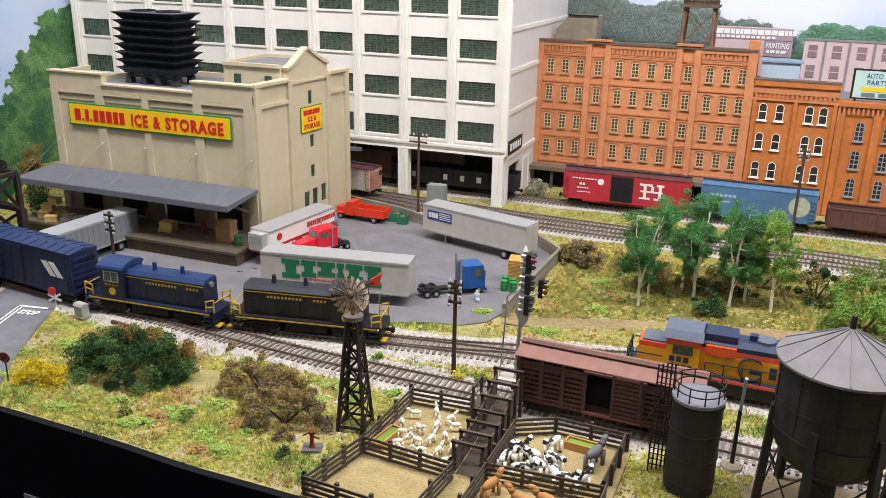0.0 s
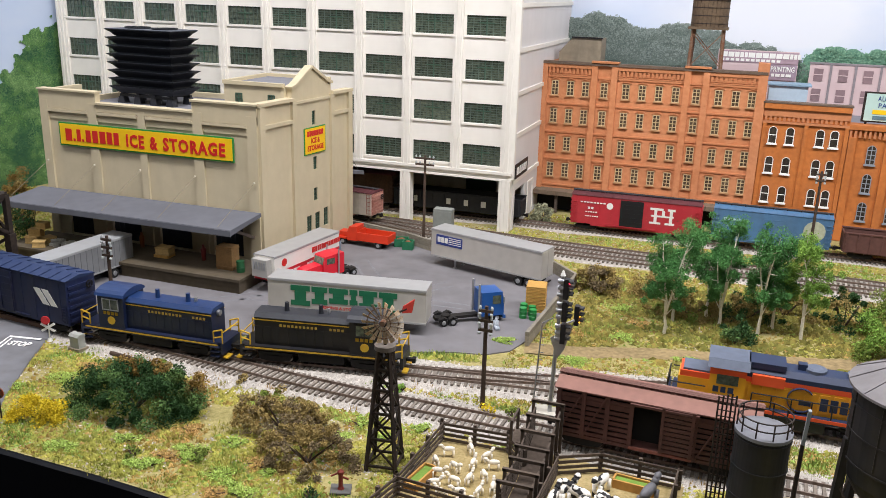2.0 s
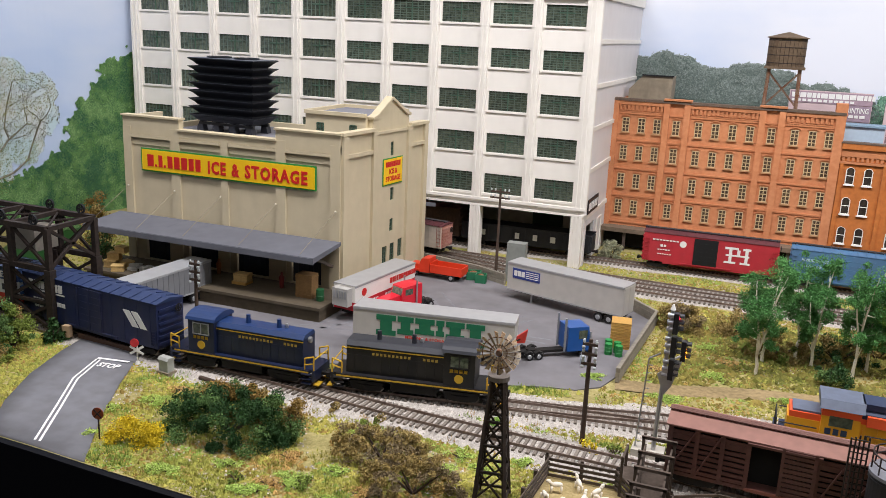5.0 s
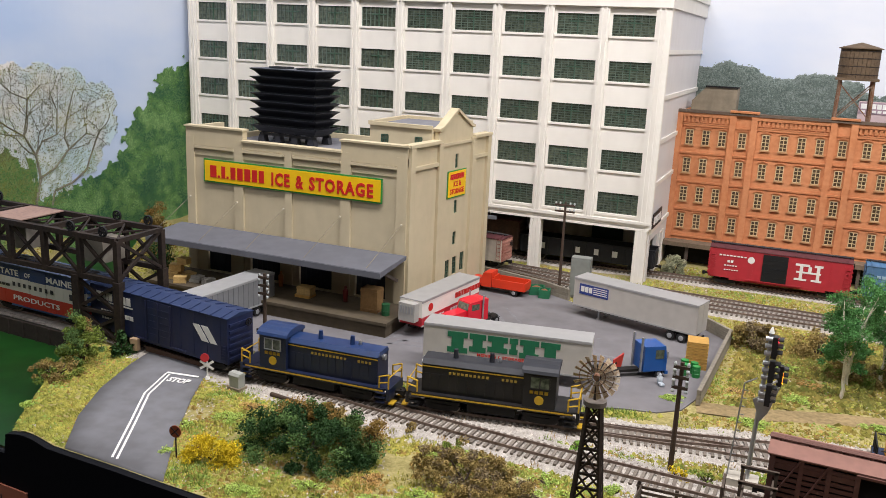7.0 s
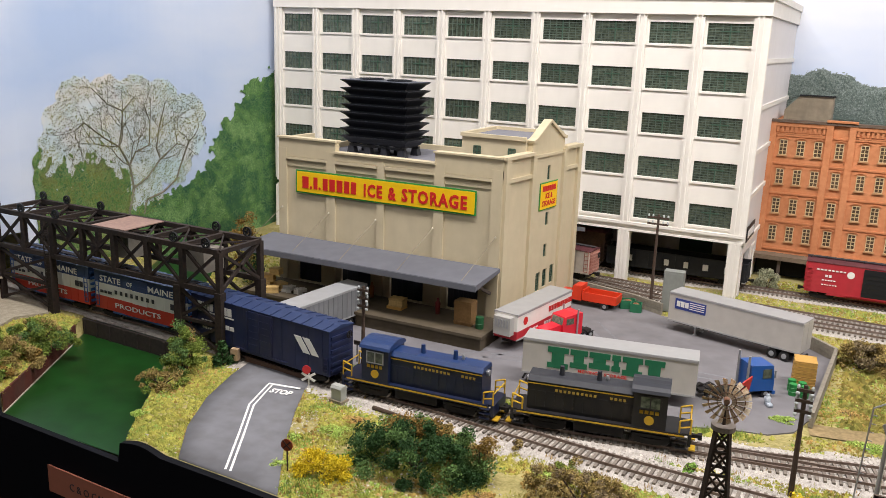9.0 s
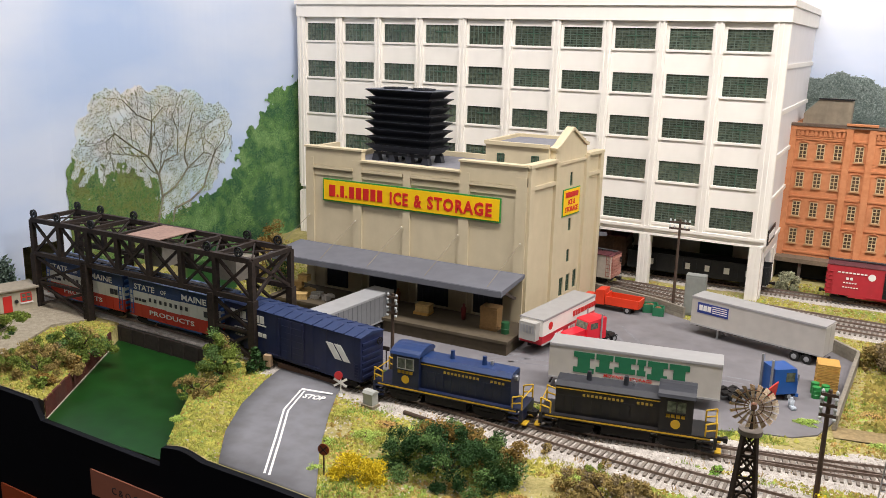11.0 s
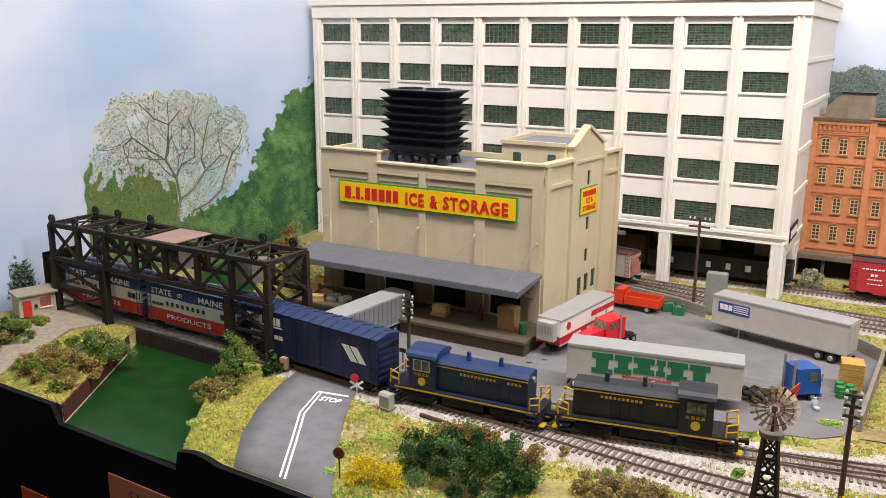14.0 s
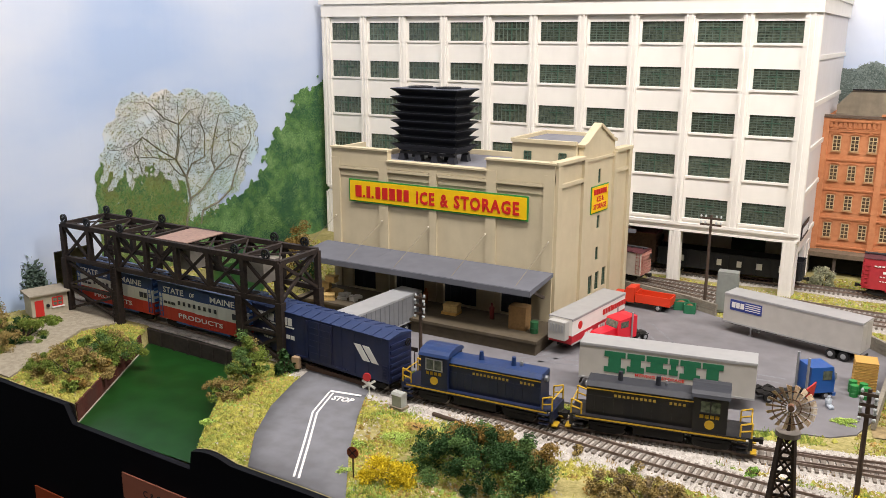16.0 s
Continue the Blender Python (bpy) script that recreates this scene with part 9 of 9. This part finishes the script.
def line_pole(x, y, h, arms, label, heads=False):
    p = thing("line_pole", x, y, ground_height(x, y), 0, label, "pole")
    part("shaft", rod(B(), (0, 0, -0.3), (0, 0, h), 0.2, 0.14, 10), M_POLE, p)
    for k in range(arms):
        z = h - 0.35 - k * 0.75
        w = 0.55 if heads else 1.2
        part("crossarm", box(B(), -w, -0.2, z - 0.11, w, -0.05, z + 0.11), M_POLE, p)
        for e in (-w + 0.1, w - 0.1) if heads else (-1.1, -0.6, 0.6, 1.1):
            part("insulator", lathe(B(), [(0.1, z + 0.1), (0.12, z + 0.25), (0.06, z + 0.38)], 8, (e, -0.12)), M_INS, p)
            if heads:
                part("insulator", lathe(B(), [(0.12, z - 0.32), (0.14, z - 0.2), (0.1, z - 0.11)], 8, (e, -0.22)), M_INS, p)
    return p


line_pole(-17.2, 58.1, 8.3, 3, "brown track-side pole with glass insulators", True)
line_pole(-54.5, 62.0, 8.0, 3, "brown track-side pole with glass insulators by the lot", True)
line_pole(-36.3, 95.9, 11.3, 2, "tall wooden power pole with crossarms behind the lot")
line_pole(8.2, 107.0, 11.5, 2, "wooden pole with insulators in the yard", True)

M_HOUSING = mat("signal_black", "#1b1c1f", 0.5, vary=0.2)
sg = thing("signal_mast", -12.1, 58.4, 0, 0, "silver signal mast with three black colour-light heads", "railway signal")
part("footing", box(B(), -1.5, -0.6, -0.3, 0.8, 0.8, 0.5), mat("pale_concrete", "#b5b0a4", 0.9, vary=0.12), sg)
part("shaft", rod(B(), (0, 0, 0.4), (0.3, 0, 11.2), 0.17, 0.13, 10), M_SILVER, sg)
part("cap", lathe(B(), [(0.2, 11.2), (0.05, 11.6)], 10, (0.3, 0)), M_LETW, sg)
part("ladder", path_tube(B(), [(-1.3, 0, 0.4), (-0.95, 0, 7.4), (-0.2, 0, 7.9)], 0.06, 0.06, 6), M_SILVER, sg)
for k in range(11):
    bm = B()
    rod(bm, (-1.28 + k * 0.03, 0, 0.9 + k * 0.6), (-0.95 + k * 0.03, 0, 0.9 + k * 0.6), 0.04, n=5)
    part("rung", bm, M_SILVER, sg)
part("number_board", prism(B(), [(0.3, 4.9), (-0.3, 6.4), (1.3, 7.6), (0.75, 5.6)], -0.15, -0.05, "y"), M_SILVER, sg)
lit = {(0, 0): glow("red_lamp_light", "#ff2a4a", 3.0), (1, 1): glow("amber_lamp_light", "#ff9a1a", 6.0)}


def signal_head(x, y, z, lit_lamps):
    hd = part("signal_head", box(B(), x, y - 0.26, z - 0.1, x + 0.36, y + 0.26, z + 1.4), M_HOUSING, sg, bevel=0.05)
    for k in range(3):
        zz = z + 1.15 - k * 0.45
        part("lamp", rod(B(), (x + 0.35, y, zz), (x + 0.41, y, zz), 0.17, n=12), lit_lamps.get(k) or mat("dull_lens", "#2c3a34", 0.2), hd)
        arc = [math.pi * q / 8 for q in range(9)]
        rim = [(y + 0.24 * math.cos(a), zz + 0.24 * math.sin(a)) for a in arc] + [(y + 0.2 * math.cos(a), zz + 0.2 * math.sin(a)) for a in arc[::-1]]
        part("hood", prism(B(), rim, x + 0.37, x + 0.7, "x"), M_HOUSING, hd)


for z, lamps in ((9.6, {0: lit[0, 0]}), (7.9, {}), (6.2, {})):
    signal_head(0.42, 0.0, z, lamps)
    for k in range(3):
        part("bracket", rod(B(), (0.0, -0.1, z + 0.2 + k * 0.5), (0.44, -0.05, z + 0.2 + k * 0.5), 0.17, n=10), M_SILVER, sg)
signal_head(1.0, 1.9, 7.0, {1: lit[1, 1], 2: lit[1, 1]})
part("bracket", beam(B(), (0.2, 0, 7.3), (1.1, 1.8, 7.3), 0.12), M_SILVER, sg)

# ---------------------------------------------------------------- crossing equipment
cs = thing("crossing_sign", -55.7, 55.3, 0, 20, "white crossbuck crossing sign with a red round light", "railway sign")
cs.scale = (0.78, 0.78, 0.78)
part("post", rod(B(), (0, 0, -0.1), (0, 0, 2.7), 0.09), M_LETW, cs)
part("base", lathe(B(), [(0.3, 0), (0.2, 0.3)], 10), M_LETW, cs)
part("cross_board", beam(B(), (-0.75, -0.12, 1.25), (0.75, -0.12, 2.15), 0.06, 0.26), M_LETW, cs)
part("cross_board", beam(B(), (-0.75, -0.16, 2.15), (0.75, -0.16, 1.25), 0.06, 0.26), M_LETW, cs)
part("round_light", rod(B(), (-0.2, -0.1, 2.55), (-0.2, -0.24, 2.55), 0.48, n=20), mat("crossing_red", "#c22f33", 0.5, vary=0.1), cs)
bx = thing("relay_cabinet", -52.4, 55.0, 0, -8, "grey relay cabinet on a pale footing", "cabinet")
bx.scale = (0.74, 0.74, 0.74)
part("footing", box(B(), -0.9, -0.7, -0.2, 0.9, 0.7, 0.2), M_CONC, bx)
part("body", box(B(), -0.7, -0.5, 0.2, 0.7, 0.5, 1.6), mat("cabinet_grey", "#a3a59f", 0.6, vary=0.12), bx, bevel=0.08)
part("lid", prism(B(), [(-0.58, 1.6), (0.58, 1.6), (0.35, 1.9), (-0.35, 1.9)], -0.8, 0.8, "x"), mat("cabinet_grey", "#a3a59f", 0.6, vary=0.12), bx)
ws = thing("warning_sign", -48.9, 43.4, 0, 10, "round orange railway warning sign with a dark cross", "road sign")
ws.scale = (0.82, 0.82, 0.82)
part("post", rod(B(), (0, 0, -0.2), (0, 0, 1.9), 0.07), M_STEELDK, ws)
part("disc", rod(B(), (0, 0, 2.3), (0, -0.08, 2.3), 0.55, n=20), mat("sign_orange", "#8a3f18", 0.6, vary=0.2), ws)
bm = B()
beam(bm, (-0.36, -0.1, 1.94), (0.36, -0.1, 2.66), 0.05, 0.1)
beam(bm, (-0.36, -0.1, 2.66), (0.36, -0.1, 1.94), 0.05, 0.1)
part("cross", bm, M_STEELDK, ws)
rb = thing("relay_box", -65.2, 57.0, 0, 10, "small tan relay box on a post beside the bridge", "cabinet")
rb.scale = (0.74, 0.74, 0.74)
part("post", rod(B(), (0, 0, -0.1), (0, 0, 0.5), 0.12), M_POLE, rb)
part("box", box(B(), -0.5, -0.35, 0.4, 0.5, 0.35, 1.9), mat("relay_tan", "#b59a7a", 0.8, vary=0.2), rb, bevel=0.06)
ms = thing("marker_post", -49.6, 61.1, 0, 0, "black and white milepost by the track", "track sign")
part("post", box(B(), -0.09, -0.09, -0.1, 0.09, 0.09, 1.4), M_STEELDK, ms)
part("plate", box(B(), -0.15, -0.13, 1.3, 0.25, -0.05, 2.2), M_LETW, ms)
ds = thing("dwarf_sign", -55.9, 63.2, 0, 0, "small dark sign post by the crossing", "track sign")
part("post", rod(B(), (0, 0, 0), (0, 0, 1.9), 0.06), M_STEELDK, ds)
part("plate", box(B(), -0.35, -0.06, 1.7, 0.35, 0.04, 2.1), M_STEELDK, ds)
for x, y, lab in ((-56.0, 60.9, "black switch machine beside the crossing"), (-33.9, 60.6, "black switch machine at the turnout")):
    sm = thing("switch_machine", x, y, 0.1, -10, lab, "switch machine", "switch machines")
    part("box", box(B(), -0.8, -0.3, 0, 0.5, 0.3, 0.4), M_HOUSING, sm, bevel=0.06)
    part("motor", rod(B(), (0.5, 0, 0.25), (1.1, 0, 0.25), 0.22, n=10), M_HOUSING, sm)
    part("throw_rod", beam(B(), (0, -0.3, 0.12), (0, -2.4, 0.12), 0.08), M_STEELDK, sm)
solid("fallen_log", rod(B(), (-1.6, 0, 0.1), (1.5, 0.1, 0.12), 0.2, 0.14, 8), M_POLE, -47.5, 54.9, 0, -8, "weathered brown log lying beside the track", "log")

# ---------------------------------------------------------------- yard furniture
rw = thing("retaining_wall", 0, 0, 0, 0, "low weathered plank wall along the lot", "retaining wall")
for (a, b), (c, d) in (((-16.9, 70.6), (-16.0, 88.6)), ((-16.0, 88.6), (-19.5, 92.3)), ((-34.5, 93.9), (-38.6, 95.9)), ((-38.6, 95.9), (-47.6, 98.3))):
    for z in (0.05, 0.5, 0.95):
        part("plank", beam(B(), (a, b, z + 0.2), (c, d, z + 0.2), 0.35, 0.42), mat("wall_plank", "#8f887a", 0.9, vary=0.3, size=0.7, per=0.15), rw)
pl = thing("pallet_stack", -18.3, 79.9, 0.02, 8, "tall stack of yellow wooden pallets", "pallets")
M_PALLET = mat("pallet_wood", "#c79a4e", 0.8, vary=0.2, size=0.4, per=0.1)
for k in range(9):
    z = k * 0.3
    q = part("pallet", box(B(), -0.95, -1.0, z + 0.17, 0.95, 1.0, z + 0.23), M_PALLET, pl)
    for y in (-0.9, 0, 0.9):
        part("runner", box(B(), -0.95, y - 0.08, z, 0.95, y + 0.08, z + 0.17), M_PALLET, q)
for x, y in ((-19.1, 78.2), (-18.2, 77.9), (-18.9, 77.1), (-17.9, 77.0)):
    dr = thing("oil_drum", x, y, 0.02, 0, "small green steel drum beside the pallets", "drum", "green drums")
    M_DRUM = mat("drum_green", "#1f7a38", 0.45, vary=0.15)
    part("shell", lathe(B(), [(0.36, 0), (0.36, 0.35), (0.39, 0.37), (0.36, 0.4), (0.36, 0.7), (0.39, 0.72), (0.36, 0.75), (0.36, 1.05)], 16), M_DRUM, dr)
    part("lid", lathe(B(), [(0.33, 1.05), (0.33, 1.07)], 16), mat("drum_lid", "#2d8a48", 0.4, vary=0.1), dr)
ub = thing("utility_cabinet", -33.9, 96.3, 0, 4, "grey utility cabinet beside the power pole", "cabinet")
ub.scale = (0.95, 0.85, 1.2)
part("body", box(B(), -1.2, -0.8, 0, 1.2, 0.8, 4.0), mat("utility_grey", "#80847f", 0.7, vary=0.15), ub, bevel=0.06)
part("door", box(B(), -1.05, -0.86, 0.2, 1.05, -0.8, 3.8), mat("utility_grey", "#80847f", 0.7, vary=0.15), ub)
for x, y, a, w in ((-38.6, 94.4, 20, 1.7), (-37.4, 93.6, 10, 1.2)):
    db = thing("scrap_bin", x, y, 0.02, a, "small green scrap bin by the lot wall", "bin", "green bins")
    for s in (-1, 1):
        part("side", box(B(), -w / 2, s * 0.6 - 0.06, 0, w / 2, s * 0.6 + 0.06, 1.0), mat("bin_green", "#1f6a48", 0.6, vary=0.2), db)
        part("end", box(B(), s * w / 2 - 0.06, -0.54, 0, s * w / 2 + 0.06, 0.54, 1.0), mat("bin_green", "#1f6a48", 0.6, vary=0.2), db)
    part("junk", blob(B(), (0, 0, 0.6), 1, 2, 0.5, (w * 0.4, 0.45, 0.45)), mat("junk", "#8a5a3a", 0.8, second="#4b4f3c", size=0.2), db)
# crates and drums by the dock
M_CRATE = mat("crate_wood", "#c2a368", 0.8, vary=0.25, size=0.4, per=0.15)


def crate(x, y, z, w, d, h, rz, m=M_CRATE, label="small tan wooden crate near the dock"):
    c = thing("crate", x, y, z, rz, label, "crate", "crates at the ice house")
    part("body", box(B(), -w / 2, -d / 2, 0, w / 2, d / 2, h), m, c)
    for k in (0.12, 0.88):
        part("batten", box(B(), -w / 2 - 0.04, -d / 2 - 0.04, h * k - 0.08, w / 2 + 0.04, d / 2 + 0.04, h * k + 0.08), m, c)


for x, y, z, w, d, h, a in ((-75.9, 69.8, 0, 1.5, 1.1, 0.9, 10), (-74.4, 70.4, 0, 1.3, 1.1, 0.8, -15), (-75.6, 69.9, 0.92, 1.3, 1.0, 0.8, 20), (-74.3, 68.9, 0, 1.3, 0.9, 0.7, 30), (-74.8, 70.2, 1.74, 1.2, 0.9, 0.7, 5), (-76.6, 71.0, 0, 1.2, 1.0, 0.9, 0)):
    crate(x + 1.2, y + 3.6, z + 1.61, w, d, h, a)
crate(-50.2, 74.6, 1.6, 1.9, 1.4, 2.5, 0, mat("crate_brown", "#8a6a40", 0.85, vary=0.25, size=0.4), "tall brown crate on the loading dock")
for x in (-58.6,):
    crate(x, 75.2, 1.6, 1.7, 1.3, 0.25, 0, M_PALLET, "wooden pallet on the loading dock")
    crate(x + 0.1, 75.2, 1.86, 1.6, 1.2, 0.9, 4, M_CRATE, "slatted crate stacked on the loading dock")
dr = solid("oil_drum", lathe(B(), [(0.42, 0), (0.42, 0.5), (0.46, 0.54), (0.42, 0.58), (0.42, 1.2)], 16), mat("dock_drum", "#1f5a34", 0.6, vary=0.2), -48.3, 74.0, 1.6, 0, "dark green drum on the loading dock", "drum")
for k in range(14):
    x, y = -71.2 + rng.uniform(-1.2, 1.2), 74.0 + rng.uniform(-1.0, 1.0)
    solid("scrap_box", box(B(), -0.3, -0.2, 0, 0.3, 0.2, rng.uniform(0.2, 0.6)), mat("pale_scrap", "#b8b6ae", 0.7, vary=0.2, per=0.2), x, y, 1.61, rng.uniform(0, 90), "small pale box in the scrap heap", "box", "scrap heap")
# watchman's shed
sh = thing("watchman_shed", -99.7, 55.9, 0.1, 72, "small grey shed with a red door and a flat roof", "shed")
sh.scale = (0.76, 0.76, 0.8)
M_SHED = mat("shed_plaster", "#b3ab97", 0.85, vary=0.15, size=1)
part("wall", box(B(), -2.6, 0, 0, 2.6, 3.2, 3.0), M_SHED, sh)
part("roof", prism(B(), [(-0.5, 3.0), (3.6, 3.0), (3.6, 3.35), (-0.5, 3.2)], -2.9, 2.9, "x"), mat("shed_roof", "#9c9382", 0.9, vary=0.2), sh)
M_REDDOOR = mat("shed_red", "#c22a22", 0.6, vary=0.1)
part("door", box(B(), -2.1, -0.08, 0, -0.9, 0.0, 2.3), M_REDDOOR, sh)
win = part("window", box(B(), 0.4, -0.05, 1.2, 1.8, 0.02, 2.4), M_PANE, sh)
bm = B()
for x in (0.4, 1.1, 1.8):
    box(bm, x - 0.07, -0.11, 1.15, x + 0.07, -0.05, 2.45)
for z in (1.2, 1.8, 2.4):
    box(bm, 0.4, -0.11, z - 0.07, 1.8, -0.05, z + 0.07)
part("frame", bm, M_REDDOOR, win)
part("sill", box(B(), 0.2, -0.25, 0.95, 2.0, 0.0, 1.1), M_LETW, sh)
part("bell", rod(B(), (-0.3, -0.05, 1.4), (-0.3, -0.3, 1.4), 0.25, n=12), M_HOUSING, sh)
# name plates on the fascia
def name_plate(x, z, w, h, m, label, rz=-2.5):
    p = thing("name_plate", x, front_edge(x) - 0.55, z, rz, label, "sign")
    part("plate", box(B(), 0, -0.12, 0, w, 0, h), m, p)
    return p


np1 = name_plate(-70.5, -6.6, 10.5, 2.3, mat("plate_salmon", "#b0705a", 0.6, vary=0.08), "salmon name plate on the dark fascia")
spell(np1, moved(letters("C & O CANAL", 0.65, 0.02, 5.4), T(2.6, -0.13, 0.85)), M_LETK)
np2 = name_plate(-44.5, -9.0, 2.6, 2.2, mat("plate_white", "#8d9094", 0.6, vary=0.08), "small white label hung on the fascia")
spell(np2, moved(letters("MAIN", 0.6, 0.02, 1.8), T(0.4, -0.13, 0.8)), M_LETK)
name_plate(-36.5, -11.0, 9.5, 3.0, mat("plate_rust", "#6e2d1c", 0.6, vary=0.08), "rust-red plate low on the dark fascia")
name_plate(-83.5, -11.5, 9.5, 2.0, mat("plate_orange", "#b5532c", 0.6, vary=0.08), "orange plate low on the dark fascia")

# crossing boards between the rails
xb = thing("crossing_boards", 0, 0, 0, 0, "worn brown planks between the crossing rails", "level crossing", kind="structure")
for off in (-1.15, -0.5, 0.0, 0.5, 1.15):
    pts = [p for p in spline(TRACK_A, 0.5) if -65.0 < p.x < -56.5]
    bm = B()
    for p, q in zip(pts, pts[1:]):
        beam(bm, (p.x, p.y + off, 0.33), (q.x, q.y + off, 0.33), 0.14, 0.34 if abs(off) < 1 else 0.5)
    part("plank", bm, mat("crossing_wood", "#5d4639", 0.85, vary=0.3, size=0.5), xb)

# ---------------------------------------------------------------- ties, last: the nearest are parts of their own
tie_me = mesh_of(box(B(), -0.115, -1.4, -0.1, 0.115, 1.4, 0.1), "tie", M_TIE)
tie_far = []
for (mid, side, tr, _, near) in TIE_ROWS:
    d, made = 0.0, 0
    for i in range(1, len(mid)):
        step = (mid[i] - mid[i - 1]).length
        d += step
        if d < 0.54:
            continue
        d -= 0.54
        p = mid[i] + (mid[i - 1] - mid[i]) * (d / step)
        if inside(ROADPOLY, p.x, p.y) or p.x < -70 and near or p.x > 26:
            continue
        a = math.degrees(math.atan2(side[i].y, side[i].x)) - 90
        if near and made < 160:
            ob = new("tie", tie_me)
            ob.parent = tr
            ob.matrix_basis = pose(p.x * U, p.y * U, 0.12 * U, 0, 0, a + rng.uniform(-1.5, 1.5))
            made += 1
        else:
            tie_far.append((p, a))
verts, faces = [], []
for p, a in tie_far:
    c, s = math.cos(radians(a)), math.sin(radians(a))
    n = len(verts)
    for z in (0.04, 0.22):
        for u, v in ((-0.115, -1.4), (0.115, -1.4), (0.115, 1.4), (-0.115, 1.4)):
            verts.append((p.x + u * c - v * s, p.y + u * s + v * c, z))
    for f in ((4, 5, 6, 7), (0, 1, 5, 4), (1, 2, 6, 5), (2, 3, 7, 6), (3, 0, 4, 7)):
        faces.append(tuple(n + k for k in f))
raw("far_ties", verts, faces, M_TIE, label="rows of dark ties in the far yard", category="railway ties", kind="stuff")
